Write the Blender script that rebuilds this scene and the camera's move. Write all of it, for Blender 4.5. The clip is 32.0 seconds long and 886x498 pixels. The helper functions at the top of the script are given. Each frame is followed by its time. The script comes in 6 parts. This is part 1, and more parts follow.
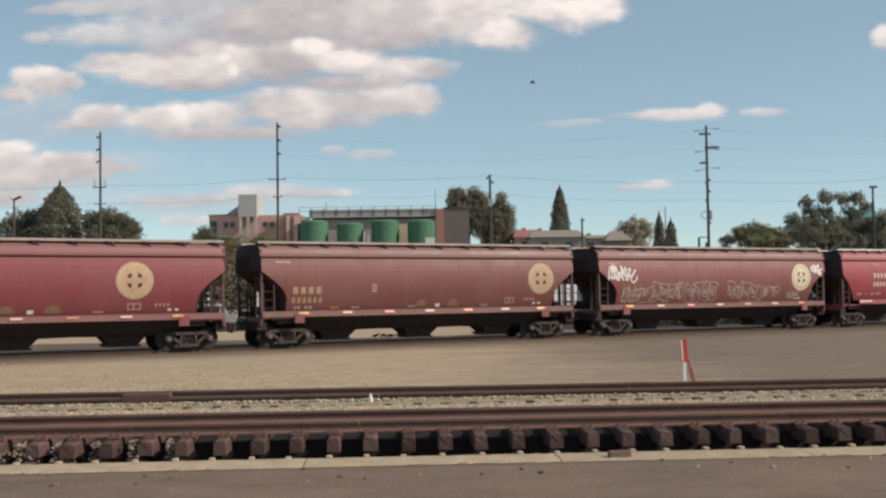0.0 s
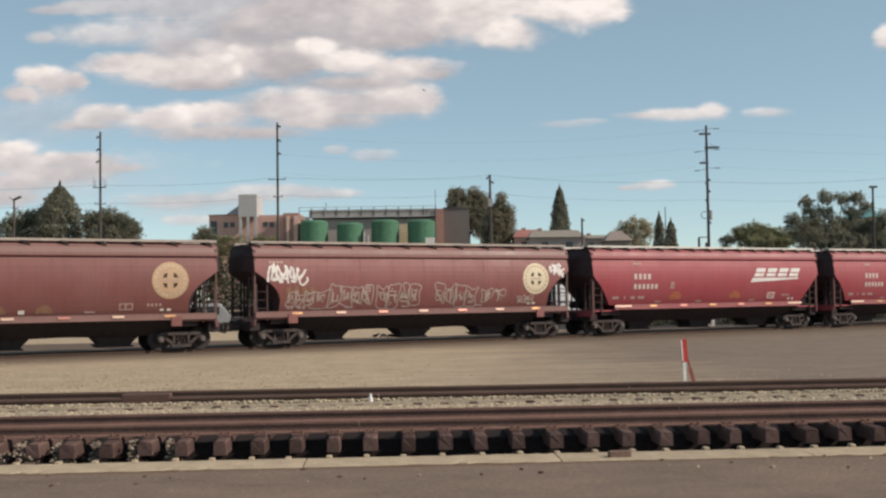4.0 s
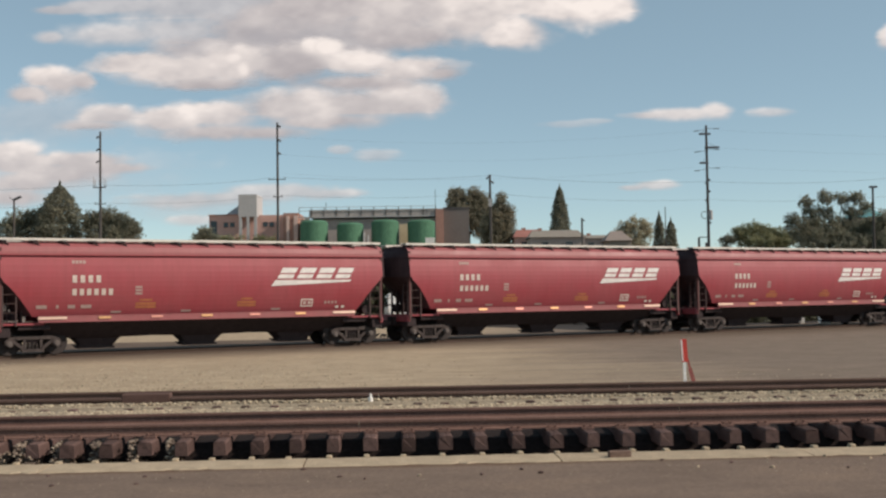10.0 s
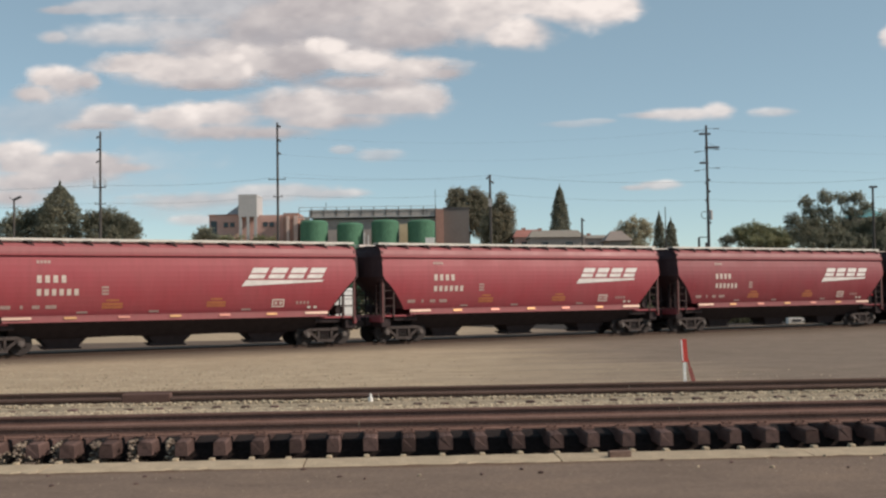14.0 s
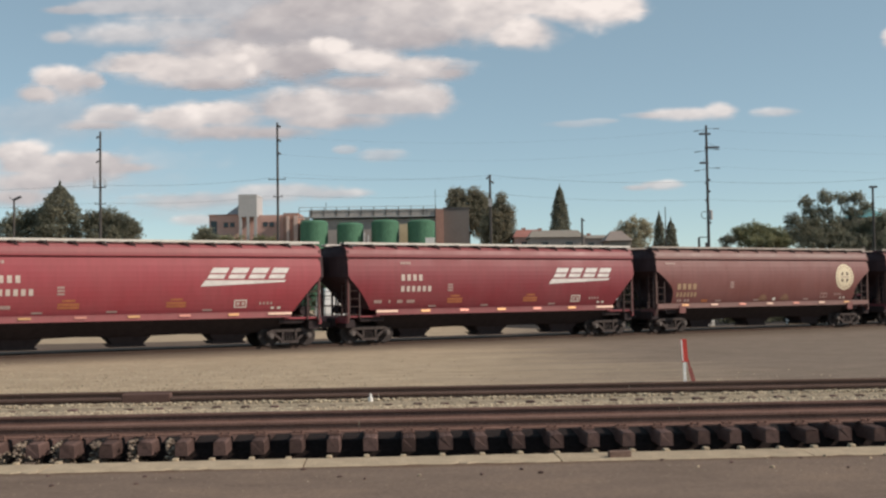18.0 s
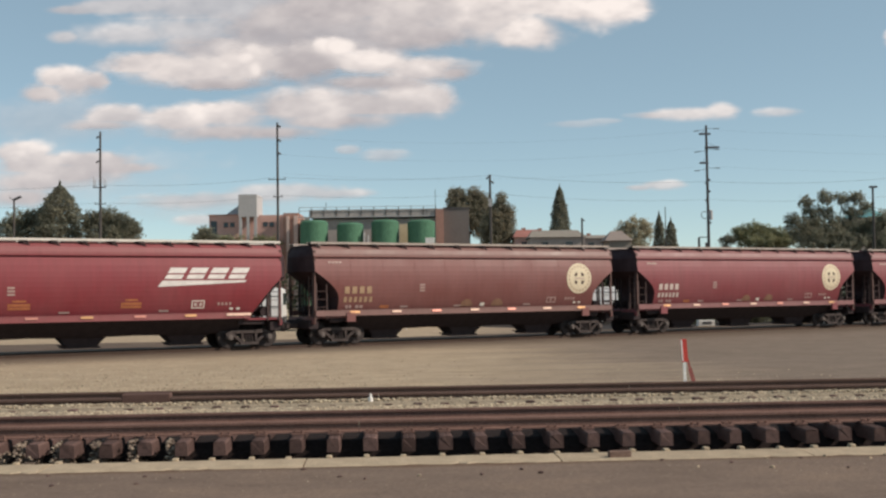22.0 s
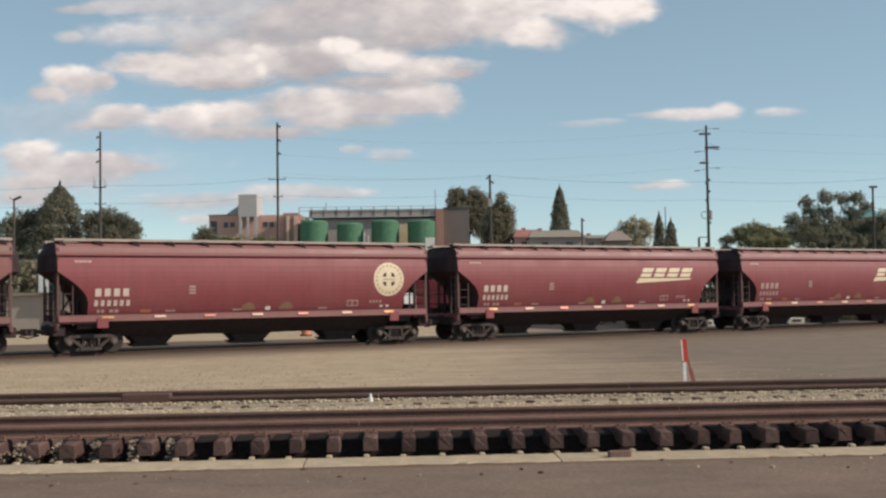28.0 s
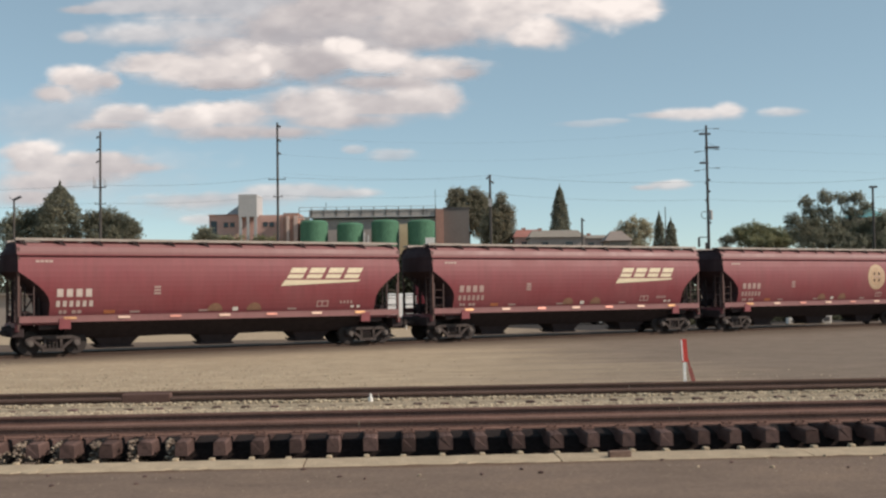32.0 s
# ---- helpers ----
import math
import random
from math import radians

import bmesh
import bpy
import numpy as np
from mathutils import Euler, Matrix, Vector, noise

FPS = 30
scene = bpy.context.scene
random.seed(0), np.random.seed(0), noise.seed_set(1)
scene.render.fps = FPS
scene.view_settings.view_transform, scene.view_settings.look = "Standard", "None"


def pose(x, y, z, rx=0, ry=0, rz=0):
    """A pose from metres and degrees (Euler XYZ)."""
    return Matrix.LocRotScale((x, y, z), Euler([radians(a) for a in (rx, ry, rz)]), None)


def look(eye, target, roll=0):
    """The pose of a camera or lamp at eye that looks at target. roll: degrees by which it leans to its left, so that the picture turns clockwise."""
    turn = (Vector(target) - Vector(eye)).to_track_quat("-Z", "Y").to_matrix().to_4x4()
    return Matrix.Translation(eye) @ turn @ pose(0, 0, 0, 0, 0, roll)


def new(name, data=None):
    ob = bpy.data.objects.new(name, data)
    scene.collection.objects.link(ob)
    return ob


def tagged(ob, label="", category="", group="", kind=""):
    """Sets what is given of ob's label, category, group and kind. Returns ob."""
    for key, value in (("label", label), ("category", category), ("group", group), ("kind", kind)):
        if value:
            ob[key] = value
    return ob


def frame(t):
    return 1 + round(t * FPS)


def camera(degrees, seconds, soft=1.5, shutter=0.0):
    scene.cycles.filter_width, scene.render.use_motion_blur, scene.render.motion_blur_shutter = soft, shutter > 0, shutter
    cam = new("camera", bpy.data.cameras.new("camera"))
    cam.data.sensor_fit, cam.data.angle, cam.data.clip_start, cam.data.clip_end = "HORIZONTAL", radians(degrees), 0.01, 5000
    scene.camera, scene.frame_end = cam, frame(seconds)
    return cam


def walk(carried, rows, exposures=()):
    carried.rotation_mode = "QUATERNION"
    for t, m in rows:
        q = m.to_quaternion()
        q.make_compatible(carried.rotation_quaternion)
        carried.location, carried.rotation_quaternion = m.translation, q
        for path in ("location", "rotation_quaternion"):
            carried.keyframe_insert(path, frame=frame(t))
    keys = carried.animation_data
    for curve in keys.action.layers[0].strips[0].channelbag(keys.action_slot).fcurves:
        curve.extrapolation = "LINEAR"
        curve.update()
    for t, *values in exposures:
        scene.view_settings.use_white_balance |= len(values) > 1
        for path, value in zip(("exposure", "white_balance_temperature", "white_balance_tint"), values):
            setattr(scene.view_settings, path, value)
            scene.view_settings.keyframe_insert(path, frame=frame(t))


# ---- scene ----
# ---- the camera: it stands still on the kerb side of the yard ----
cam = camera(43.8, 32.0, soft=2.4)
EYE = Vector((0.0, 0.0, 2.15))
view = look(EYE, (0.0, 100.0, 6.458), roll=-0.8)
walk(cam, [(0.0, view), (32.0, view)], exposures=[(t, e, 6900, 16) for t, e in ((0.0, 0.03), (2.0, 0.06), (5.0, 0.02), (7.0, -0.02), (12.0, -0.04), (20.0, -0.04), (22.5, 0.02), (24.0, 0.03), (28.0, 0.03), (32.0, 0.03))])

# ---- world and sun ----
SUN_AZ, SUN_EL = radians(76), radians(36)      # from straight behind the camera towards its right
to_sun = Vector((math.sin(SUN_AZ) * math.cos(SUN_EL), -math.cos(SUN_AZ) * math.cos(SUN_EL), math.sin(SUN_EL)))
world = bpy.data.worlds.new("sky")
scene.world = world
world.use_nodes = True
wn = world.node_tree.nodes
sky = wn.new("ShaderNodeTexSky")
sky.sky_type, sky.sun_disc = "NISHITA", False
sky.sun_elevation, sky.sun_rotation = SUN_EL, radians(180) - SUN_AZ
sky.altitude, sky.air_density, sky.dust_density, sky.ozone_density = 50, 0.6, 0.2, 1.5
wn["Background"].inputs["Strength"].default_value = 0.17
hue = wn.new("ShaderNodeMix")
hue.data_type, hue.blend_type = "RGBA", "MULTIPLY"
hue.inputs[0].default_value = 1.0
hue.inputs[7].default_value = (0.98, 1.0, 0.81, 1.0)
world.node_tree.links.new(sky.outputs[0], hue.inputs[6])
haze = wn.new("ShaderNodeMix")
haze.data_type = "RGBA"
haze.inputs[0].default_value = 0.45
haze.inputs[7].default_value = (1.78, 2.72, 3.16, 1.0)
world.node_tree.links.new(hue.outputs[2], haze.inputs[6])
world.node_tree.links.new(haze.outputs[2], wn["Background"].inputs["Color"])
sun = new("sun", bpy.data.lights.new("sun", "SUN"))
sun.data.energy, sun.data.angle, sun.data.color = 4.1, radians(0.5), (1.0, 0.93, 0.82)
sun.matrix_world = look(to_sun * 200, (0, 0, 0))


# ---- materials ----
def node_mat(name, rough=0.7, metal=0.0):
    m = bpy.data.materials.new(name)
    m.use_nodes = True
    nt = m.node_tree
    b = nt.nodes["Principled BSDF"]
    b.inputs["Roughness"].default_value, b.inputs["Metallic"].default_value = rough, metal
    return m, nt, b


def coords(nt, scale=(1, 1, 1), kind="Object"):
    tc = nt.nodes.new("ShaderNodeTexCoord")
    mp = nt.nodes.new("ShaderNodeMapping")
    mp.inputs["Scale"].default_value = scale
    nt.links.new(tc.outputs[kind], mp.inputs["Vector"])
    return mp.outputs[0]


def noise_tex(nt, vec, scale, detail=6, rough=0.6):
    n = nt.nodes.new("ShaderNodeTexNoise")
    n.inputs["Scale"].default_value, n.inputs["Detail"].default_value, n.inputs["Roughness"].default_value = scale, detail, rough
    nt.links.new(vec, n.inputs["Vector"])
    return n.outputs["Fac"]


def ramp(nt, fac, stops):
    r = nt.nodes.new("ShaderNodeValToRGB")
    el = r.color_ramp.elements
    while len(el) < len(stops):
        el.new(0.5)
    for e, (p, c) in zip(el, stops):
        e.position, e.color = p, (*c, 1) if len(c) == 3 else c
    nt.links.new(fac, r.inputs[0])
    return r.outputs[0]


def mixed(nt, a, b, fac, mode="MIX"):
    x = nt.nodes.new("ShaderNodeMix")
    x.data_type, x.blend_type = "RGBA", mode
    for k, v in ((0, fac), (6, a), (7, b)):
        if hasattr(v, "is_linked"):
            nt.links.new(v, x.inputs[k])
        else:
            x.inputs[k].default_value = v if k == 0 else (*v, 1)
    return x.outputs[2]


def bumped(nt, b, fac, strength, dist):
    n = nt.nodes.new("ShaderNodeBump")
    n.inputs["Strength"].default_value, n.inputs["Distance"].default_value = strength, dist
    nt.links.new(fac, n.inputs["Height"])
    nt.links.new(n.outputs[0], b.inputs["Normal"])


def tint(c, k):
    return tuple(min(1.0, v * k) for v in c)


def rough_mat(name, c, rough=0.8, metal=0.0, scale=3.0, vary=0.35, bump=0.3, dist=0.01, fine=30.0, stretch=(1, 1, 1), rnd=0.0):
    """A surface with stains at one scale and grain at another; rnd: how much the pieces differ."""
    m, nt, b = node_mat(name, rough, metal)
    b.inputs["Specular IOR Level"].default_value = 0.12 if rough >= 0.85 else 0.4
    v = coords(nt, stretch)
    big, small = noise_tex(nt, v, scale), noise_tex(nt, v, fine)
    col = mixed(nt, tint(c, 1 - vary), tint(c, 1 + vary), big)
    grain = ramp(nt, small, [(0.3, (0.72, 0.72, 0.72)), (0.7, (1.18, 1.16, 1.14))])
    col = mixed(nt, col, grain, 1.0, "MULTIPLY")
    if rnd:
        oi = nt.nodes.new("ShaderNodeObjectInfo")
        r = ramp(nt, oi.outputs["Random"], [(0.0, (1 - rnd,) * 3), (1.0, (1 + rnd,) * 3)])
        col = mixed(nt, col, r, 1.0, "MULTIPLY")
    nt.links.new(col, b.inputs["Base Color"])
    bumped(nt, b, small, bump, dist)
    return m


def car_paint(name, c, dust=0.35, rust=0.2, rough=0.5):
    """Weathered freight car paint: vertical dirt streaks, dust clouds and rust freckles."""
    m, nt, b = node_mat(name, rough)
    streak = noise_tex(nt, coords(nt, (3.0, 3.0, 0.28)), 1.6, 8, 0.65)
    cloud = noise_tex(nt, coords(nt), 0.55, 5)
    speck = noise_tex(nt, coords(nt), 9.0, 8, 0.7)
    col = mixed(nt, tint(c, 0.72), tint(c, 1.2), streak)
    col = mixed(nt, col, (0.28, 0.138, 0.130), mixed(nt, (0, 0, 0), (dust,) * 3, ramp(nt, cloud, [(0.35, (0, 0, 0)), (0.75, (1, 1, 1))])))
    col = mixed(nt, col, (0.10, 0.045, 0.03), mixed(nt, (0, 0, 0), (rust,) * 3, ramp(nt, speck, [(0.55, (0, 0, 0)), (0.72, (1, 1, 1))])))
    nt.links.new(col, b.inputs["Base Color"])
    nt.links.new(ramp(nt, cloud, [(0.2, (rough - 0.1,) * 3), (0.8, (rough + 0.25,) * 3)]), b.inputs["Roughness"])
    bumped(nt, b, cloud, 0.15, 0.02)
    return m


M = {}
M["red"] = car_paint("paint_mineral_red", (0.328, 0.050, 0.062), 0.20, 0.10)
M["red_dark"] = car_paint("paint_dark_red", (0.228, 0.031, 0.040), 0.20, 0.12)
M["maroon"] = car_paint("paint_maroon", (0.224, 0.047, 0.054), 0.22, 0.2)
M["brown"] = car_paint("paint_faded_brown", (0.186, 0.063, 0.055), 0.33, 0.25)
M["brown_dark"] = car_paint("paint_sooty_brown", (0.228, 0.074, 0.067), 0.33, 0.32)
# dusty roof paints, also used as painted sunlight on the side sills
M["red_roof"] = car_paint("dusty_red_roof_lit_sill", (0.320, 0.085, 0.090), 0.45, 0.10)
M["red_dark_roof"] = car_paint("dusty_dark_red_roof_lit_sill", (0.250, 0.062, 0.066), 0.45, 0.12)
M["maroon_roof"] = car_paint("dusty_maroon_roof_lit_sill", (0.238, 0.100, 0.097), 0.55, 0.2)
M["brown_roof"] = car_paint("dusty_brown_roof_lit_sill", (0.205, 0.112, 0.095), 0.55, 0.25)
M["brown_dark_roof"] = car_paint("dusty_sooty_roof_lit_sill", (0.205, 0.105, 0.092), 0.55, 0.3)
M["black"] = rough_mat("under_frame_black", (0.048, 0.036, 0.037), 0.9, vary=0.4)
# car ends: the shade on the sunless side is put into this paint
M["shaded_end"] = rough_mat("shaded_end_paint", (0.056, 0.036, 0.039), 0.9, vary=0.5, scale=1.5)
for k in ("black", "shaded_end"):
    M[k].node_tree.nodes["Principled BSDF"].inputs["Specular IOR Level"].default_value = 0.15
M["truck"] = rough_mat("dusty_cast_steel", (0.078, 0.063, 0.059), 0.85, vary=0.7, scale=4)
M["bearing"] = rough_mat("dusty_bearing_steel", (0.135, 0.112, 0.102), 0.8, vary=0.5, scale=5)
M["wheel"] = rough_mat("wheel_steel", (0.040, 0.031, 0.029), 0.8)
M["galv"] = rough_mat("galvanised_grating", (0.68, 0.64, 0.58), 0.6, 0.0, scale=2, vary=0.2)
M["galv_dusty"] = rough_mat("dusty_grating", (0.40, 0.34, 0.30), 0.75, scale=2, vary=0.3)
M["rod"] = rough_mat("grimy_ladder_steel", (0.095, 0.058, 0.054), 0.7)
M["post_red"] = rough_mat("dusty_red_post", (0.135, 0.052, 0.050), 0.7, scale=4, vary=0.35)
M["post_brown"] = rough_mat("dusty_brown_post", (0.130, 0.072, 0.062), 0.7, scale=4, vary=0.35)
M["white_mark"] = rough_mat("stencil_white", (0.74, 0.68, 0.60), 0.7, scale=5, vary=0.15)
M["letter"] = rough_mat("stencil_letter", (0.58, 0.48, 0.43), 0.7, scale=6, vary=0.25)
M["reflect_red"] = rough_mat("reflective_red", (0.56, 0.24, 0.19), 0.36, 0.5)
M["emblem_text"] = rough_mat("emblem_worn_text", (0.52, 0.40, 0.28), 0.7)
M["seam"] = rough_mat("weld_seam_grime", (0.200, 0.082, 0.075), 0.8)
M["faint_mark"] = rough_mat("worn_stencil", (0.42, 0.29, 0.26), 0.7, scale=6, vary=0.3)
M["tan_letter"] = rough_mat("worn_tan_stencil", (0.40, 0.265, 0.165), 0.7, scale=6, vary=0.35)
M["cream"] = rough_mat("emblem_cream", (0.70, 0.60, 0.43), 0.65, scale=4, vary=0.15)
M["tan_mark"] = rough_mat("emblem_faded_tan", (0.49, 0.33, 0.21), 0.7, scale=4, vary=0.25)
M["rust_mark"] = rough_mat("rusty_worn_stencil", (0.25, 0.135, 0.085), 0.75, scale=6, vary=0.35)
M["orange_mark"] = rough_mat("stencil_orange", (0.44, 0.150, 0.065), 0.7)
M["reflect"] = rough_mat("reflective_yellow", (0.58, 0.31, 0.15), 0.36, 0.45)
M["reflect_pale"] = rough_mat("reflective_dusty_pale", (0.62, 0.42, 0.33), 0.5, 0.2)
M["spray_white"] = rough_mat("spray_paint_white", (0.70, 0.66, 0.63), 0.6)
M["spray_grey"] = rough_mat("spray_paint_grey", (0.41, 0.325, 0.285), 0.65, scale=3, vary=0.4)
M["dark_mark"] = rough_mat("emblem_dark", (0.06, 0.028, 0.024), 0.7)
M["rail"] = rough_mat("rusty_rail", (0.182, 0.108, 0.089), 0.85, 0.0, scale=2, vary=0.3, fine=40)
M["rail_brown"] = rough_mat("brown_rail", (0.100, 0.068, 0.054), 0.95, 0.0, scale=2, vary=0.3, fine=40)
M["rail_dark"] = rough_mat("dark_rail", (0.130, 0.084, 0.070), 0.9, 0.0, scale=2, vary=0.3, fine=40)
M["tie"] = rough_mat("weathered_tie_wood", (0.112, 0.070, 0.062), 0.9, scale=2.5, vary=0.5, bump=0.5, fine=25, stretch=(6, 0.6, 6), rnd=0.35)
M["tie_pale"] = rough_mat("bleached_timber", (0.19, 0.125, 0.10), 0.9, scale=3, vary=0.4, bump=0.5, fine=25, stretch=(0.6, 4, 4))
M["panel_wood"] = rough_mat("brown_crossing_timber", (0.115, 0.070, 0.060), 0.9, scale=3, vary=0.35, bump=0.5, fine=25, stretch=(0.6, 4, 4))
M["bed_soil"] = rough_mat("brown_track_gravel", (0.135, 0.100, 0.078), 0.95, scale=0.8, vary=0.35, bump=0.6, dist=0.03, fine=14)
M["dark_ground"] = rough_mat("dark_ground_sheet", (0.050, 0.044, 0.041), 0.9, scale=0.6, vary=0.3, bump=0.4, dist=0.01, fine=25)
# near-black soil: the shade between the ties is put into its colour
M["shaded_soil"] = rough_mat("shade_black_soil", (0.026, 0.019, 0.018), 0.95, scale=3, vary=0.4, bump=0.6, dist=0.03, fine=18)
M["concrete"] = rough_mat("kerb_concrete", (0.40, 0.318, 0.225), 0.9, scale=2.6, vary=0.42, fine=45, rnd=0.06)
M["pole"] = rough_mat("pole_wood", (0.092, 0.082, 0.077), 0.9, scale=1.0, vary=0.35, stretch=(4, 4, 0.4))
M["steel_grey"] = rough_mat("dark_grey_steel", (0.10, 0.10, 0.105), 0.6, 0.2)
M["wire"] = rough_mat("weathered_wire", (0.17, 0.18, 0.19), 0.6)


def ground_mat():
    m, nt, b = node_mat("yard_ground", 0.95)
    b.inputs["Specular IOR Level"].default_value = 0.15
    v = coords(nt)
    grit, patch, big = noise_tex(nt, v, 14.0, 8, 0.75), noise_tex(nt, v, 0.35, 6), noise_tex(nt, coords(nt, (0.25, 1.2, 1)), 0.30, 5)
    tan = mixed(nt, (0.333, 0.256, 0.178), (0.435, 0.343, 0.248), patch)
    grey = mixed(nt, (0.168, 0.130, 0.103), (0.224, 0.175, 0.141), patch)
    sep = nt.nodes.new("ShaderNodeSeparateXYZ")
    nt.links.new(v, sep.inputs[0])
    # paved towards the right beyond the second track, and in front of the kerb
    edge = nt.nodes.new("ShaderNodeMath")
    edge.operation = "MULTIPLY_ADD"
    nt.links.new(sep.outputs["X"], edge.inputs[0])
    edge.inputs[1].default_value, edge.inputs[2].default_value = 0.045, 0.12
    add = nt.nodes.new("ShaderNodeMath")
    add.operation = "MULTIPLY_ADD"
    nt.links.new(big, add.inputs[0])
    add.inputs[1].default_value = 0.7
    nt.links.new(edge.outputs[0], add.inputs[2])
    far = ramp(nt, add.outputs[0], [(0.45, (0, 0, 0)), (0.85, (1, 1, 1))])
    streak = noise_tex(nt, coords(nt, (0.12, 1.0, 1)), 1.1, 6, 0.65)
    col = mixed(nt, tan, grey, far)
    col = mixed(nt, col, ramp(nt, streak, [(0.3, (0.94, 0.93, 0.92)), (0.5, (1.0, 1.0, 1.0)), (0.72, (1.06, 1.06, 1.05))]), 1.0, "MULTIPLY")
    stain = noise_tex(nt, coords(nt, (0.6, 1.0, 1)), 1.7, 7, 0.7)
    col = mixed(nt, col, ramp(nt, stain, [(0.28, (0.76, 0.74, 0.71)), (0.5, (1.0, 1.0, 1.0)), (0.72, (1.2, 1.19, 1.16))]), 1.0, "MULTIPLY")
    # brown dirt along the train's track
    off = nt.nodes.new("ShaderNodeVectorMath")
    off.operation = "DOT_PRODUCT"
    nt.links.new(v, off.inputs[0])
    off.inputs[1].default_value = (-0.4958, 0.8684, 0.0)
    wob = nt.nodes.new("ShaderNodeMath")
    wob.operation = "MULTIPLY_ADD"
    nt.links.new(patch, wob.inputs[0])
    wob.inputs[1].default_value = 2.5
    nt.links.new(off.outputs["Value"], wob.inputs[2])
    span = nt.nodes.new("ShaderNodeMapRange")
    nt.links.new(wob.outputs[0], span.inputs[0])
    span.inputs[1].default_value, span.inputs[2].default_value = 40.0, 56.0
    bed = ramp(nt, span.outputs[0], [(0.10, (0, 0, 0)), (0.32, (0.75, 0.75, 0.75)), (0.72, (0.8, 0.8, 0.8)), (0.95, (0, 0, 0))])
    col = mixed(nt, col, (0.130, 0.100, 0.077), bed)
    near = nt.nodes.new("ShaderNodeMath")
    near.operation = "LESS_THAN"
    nt.links.new(sep.outputs["Y"], near.inputs[0])
    near.inputs[1].default_value = 14.9
    asphalt = mixed(nt, (0.160, 0.116, 0.092), (0.212, 0.156, 0.125), patch)
    worn = noise_tex(nt, coords(nt, (0.5, 1.0, 1)), 1.1, 6, 0.7)
    asphalt = mixed(nt, asphalt, ramp(nt, worn, [(0.3, (0.80, 0.79, 0.78)), (0.5, (1.0, 1.0, 1.0)), (0.7, (1.2, 1.17, 1.12))]), 1.0, "MULTIPLY")
    chips = noise_tex(nt, v, 38.0, 3, 0.6)
    asphalt = mixed(nt, asphalt, ramp(nt, chips, [(0.30, (0.55, 0.53, 0.5)), (0.42, (1.0, 1.0, 1.0)), (0.62, (1.0, 1.0, 1.0)), (0.74, (1.7, 1.62, 1.5))]), 1.0, "MULTIPLY")
    # rusty dirt washed up against the kerb
    over = nt.nodes.new("ShaderNodeVectorMath")
    over.operation = "DOT_PRODUCT"
    nt.links.new(v, over.inputs[0])
    over.inputs[1].default_value = (-0.055, 1.0, 0.0)
    lap = nt.nodes.new("ShaderNodeMath")
    lap.operation = "MULTIPLY_ADD"
    nt.links.new(worn, lap.inputs[0])
    lap.inputs[1].default_value = 0.5
    nt.links.new(over.outputs["Value"], lap.inputs[2])
    wash = nt.nodes.new("ShaderNodeMapRange")
    nt.links.new(lap.outputs[0], wash.inputs[0])
    wash.inputs[1].default_value, wash.inputs[2].default_value = 13.75, 14.75
    asphalt = mixed(nt, asphalt, (0.115, 0.066, 0.042), ramp(nt, wash.outputs[0], [(0.5, (0, 0, 0)), (0.74, (0.85, 0.85, 0.85))]))
    col = mixed(nt, col, asphalt, near.outputs[0])
    col = mixed(nt, col, ramp(nt, grit, [(0.25, (0.66, 0.65, 0.63)), (0.75, (1.3, 1.28, 1.24))]), 1.0, "MULTIPLY")
    nt.links.new(col, b.inputs["Base Color"])
    bumped(nt, b, grit, 0.5, 0.03)
    return m


M["ground"] = ground_mat()
M["ballast"] = rough_mat("ballast_bed", (0.29, 0.238, 0.172), 0.95, scale=1.2, vary=0.3, bump=0.8, dist=0.04, fine=11)


def stone_mat(name, low, mid, high):
    m, nt, b = node_mat(name, 0.9)
    g = nt.nodes.new("ShaderNodeNewGeometry")
    col = ramp(nt, g.outputs["Random Per Island"], [(0.0, low), (0.5, mid), (1.0, high)])
    nt.links.new(mixed(nt, col, ramp(nt, noise_tex(nt, coords(nt), 25), [(0.3, (0.8,) * 3), (0.7, (1.15,) * 3)]), 1.0, "MULTIPLY"), b.inputs["Base Color"])
    return m


M["stone"] = stone_mat("ballast_stone", (0.20, 0.155, 0.107), (0.38, 0.302, 0.208), (0.53, 0.44, 0.31))
M["dirty_stone"] = stone_mat("dirty_ballast_stone", (0.10, 0.07, 0.055), (0.17, 0.125, 0.095), (0.34, 0.27, 0.20))


def leaf_mat(name, dark, light, rough=0.7):
    m, nt, b = node_mat(name, rough)
    g = nt.nodes.new("ShaderNodeNewGeometry")
    a = ramp(nt, g.outputs["Random Per Island"], [(0.0, dark), (1.0, light)])
    nt.links.new(mixed(nt, a, ramp(nt, noise_tex(nt, coords(nt), 0.35), [(0.3, (0.7, 0.75, 0.7)), (0.7, (1.3, 1.2, 1.1))]), 1.0, "MULTIPLY"), b.inputs["Base Color"])
    thru, mix = nt.nodes.new("ShaderNodeBsdfTranslucent"), nt.nodes.new("ShaderNodeMixShader")
    nt.links.new(a, thru.inputs["Color"])
    mix.inputs[0].default_value = 0.5
    nt.links.new(b.outputs[0], mix.inputs[1])
    nt.links.new(thru.outputs[0], mix.inputs[2])
    nt.links.new(mix.outputs[0], nt.nodes["Material Output"].inputs["Surface"])
    return m


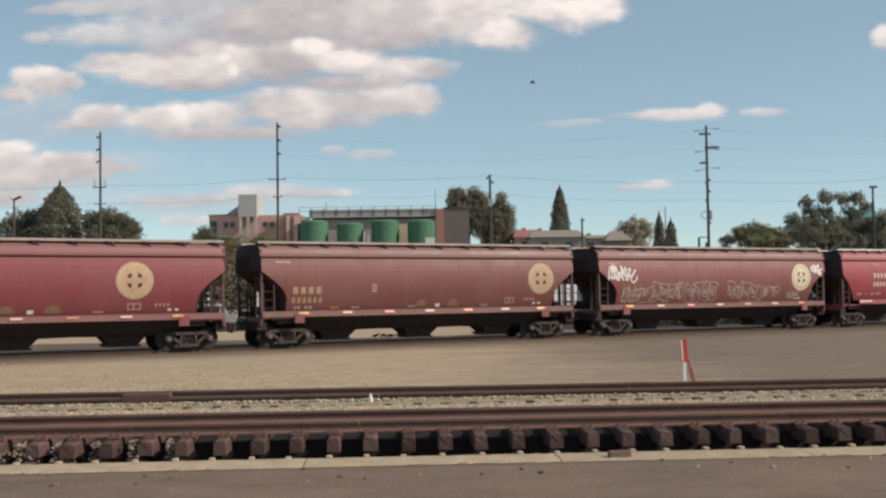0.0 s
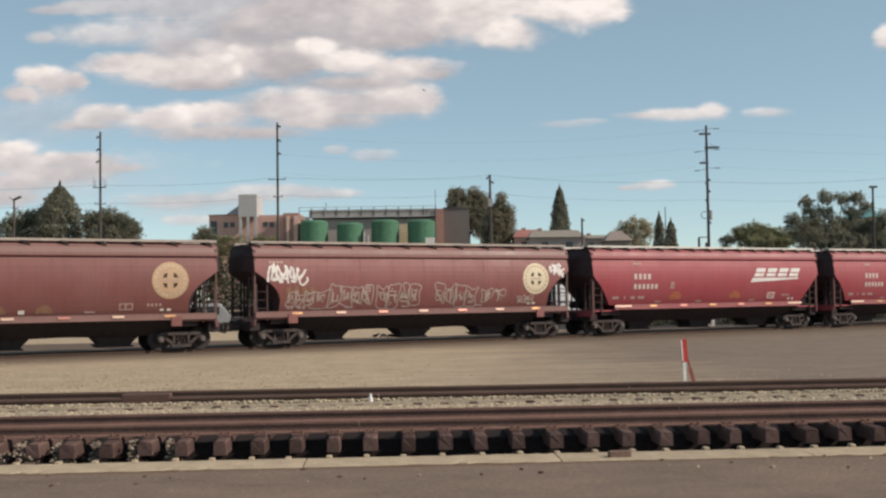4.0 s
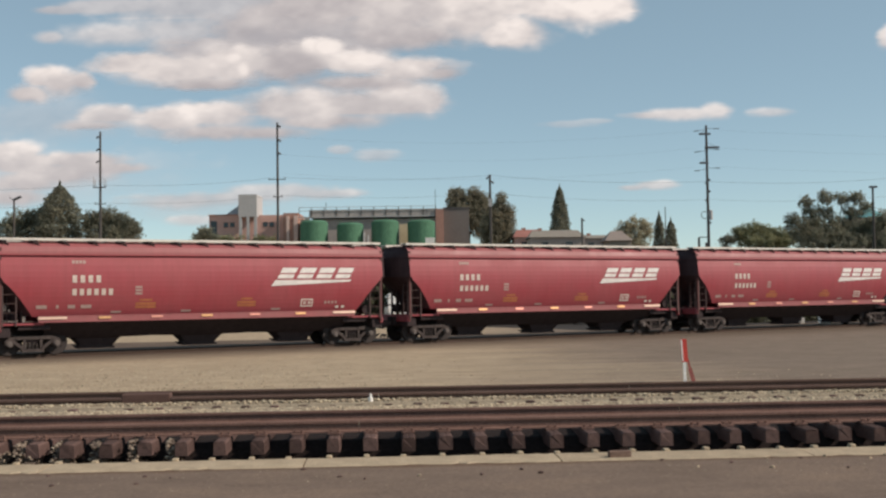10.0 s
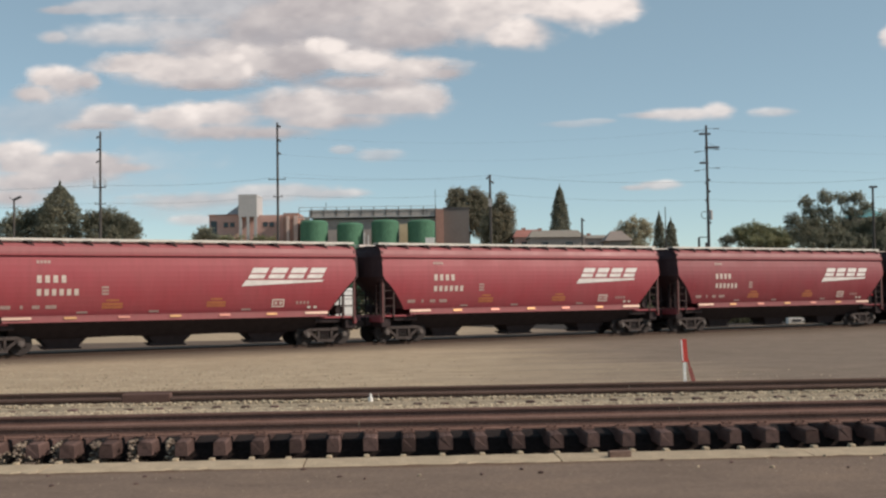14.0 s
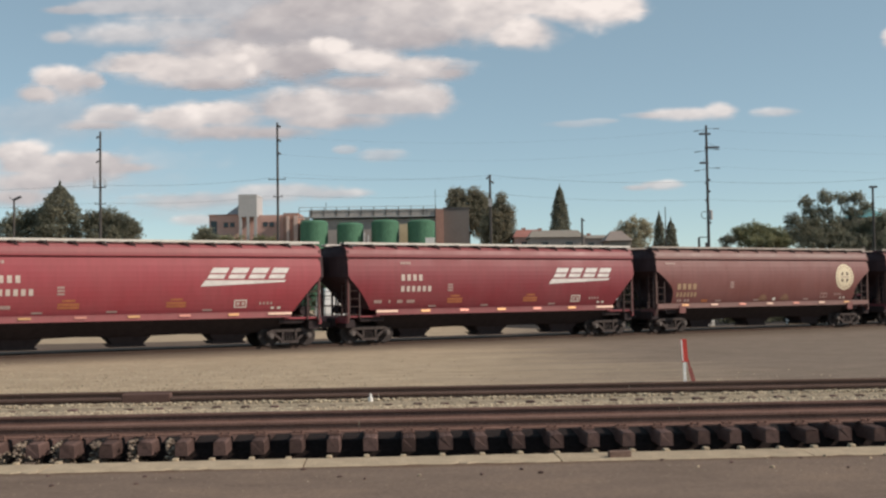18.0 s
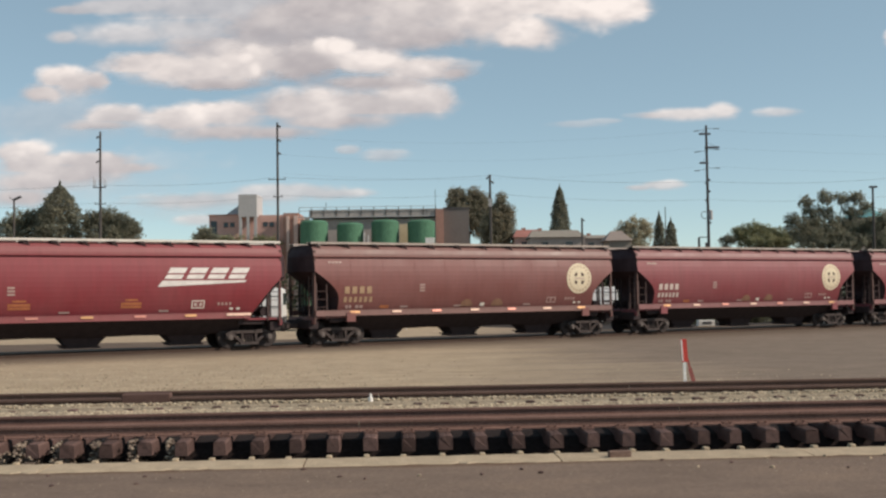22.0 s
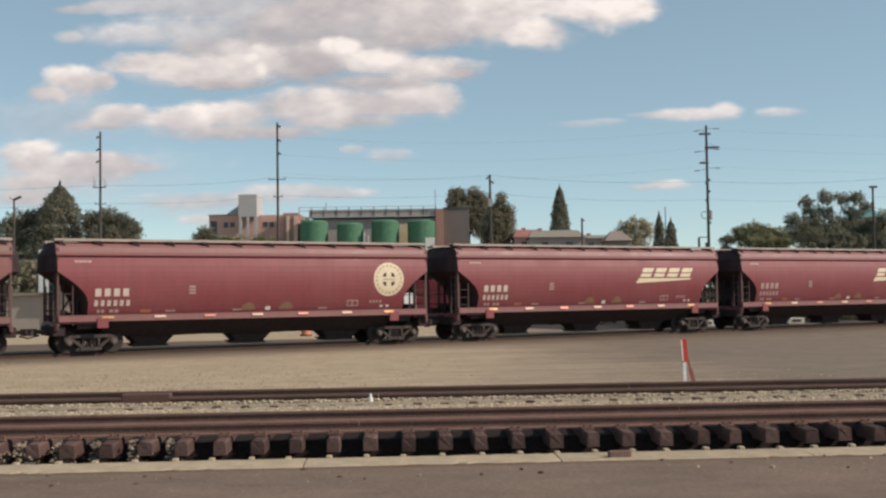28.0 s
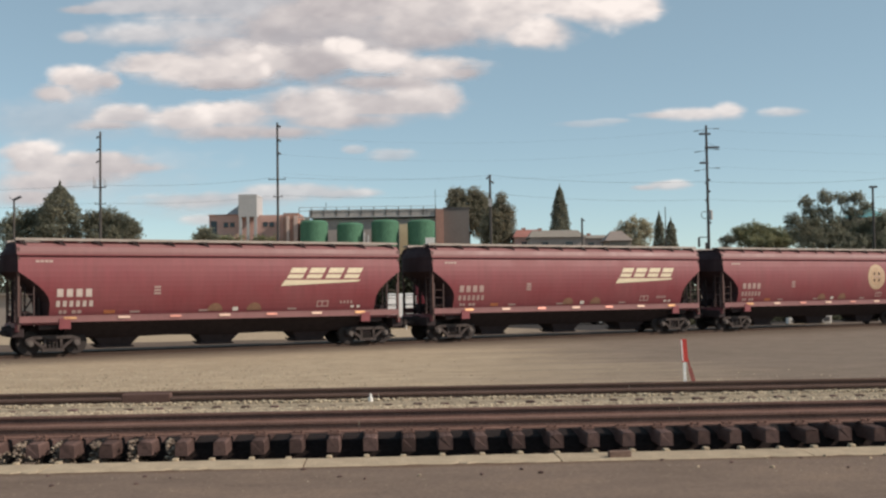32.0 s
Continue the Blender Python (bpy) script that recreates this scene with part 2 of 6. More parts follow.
M["leaf"] = leaf_mat("broad_leaves", (0.172, 0.172, 0.132), (0.360, 0.356, 0.272))
M["leaf_olive"] = leaf_mat("olive_leaves", (0.185, 0.195, 0.115), (0.390, 0.390, 0.235))
M["leaf_drooping"] = leaf_mat("grey_brown_leaves", (0.200, 0.185, 0.140), (0.390, 0.360, 0.270))
M["leaf_pale"] = leaf_mat("pale_dry_leaves", (0.300, 0.280, 0.205), (0.580, 0.540, 0.410))
M["hedge"] = leaf_mat("hedge_leaves", (0.070, 0.076, 0.050), (0.160, 0.163, 0.105))
M["needle"] = leaf_mat("conifer_needles", (0.150, 0.150, 0.115), (0.300, 0.295, 0.225))
M["bark"] = rough_mat("bark", (0.10, 0.075, 0.055), 0.95, scale=3, vary=0.4)
M["brick_red"] = rough_mat("red_brick_far", (0.63, 0.39, 0.335), 0.9, scale=0.4, vary=0.2, fine=6)
M["brick_pale"] = rough_mat("pale_brick_far", (0.66, 0.50, 0.44), 0.9, scale=0.4, vary=0.2, fine=6)
# blue-grey base colour stands in for sky reflected in the glass
M["roof_light"] = rough_mat("roof_light_glazing", (0.40, 0.43, 0.47), 0.35, scale=0.5, vary=0.1)
M["brick_dark"] = rough_mat("brown_brick_far", (0.40, 0.23, 0.185), 0.9, scale=0.4, vary=0.2, fine=6)
M["panel_white"] = rough_mat("pale_cladding", (0.44, 0.43, 0.425), 0.7, scale=0.3, vary=0.1, fine=4)
M["tank_green"] = rough_mat("green_tank_paint", (0.082, 0.190, 0.122), 0.9, scale=0.5, vary=0.2, fine=5, stretch=(1, 1, 0.3))
M["shed_grey"] = rough_mat("grey_shed", (0.175, 0.150, 0.138), 0.8, scale=0.3, vary=0.15, fine=4)
M["shed_brown"] = rough_mat("brown_shed", (0.36, 0.31, 0.28), 0.8, scale=0.3, vary=0.15, fine=4)
M["buff"] = rough_mat("buff_plaster", (0.68, 0.53, 0.35), 0.85, scale=0.5, vary=0.15)
M["roof_tile"] = rough_mat("roof_shingles", (0.27, 0.24, 0.205), 0.9, scale=0.5, vary=0.2, fine=8)
M["roof_red"] = rough_mat("red_roof_shingles", (0.34, 0.155, 0.13), 0.9, scale=0.5, vary=0.2, fine=8)
M["deck_grey"] = rough_mat("pale_roof_deck", (0.40, 0.36, 0.335), 0.8, scale=0.3, vary=0.15, fine=4)
M["hip_roof"] = rough_mat("dark_roof_shingles", (0.27, 0.225, 0.20), 0.9, scale=0.5, vary=0.2, fine=8)
M["teal_roof"] = rough_mat("teal_metal_roof", (0.11, 0.30, 0.31), 0.6, scale=0.8, vary=0.12)
M["panel_grey"] = rough_mat("grey_block_wall", (0.39, 0.335, 0.295), 0.9, scale=0.8, vary=0.15)
M["green_roof"] = rough_mat("green_metal_roof", (0.06, 0.13, 0.115), 0.6, scale=1, vary=0.15)
M["truck_red"] = rough_mat("truck_red_paint", (0.34, 0.022, 0.030), 0.35, scale=1, vary=0.08)
M["truck_maroon"] = rough_mat("truck_dark_red_paint", (0.135, 0.015, 0.023), 0.5, scale=1, vary=0.15)
M["orange"] = rough_mat("barrel_orange", (0.62, 0.23, 0.13), 0.6, scale=3, vary=0.15)
M["red_tape"] = rough_mat("marker_red", (0.62, 0.06, 0.045), 0.6, scale=8, vary=0.2)
M["ribbon"] = rough_mat("faded_red_ribbon", (0.36, 0.11, 0.095), 0.7, scale=8, vary=0.3)
M["bright_white"] = rough_mat("fresh_white_paint", (0.90, 0.89, 0.86), 0.5, scale=6, vary=0.06)
M["white_paint"] = rough_mat("white_paint", (0.78, 0.76, 0.72), 0.6, scale=4, vary=0.1)
M["tyre"] = rough_mat("tyre_rubber", (0.025, 0.025, 0.025), 0.85)
M["car_white"] = rough_mat("car_white_paint", (0.80, 0.79, 0.77), 0.3, scale=1, vary=0.05)
M["car_silver"] = rough_mat("car_silver_paint", (0.42, 0.43, 0.44), 0.3, 0.4, scale=1, vary=0.08)
M["crow"] = rough_mat("black_feathers", (0.015, 0.015, 0.017), 0.6)
M["feather"] = rough_mat("grey_feathers", (0.10, 0.10, 0.11), 0.8)
gm, gnt, gb = node_mat("tinted_glass", 0.08)
gb.inputs["Base Color"].default_value = (0.03, 0.04, 0.05, 1)
M["glass"] = gm


# ---- mesh helpers ----
def box(bm, x0, x1, y0, y1, z0, z1):
    v = [bm.verts.new((x, y, z)) for x in (x0, x1) for y in (y0, y1) for z in (z0, z1)]
    for f in ((0, 1, 3, 2), (4, 6, 7, 5), (0, 4, 5, 1), (2, 3, 7, 6), (0, 2, 6, 4), (1, 5, 7, 3)):
        bm.faces.new([v[i] for i in f])
    return v


def prism(bm, outline, y0, y1):
    """Extrudes an outline of (x, z) along y."""
    a = [bm.verts.new((x, y0, z)) for x, z in outline]
    b = [bm.verts.new((x, y1, z)) for x, z in outline]
    n = len(outline)
    for i in range(n):
        j = (i + 1) % n
        bm.faces.new((a[i], a[j], b[j], b[i]))
    bm.faces.new(a[::-1])
    bm.faces.new(b)


def rod(bm, p, q, r0, r1=None, n=8):
    """A round bar from p to q."""
    p, q = Vector(p), Vector(q)
    r1 = r0 if r1 is None else r1
    w = (q - p).normalized()
    a = w.orthogonal().normalized()
    c = w.cross(a)
    k = [2 * math.pi * i / n for i in range(n)]
    lo = [bm.verts.new(p + (a * math.cos(t) + c * math.sin(t)) * r0) for t in k]
    hi = [bm.verts.new(q + (a * math.cos(t) + c * math.sin(t)) * r1) for t in k]
    for i in range(n):
        bm.faces.new((lo[i], lo[(i + 1) % n], hi[(i + 1) % n], hi[i]))
    bm.faces.new(lo[::-1])
    bm.faces.new(hi)


def bar(bm, p, q, w, d):
    """A square bar from p to q in the x-z plane, w wide and d deep in y."""
    p, q = Vector(p), Vector(q)
    t = (q - p).normalized()
    s = Vector((-t.z, 0, t.x)) * w / 2
    o = Vector((0, d / 2, 0))
    v = [bm.verts.new(e + i * s + j * o) for e in (p, q) for i in (-1, 1) for j in (-1, 1)]
    for f in ((0, 1, 3, 2), (4, 6, 7, 5), (0, 4, 5, 1), (2, 3, 7, 6), (0, 2, 6, 4), (1, 5, 7, 3)):
        bm.faces.new([v[i] for i in f])


def bevelled(bm, w):
    bmesh.ops.bevel(bm, geom=bm.edges[:], offset=w, segments=1, affect="EDGES")


STORE = {}


def data_of(key, name, build, smooth=False):
    """Builds a mesh once for each key; later calls share it."""
    if key not in STORE:
        bm = bmesh.new()
        build(bm)
        bmesh.ops.recalc_face_normals(bm, faces=bm.faces[:])
        me = bpy.data.meshes.new(name)
        bm.to_mesh(me)
        bm.free()
        if smooth:
            me.shade_smooth()
        me.materials.append(None)
        STORE[key] = me
    return STORE[key]


def piece(name, key, build, material, parent=None, label="", at=None, smooth=False):
    ob = new(name, data_of(key, name, build, smooth))
    ob.material_slots[0].link = "OBJECT"
    ob.material_slots[0].material = material
    if parent:
        ob.parent = parent
    if at is not None:
        ob.matrix_basis = at if isinstance(at, Matrix) else Matrix.Translation(at)
    return tagged(ob, label)


COUNT = [0]


def part(name, build, material, parent=None, label="", at=None, smooth=False):
    COUNT[0] += 1
    return piece(name, ("one", COUNT[0]), build, material, parent, label, at, smooth)


def thing(name, label, category, m=None, group="", kind=""):
    ob = new(name)
    ob.empty_display_size = 0.2
    if m is not None:
        ob.matrix_basis = m
    return tagged(ob, label, category, group, kind)


# ---- lie of the yard ----
# near tracks run along NEAR; v counts metres across them, away from the camera
SLOPE = 0.055
NA = math.atan(SLOPE)


def near(u, v, z):
    """A place u metres along the near tracks and v metres beyond the camera's foot."""
    return Vector((u * math.cos(NA), v + u * math.sin(NA), z))


def smooth(a, b, x):
    t = max(0.0, min(1.0, (x - a) / (b - a)))
    return t * t * (3 - 2 * t)


GROUND_FAR = -0.09


def ground_z(v):
    if v < 17.3:
        return 0.0 if v < 14.95 else -0.42
    return 0.20 + (GROUND_FAR - 0.20) * smooth(24.0, 40.0, v)


def build_ground(bm):
    vs = [-3000, -400, -60, -10, 5, 10, 12, 13.5, 14.94, 14.96, 15.3, 16.28, 17.2, 17.5, 19, 20, 21.5, 22.5, 23.5, 25, 27, 29, 31, 33, 35, 37, 40, 46, 55, 70, 100, 160, 300, 700, 1500, 4200]
    us = [-4200, -1500, -500, -200, -100, -60, -40, -30, -20, -10, 0, 10, 20, 30, 40, 60, 100, 200, 500, 1500, 4200]
    grid = [[bm.verts.new((u, v + (u * SLOPE if abs(u) < 300 else 300 * SLOPE * (1 if u > 0 else -1)), ground_z(v))) for u in us] for v in vs]
    for a, b in zip(grid, grid[1:]):
        for i in range(len(us) - 1):
            bm.faces.new((a[i], a[i + 1], b[i + 1], b[i]))


tagged(part("ground", build_ground, M["ground"]), "tan gravel and grey asphalt yard ground reaching the horizon", "ground", kind="structure")

# ---- near tracks ----
RAIL_PROFILE = [(-0.07, 0), (0.07, 0), (0.07, 0.015), (0.012, 0.035), (0.010, 0.115), (0.036, 0.125), (0.036, 0.155), (0.028, 0.165), (-0.028, 0.165), (-0.036, 0.155), (-0.036, 0.125), (-0.010, 0.115), (-0.012, 0.035), (-0.07, 0.015)]


def rail_build(u0, u1):
    def f(bm):
        a = [bm.verts.new((u0, y, z)) for y, z in RAIL_PROFILE]
        b = [bm.verts.new((u1, y, z)) for y, z in RAIL_PROFILE]
        n = len(a)
        for i in range(n):
            bm.faces.new((a[i], a[(i + 1) % n], b[(i + 1) % n], b[i]))
        bm.faces.new(a[::-1])
        bm.faces.new(b)
    return f


def tie_build(bm):
    box(bm, -0.12, 0.12, 0, 2.6, 0, 0.2)
    bevelled(bm, 0.012)


def worn_tie(seed):
    """A tie with a weathered end: corners rounded off, a shallow split and small chips."""
    def f(bm):
        r = random.Random(seed)
        w = r.uniform(0.086, 0.098)
        ring = [(-w, 0.0), (-w, 0.165), (-w + 0.02, 0.192), (-0.02, 0.198), (0.0, 0.190), (0.02, 0.198), (w - 0.02, 0.192), (w, 0.165), (w, 0.0)]
        chip = r.choice((1, 2, 6, 7, 99))
        rows = []
        for y in (0.0, 0.025, 0.12, 0.4, 1.3, 2.6):
            close = max(0.0, 1 - y / 0.1)
            row = []
            for i, (x, z) in enumerate(ring):
                k = 1.0 - (0.05 * close if i not in (0, 8) else 0.02 * close) - (0.12 * close if i == chip else 0.0)
                row.append(bm.verts.new((x * k + 0.004 * r.uniform(-1, 1), y + (0.012 * r.random() if y == 0.0 else 0.0), 0.1 + (z - 0.1) * k)))
            rows.append(row)
        for p, q in zip(rows, rows[1:]):
            for i in range(9):
                j = (i + 1) % 9
                bm.faces.new((p[i], p[j], q[j], q[i]))
        bm.faces.new(rows[0])
        bm.faces.new(rows[-1][::-1])
    return f


def plate_build(bm):
    box(bm, -0.09, 0.09, -0.16, 0.16, 0, 0.02)


def spike_build(bm):
    box(bm, -0.012, 0.012, -0.012, 0.012, -0.02, 0.05)
    box(bm, -0.022, 0.022, -0.03, 0.02, 0.05, 0.065)


rng = random.Random(4)
TIE = 0.512


def near_track(name, label, v_tie, z_tie, n0, n1, rail_mat, detailed, sunk=0.0):
    t = thing(name, label, "railway track", pose(0, v_tie, 0, 0, 0, math.degrees(NA)), kind="")
    for k, v in enumerate((0.53, 1.965)):
        for a in range(-4, 4):
            r = part("rail", rail_build(a * 11.9 + 0.004 - 1.2 + 5 * k, a * 11.9 + 11.894 - 1.2 + 5 * k), rail_mat, t, at=(0, v, z_tie + 0.012 - sunk))
    for i in range(n0, n1):
        x, y = i * TIE + rng.uniform(-0.03, 0.03), rng.uniform(-0.07, 0.06)
        k = rng.randrange(9)
        piece("tie", ("worn_tie", k), worn_tie(100 + k), M["tie"], t, at=pose(x, y, z_tie - 0.2 + rng.uniform(-0.010, 0.004), 0, rng.uniform(-1.5, 1.5), rng.uniform(-1.6, 1.6)))
        if detailed and -22 < i < 24:
            for v in (0.53, 1.965):
                piece("tie_plate", "plate", plate_build, rail_mat, t, at=(x, v, z_tie + 0.001))
            for s in (-0.05, 0.05):
                piece("spike", "spike", spike_build, rail_mat, t, at=(x + s, 0.53 - 0.095, z_tie))
    return t


near_track("railway_track", "rusty rails on exposed dark wooden ties beside the kerb", 15.3, 0.235, -80, 80, M["rail"], True)
near_track("railway_track", "dark rails sunk in pale ballast behind the near track", 20.0, 0.240, -80, 80, M["rail_dark"], False, 0.038)


# ditch floor and back slope, coloured dark for the shade under the ties
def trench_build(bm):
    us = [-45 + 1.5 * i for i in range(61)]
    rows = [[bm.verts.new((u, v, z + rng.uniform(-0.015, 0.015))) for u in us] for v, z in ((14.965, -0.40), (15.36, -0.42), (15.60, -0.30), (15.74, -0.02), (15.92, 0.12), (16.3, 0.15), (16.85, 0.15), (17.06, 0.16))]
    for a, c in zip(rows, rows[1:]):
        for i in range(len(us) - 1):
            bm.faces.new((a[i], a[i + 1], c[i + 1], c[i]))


tagged(part("ditch", trench_build, M["shaded_soil"], at=pose(0, 0, 0, 0, 0, math.degrees(NA))), "soil painted shade-black in the ditch beside the kerb", "soil", kind="structure")


# ballast: a bed between the tracks and loose stones on it
def bed_build(bm):
    prof = [(17.0, 0.10), (17.1, 0.15), (17.3, 0.20), (17.6, 0.205), (19.85, 0.20), (20.05, 0.210), (20.15, 0.25), (20.45, 0.275), (20.9, 0.25), (22.0, 0.245), (22.8, 0.245), (23.6, 0.205)]
    us = [-45 + 1.0 * i for i in range(91)]
    rows = [[bm.verts.new((u, v + rng.uniform(-0.03, 0.03), z + rng.uniform(-0.012, 0.012))) for u in us] for v, z in prof]
    for a, b in zip(rows, rows[1:]):
        for i in range(len(us) - 1):
            bm.faces.new((a[i], a[i + 1], b[i + 1], b[i]))


tagged(part("ballast", bed_build, M["ballast"], at=pose(0, 0, 0, 0, 0, math.degrees(NA))), "pale crushed stone bed between the near tracks", "ballast", kind="structure")
ICO = [(0, 0, 1), (0.89, 0, 0.45), (0.28, 0.85, 0.45), (-0.72, 0.53, 0.45), (-0.72, -0.53, 0.45), (0.28, -0.85, 0.45), (0.72, 0.53, -0.45), (-0.28, 0.85, -0.45), (-0.89, 0, -0.45), (-0.28, -0.85, -0.45), (0.72, -0.53, -0.45), (0, 0, -1)]
ICO_F = [(0, 1, 2), (0, 2, 3), (0, 3, 4), (0, 4, 5), (0, 5, 1), (1, 6, 2), (2, 7, 3), (3, 8, 4), (4, 9, 5), (5, 10, 1), (6, 7, 2), (7, 8, 3), (8, 9, 4), (9, 10, 5), (10, 6, 1), (11, 7, 6), (11, 8, 7), (11, 9, 8), (11, 10, 9), (11, 6, 10)]


def stones(name, label, places, mat="stone"):
    verts, faces = [], []
    for u, v, z, r in places:
        k = len(verts)
        sx, sy, sz, a = r * rng.uniform(0.7, 1.3), r * rng.uniform(0.7, 1.3), r * rng.uniform(0.5, 0.9), rng.uniform(0, 6.28)
        ca, sa = math.cos(a), math.sin(a)
        for x, y, w in ICO:
            x, y, w = x * sx * rng.uniform(0.8, 1.2), y * sy * rng.uniform(0.8, 1.2), w * sz * rng.uniform(0.8, 1.2)
            verts.append((u + x * ca - y * sa, v + x * sa + y * ca, z + w))
        faces += [(a1 + k, b1 + k, c1 + k) for a1, b1, c1 in ICO_F]
    me = bpy.data.meshes.new(name)
    me.from_pydata(verts, [], faces)
    me.materials.append(M[mat])
    ob = new(name, me)
    ob.matrix_basis = pose(0, 0, 0, 0, 0, math.degrees(NA))
    return tagged(ob, label, "stones", kind="stuff")


spread = []
for i in range(19000):
    v = rng.uniform(17.1, 20.75)
    if 19.97 < v < 20.12 and rng.random() < 0.88:
        continue
    u = rng.uniform(-11, 12)
    z = 0.195 + (0.08 * smooth(20.08, 20.3, v))
    spread.append((u, v, z, rng.uniform(0.020, 0.042)))
stones("ballast_stones", "loose pale crushed stones between the near tracks", spread)
crib = []
for i in range(-24, -5):
    full = min(1.0, 0.30 + 0.12 * (-i - 5))
    for k in range(int(520 * full)):
        dv, across = rng.uniform(-0.06, 0.55), rng.uniform(-0.03, 0.30 * full)
        top = 0.23 - across * (0.45 + 0.9 * (1 - full)) - 0.30 * smooth(0.10, -0.12, dv)
        crib.append((i * TIE + 0.12 + across, 15.3 + dv, top - 0.03 - 0.30 * rng.random() ** 1.4, rng.uniform(0.014, 0.036)))
for u, v, n in ((2.2, 15.2, 9), (2.65, 15.3, 6), (3.1, 15.2, 10), (3.6, 15.4, 9), (4.3, 15.3, 5), (-0.4, 15.4, 6), (0.9, 15.25, 5)):
    for k in range(n):
        crib.append((u + rng.gauss(0, 0.06), v + rng.gauss(0, 0.05), -0.30 + rng.uniform(0, 0.14), rng.uniform(0.02, 0.05)))
for i in range(500):
    crib.append((rng.uniform(-9, 10), 15.3 + rng.uniform(-0.2, 0.3), -0.42, rng.uniform(0.015, 0.035)))
stones("crib_stones", "loose stones spilled between the exposed ties", crib, "dirty_stone")
spread = []
for i in range(5000):
    v = 22.4 + abs(rng.gauss(0, 1.3))
    u = rng.uniform(-14, 15)
    if rng.random() < smooth(-5.0, 3.0, u) * smooth(22.5, 23.2, v) * 0.93:
        continue
    spread.append((u, v, ground_z(v) + 0.004, rng.uniform(0.012, 0.028)))
for i in range(5000):
    v = 23.0 + 19.0 * rng.random() ** 1.3
    u = rng.uniform(-0.42, 0.42) * v
    if rng.random() < smooth(-6.0, 4.0, u) * 0.96:
        continue
    spread.append((u, v, ground_z(v) + 0.002, rng.uniform(0.012, 0.028)))
stones("scattered_gravel", "pale gravel scattered along the second track", spread)

spread = []
for i in range(800):
    spread.append((rng.uniform(-6.5, 6.5), rng.uniform(12.6, 14.25), 0.001, 0.002 + 0.007 * rng.random() ** 3))
stones("asphalt_grit", "fine loose grit on the worn asphalt", spread)

# kerb in cast lengths along the near track
def kerb_build(seed):
    """One cast length with a chipped, uneven front and back edge."""
    def f(bm):
        r = random.Random(seed)
        rows = []
        for i in range(31):
            x = 3.30 * i / 30
            a, c = r.gauss(0, 0.012) - (0.05 if r.random() < 0.06 else 0), r.gauss(0, 0.008)
            chip = 0.04 if r.random() < 0.07 else 0.0
            rows.append([bm.verts.new((x, y, z)) for y, z in ((-0.02 - a, -0.45), (0.0 - a, -0.006), (0.035 - a, 0.012 + r.gauss(0, 0.002)), (0.38, 0.020 + r.gauss(0, 0.002)), (0.71 - chip + c, 0.012), (0.75 - chip + c, -0.02), (0.75, -0.45))])
        for a, c in zip(rows, rows[1:]):
            for i in range(6):
                bm.faces.new((a[i], c[i], c[i + 1], a[i + 1]))
            bm.faces.new((a[6], c[6], c[0], a[0]))
        bm.faces.new(rows[0])
        bm.faces.new(rows[-1][::-1])
    return f


kerb = thing("kerb", "worn pale concrete kerb edging the asphalt", "kerb", pose(0, 14.22, 0, 0, 0, math.degrees(NA)), kind="structure")
for i in range(-14, 14):
    piece("kerb_stone", ("kerb", i % 5), kerb_build(i % 5), M["concrete"], kerb, at=(i * 3.32 + 1.51, rng.uniform(-0.01, 0.01), rng.uniform(-0.004, 0.006)))

# pale blocks added for the light spots behind the kerb at each tie
for i in range(-19, 21):
    piece("spacer_block", "pale_spot", lambda bm: (box(bm, -0.04, 0.04, 0.68, 0.80, -0.12, 0.045), bevelled(bm, 0.012)), M["concrete"], kerb, at=(i * TIE + rng.uniform(-0.03, 0.03), 0.0, rng.uniform(-0.012, 0.006)))

# small things lying about
tagged(part("timber_panel", lambda bm: (box(bm, -0.44, 0.44, 20.20, 20.44, 0.19, 0.45), bevelled(bm, 0.02)), M["panel_wood"], at=pose(-4.35, 0.02, 0, 0, 0, math.degrees(NA))), "weathered brown timber panel over a sunken rail", "timber")
tagged(part("joint_box", lambda bm: (box(bm, -0.12, 0.12, 20.3, 20.55, 0.2, 0.36), bevelled(bm, 0.02)), M["black"], at=pose(-5.1, 0.02, 0, 0, 0, math.degrees(NA))), "small dark box beside a rail", "box")
bottle = thing("plastic_bottle", "small white plastic bottle standing on pale ballast", "bottle", pose(-1.36, 20.2, 0.2))
part("body", lambda bm: rod(bm, (0, 0, 0), (0, 0, 0.13), 0.045, n=12), M["white_paint"], bottle)
part("neck", lambda bm: rod(bm, (0, 0, 0.13), (0, 0, 0.20), 0.03, 0.015, n=10), M["white_paint"], bottle)
tagged(part("wood_chunk", lambda bm: (box(bm, -0.15, 0.15, -0.05, 0.05, 0, 0.085), bevelled(bm, 0.012)), M["tie_pale"], at=pose(2.28, 14.58, 0.01, 0, 0, 8)), "broken brown wood chunk lying on the kerb", "wood")
r9 = random.Random(9)


def pebble(bm):
    rod(bm, (0, 0, -0.01), (0, 0, 0.02), 0.03, 0.034, n=7)
    rod(bm, (0, 0, 0.02), (0, 0, 0.036), 0.034, 0.012, n=7)


for i in range(26):
    x = r9.choice([r9.uniform(-5.6, 5.8), r9.uniform(3.8, 5.8)])
    p = piece("pebble", "pebble", pebble, M["concrete" if i % 3 == 0 else "tie"], at=pose(x, r9.uniform(13.15, 14.35) + x * SLOPE, 0, 0, 0, r9.uniform(0, 360)))
    p.scale = (r9.uniform(0.4, 1.1), r9.uniform(0.4, 1.1), r9.uniform(0.4, 0.9))
    tagged(p, "small loose stone lying on the asphalt", "pebble", "loose stones on the asphalt")

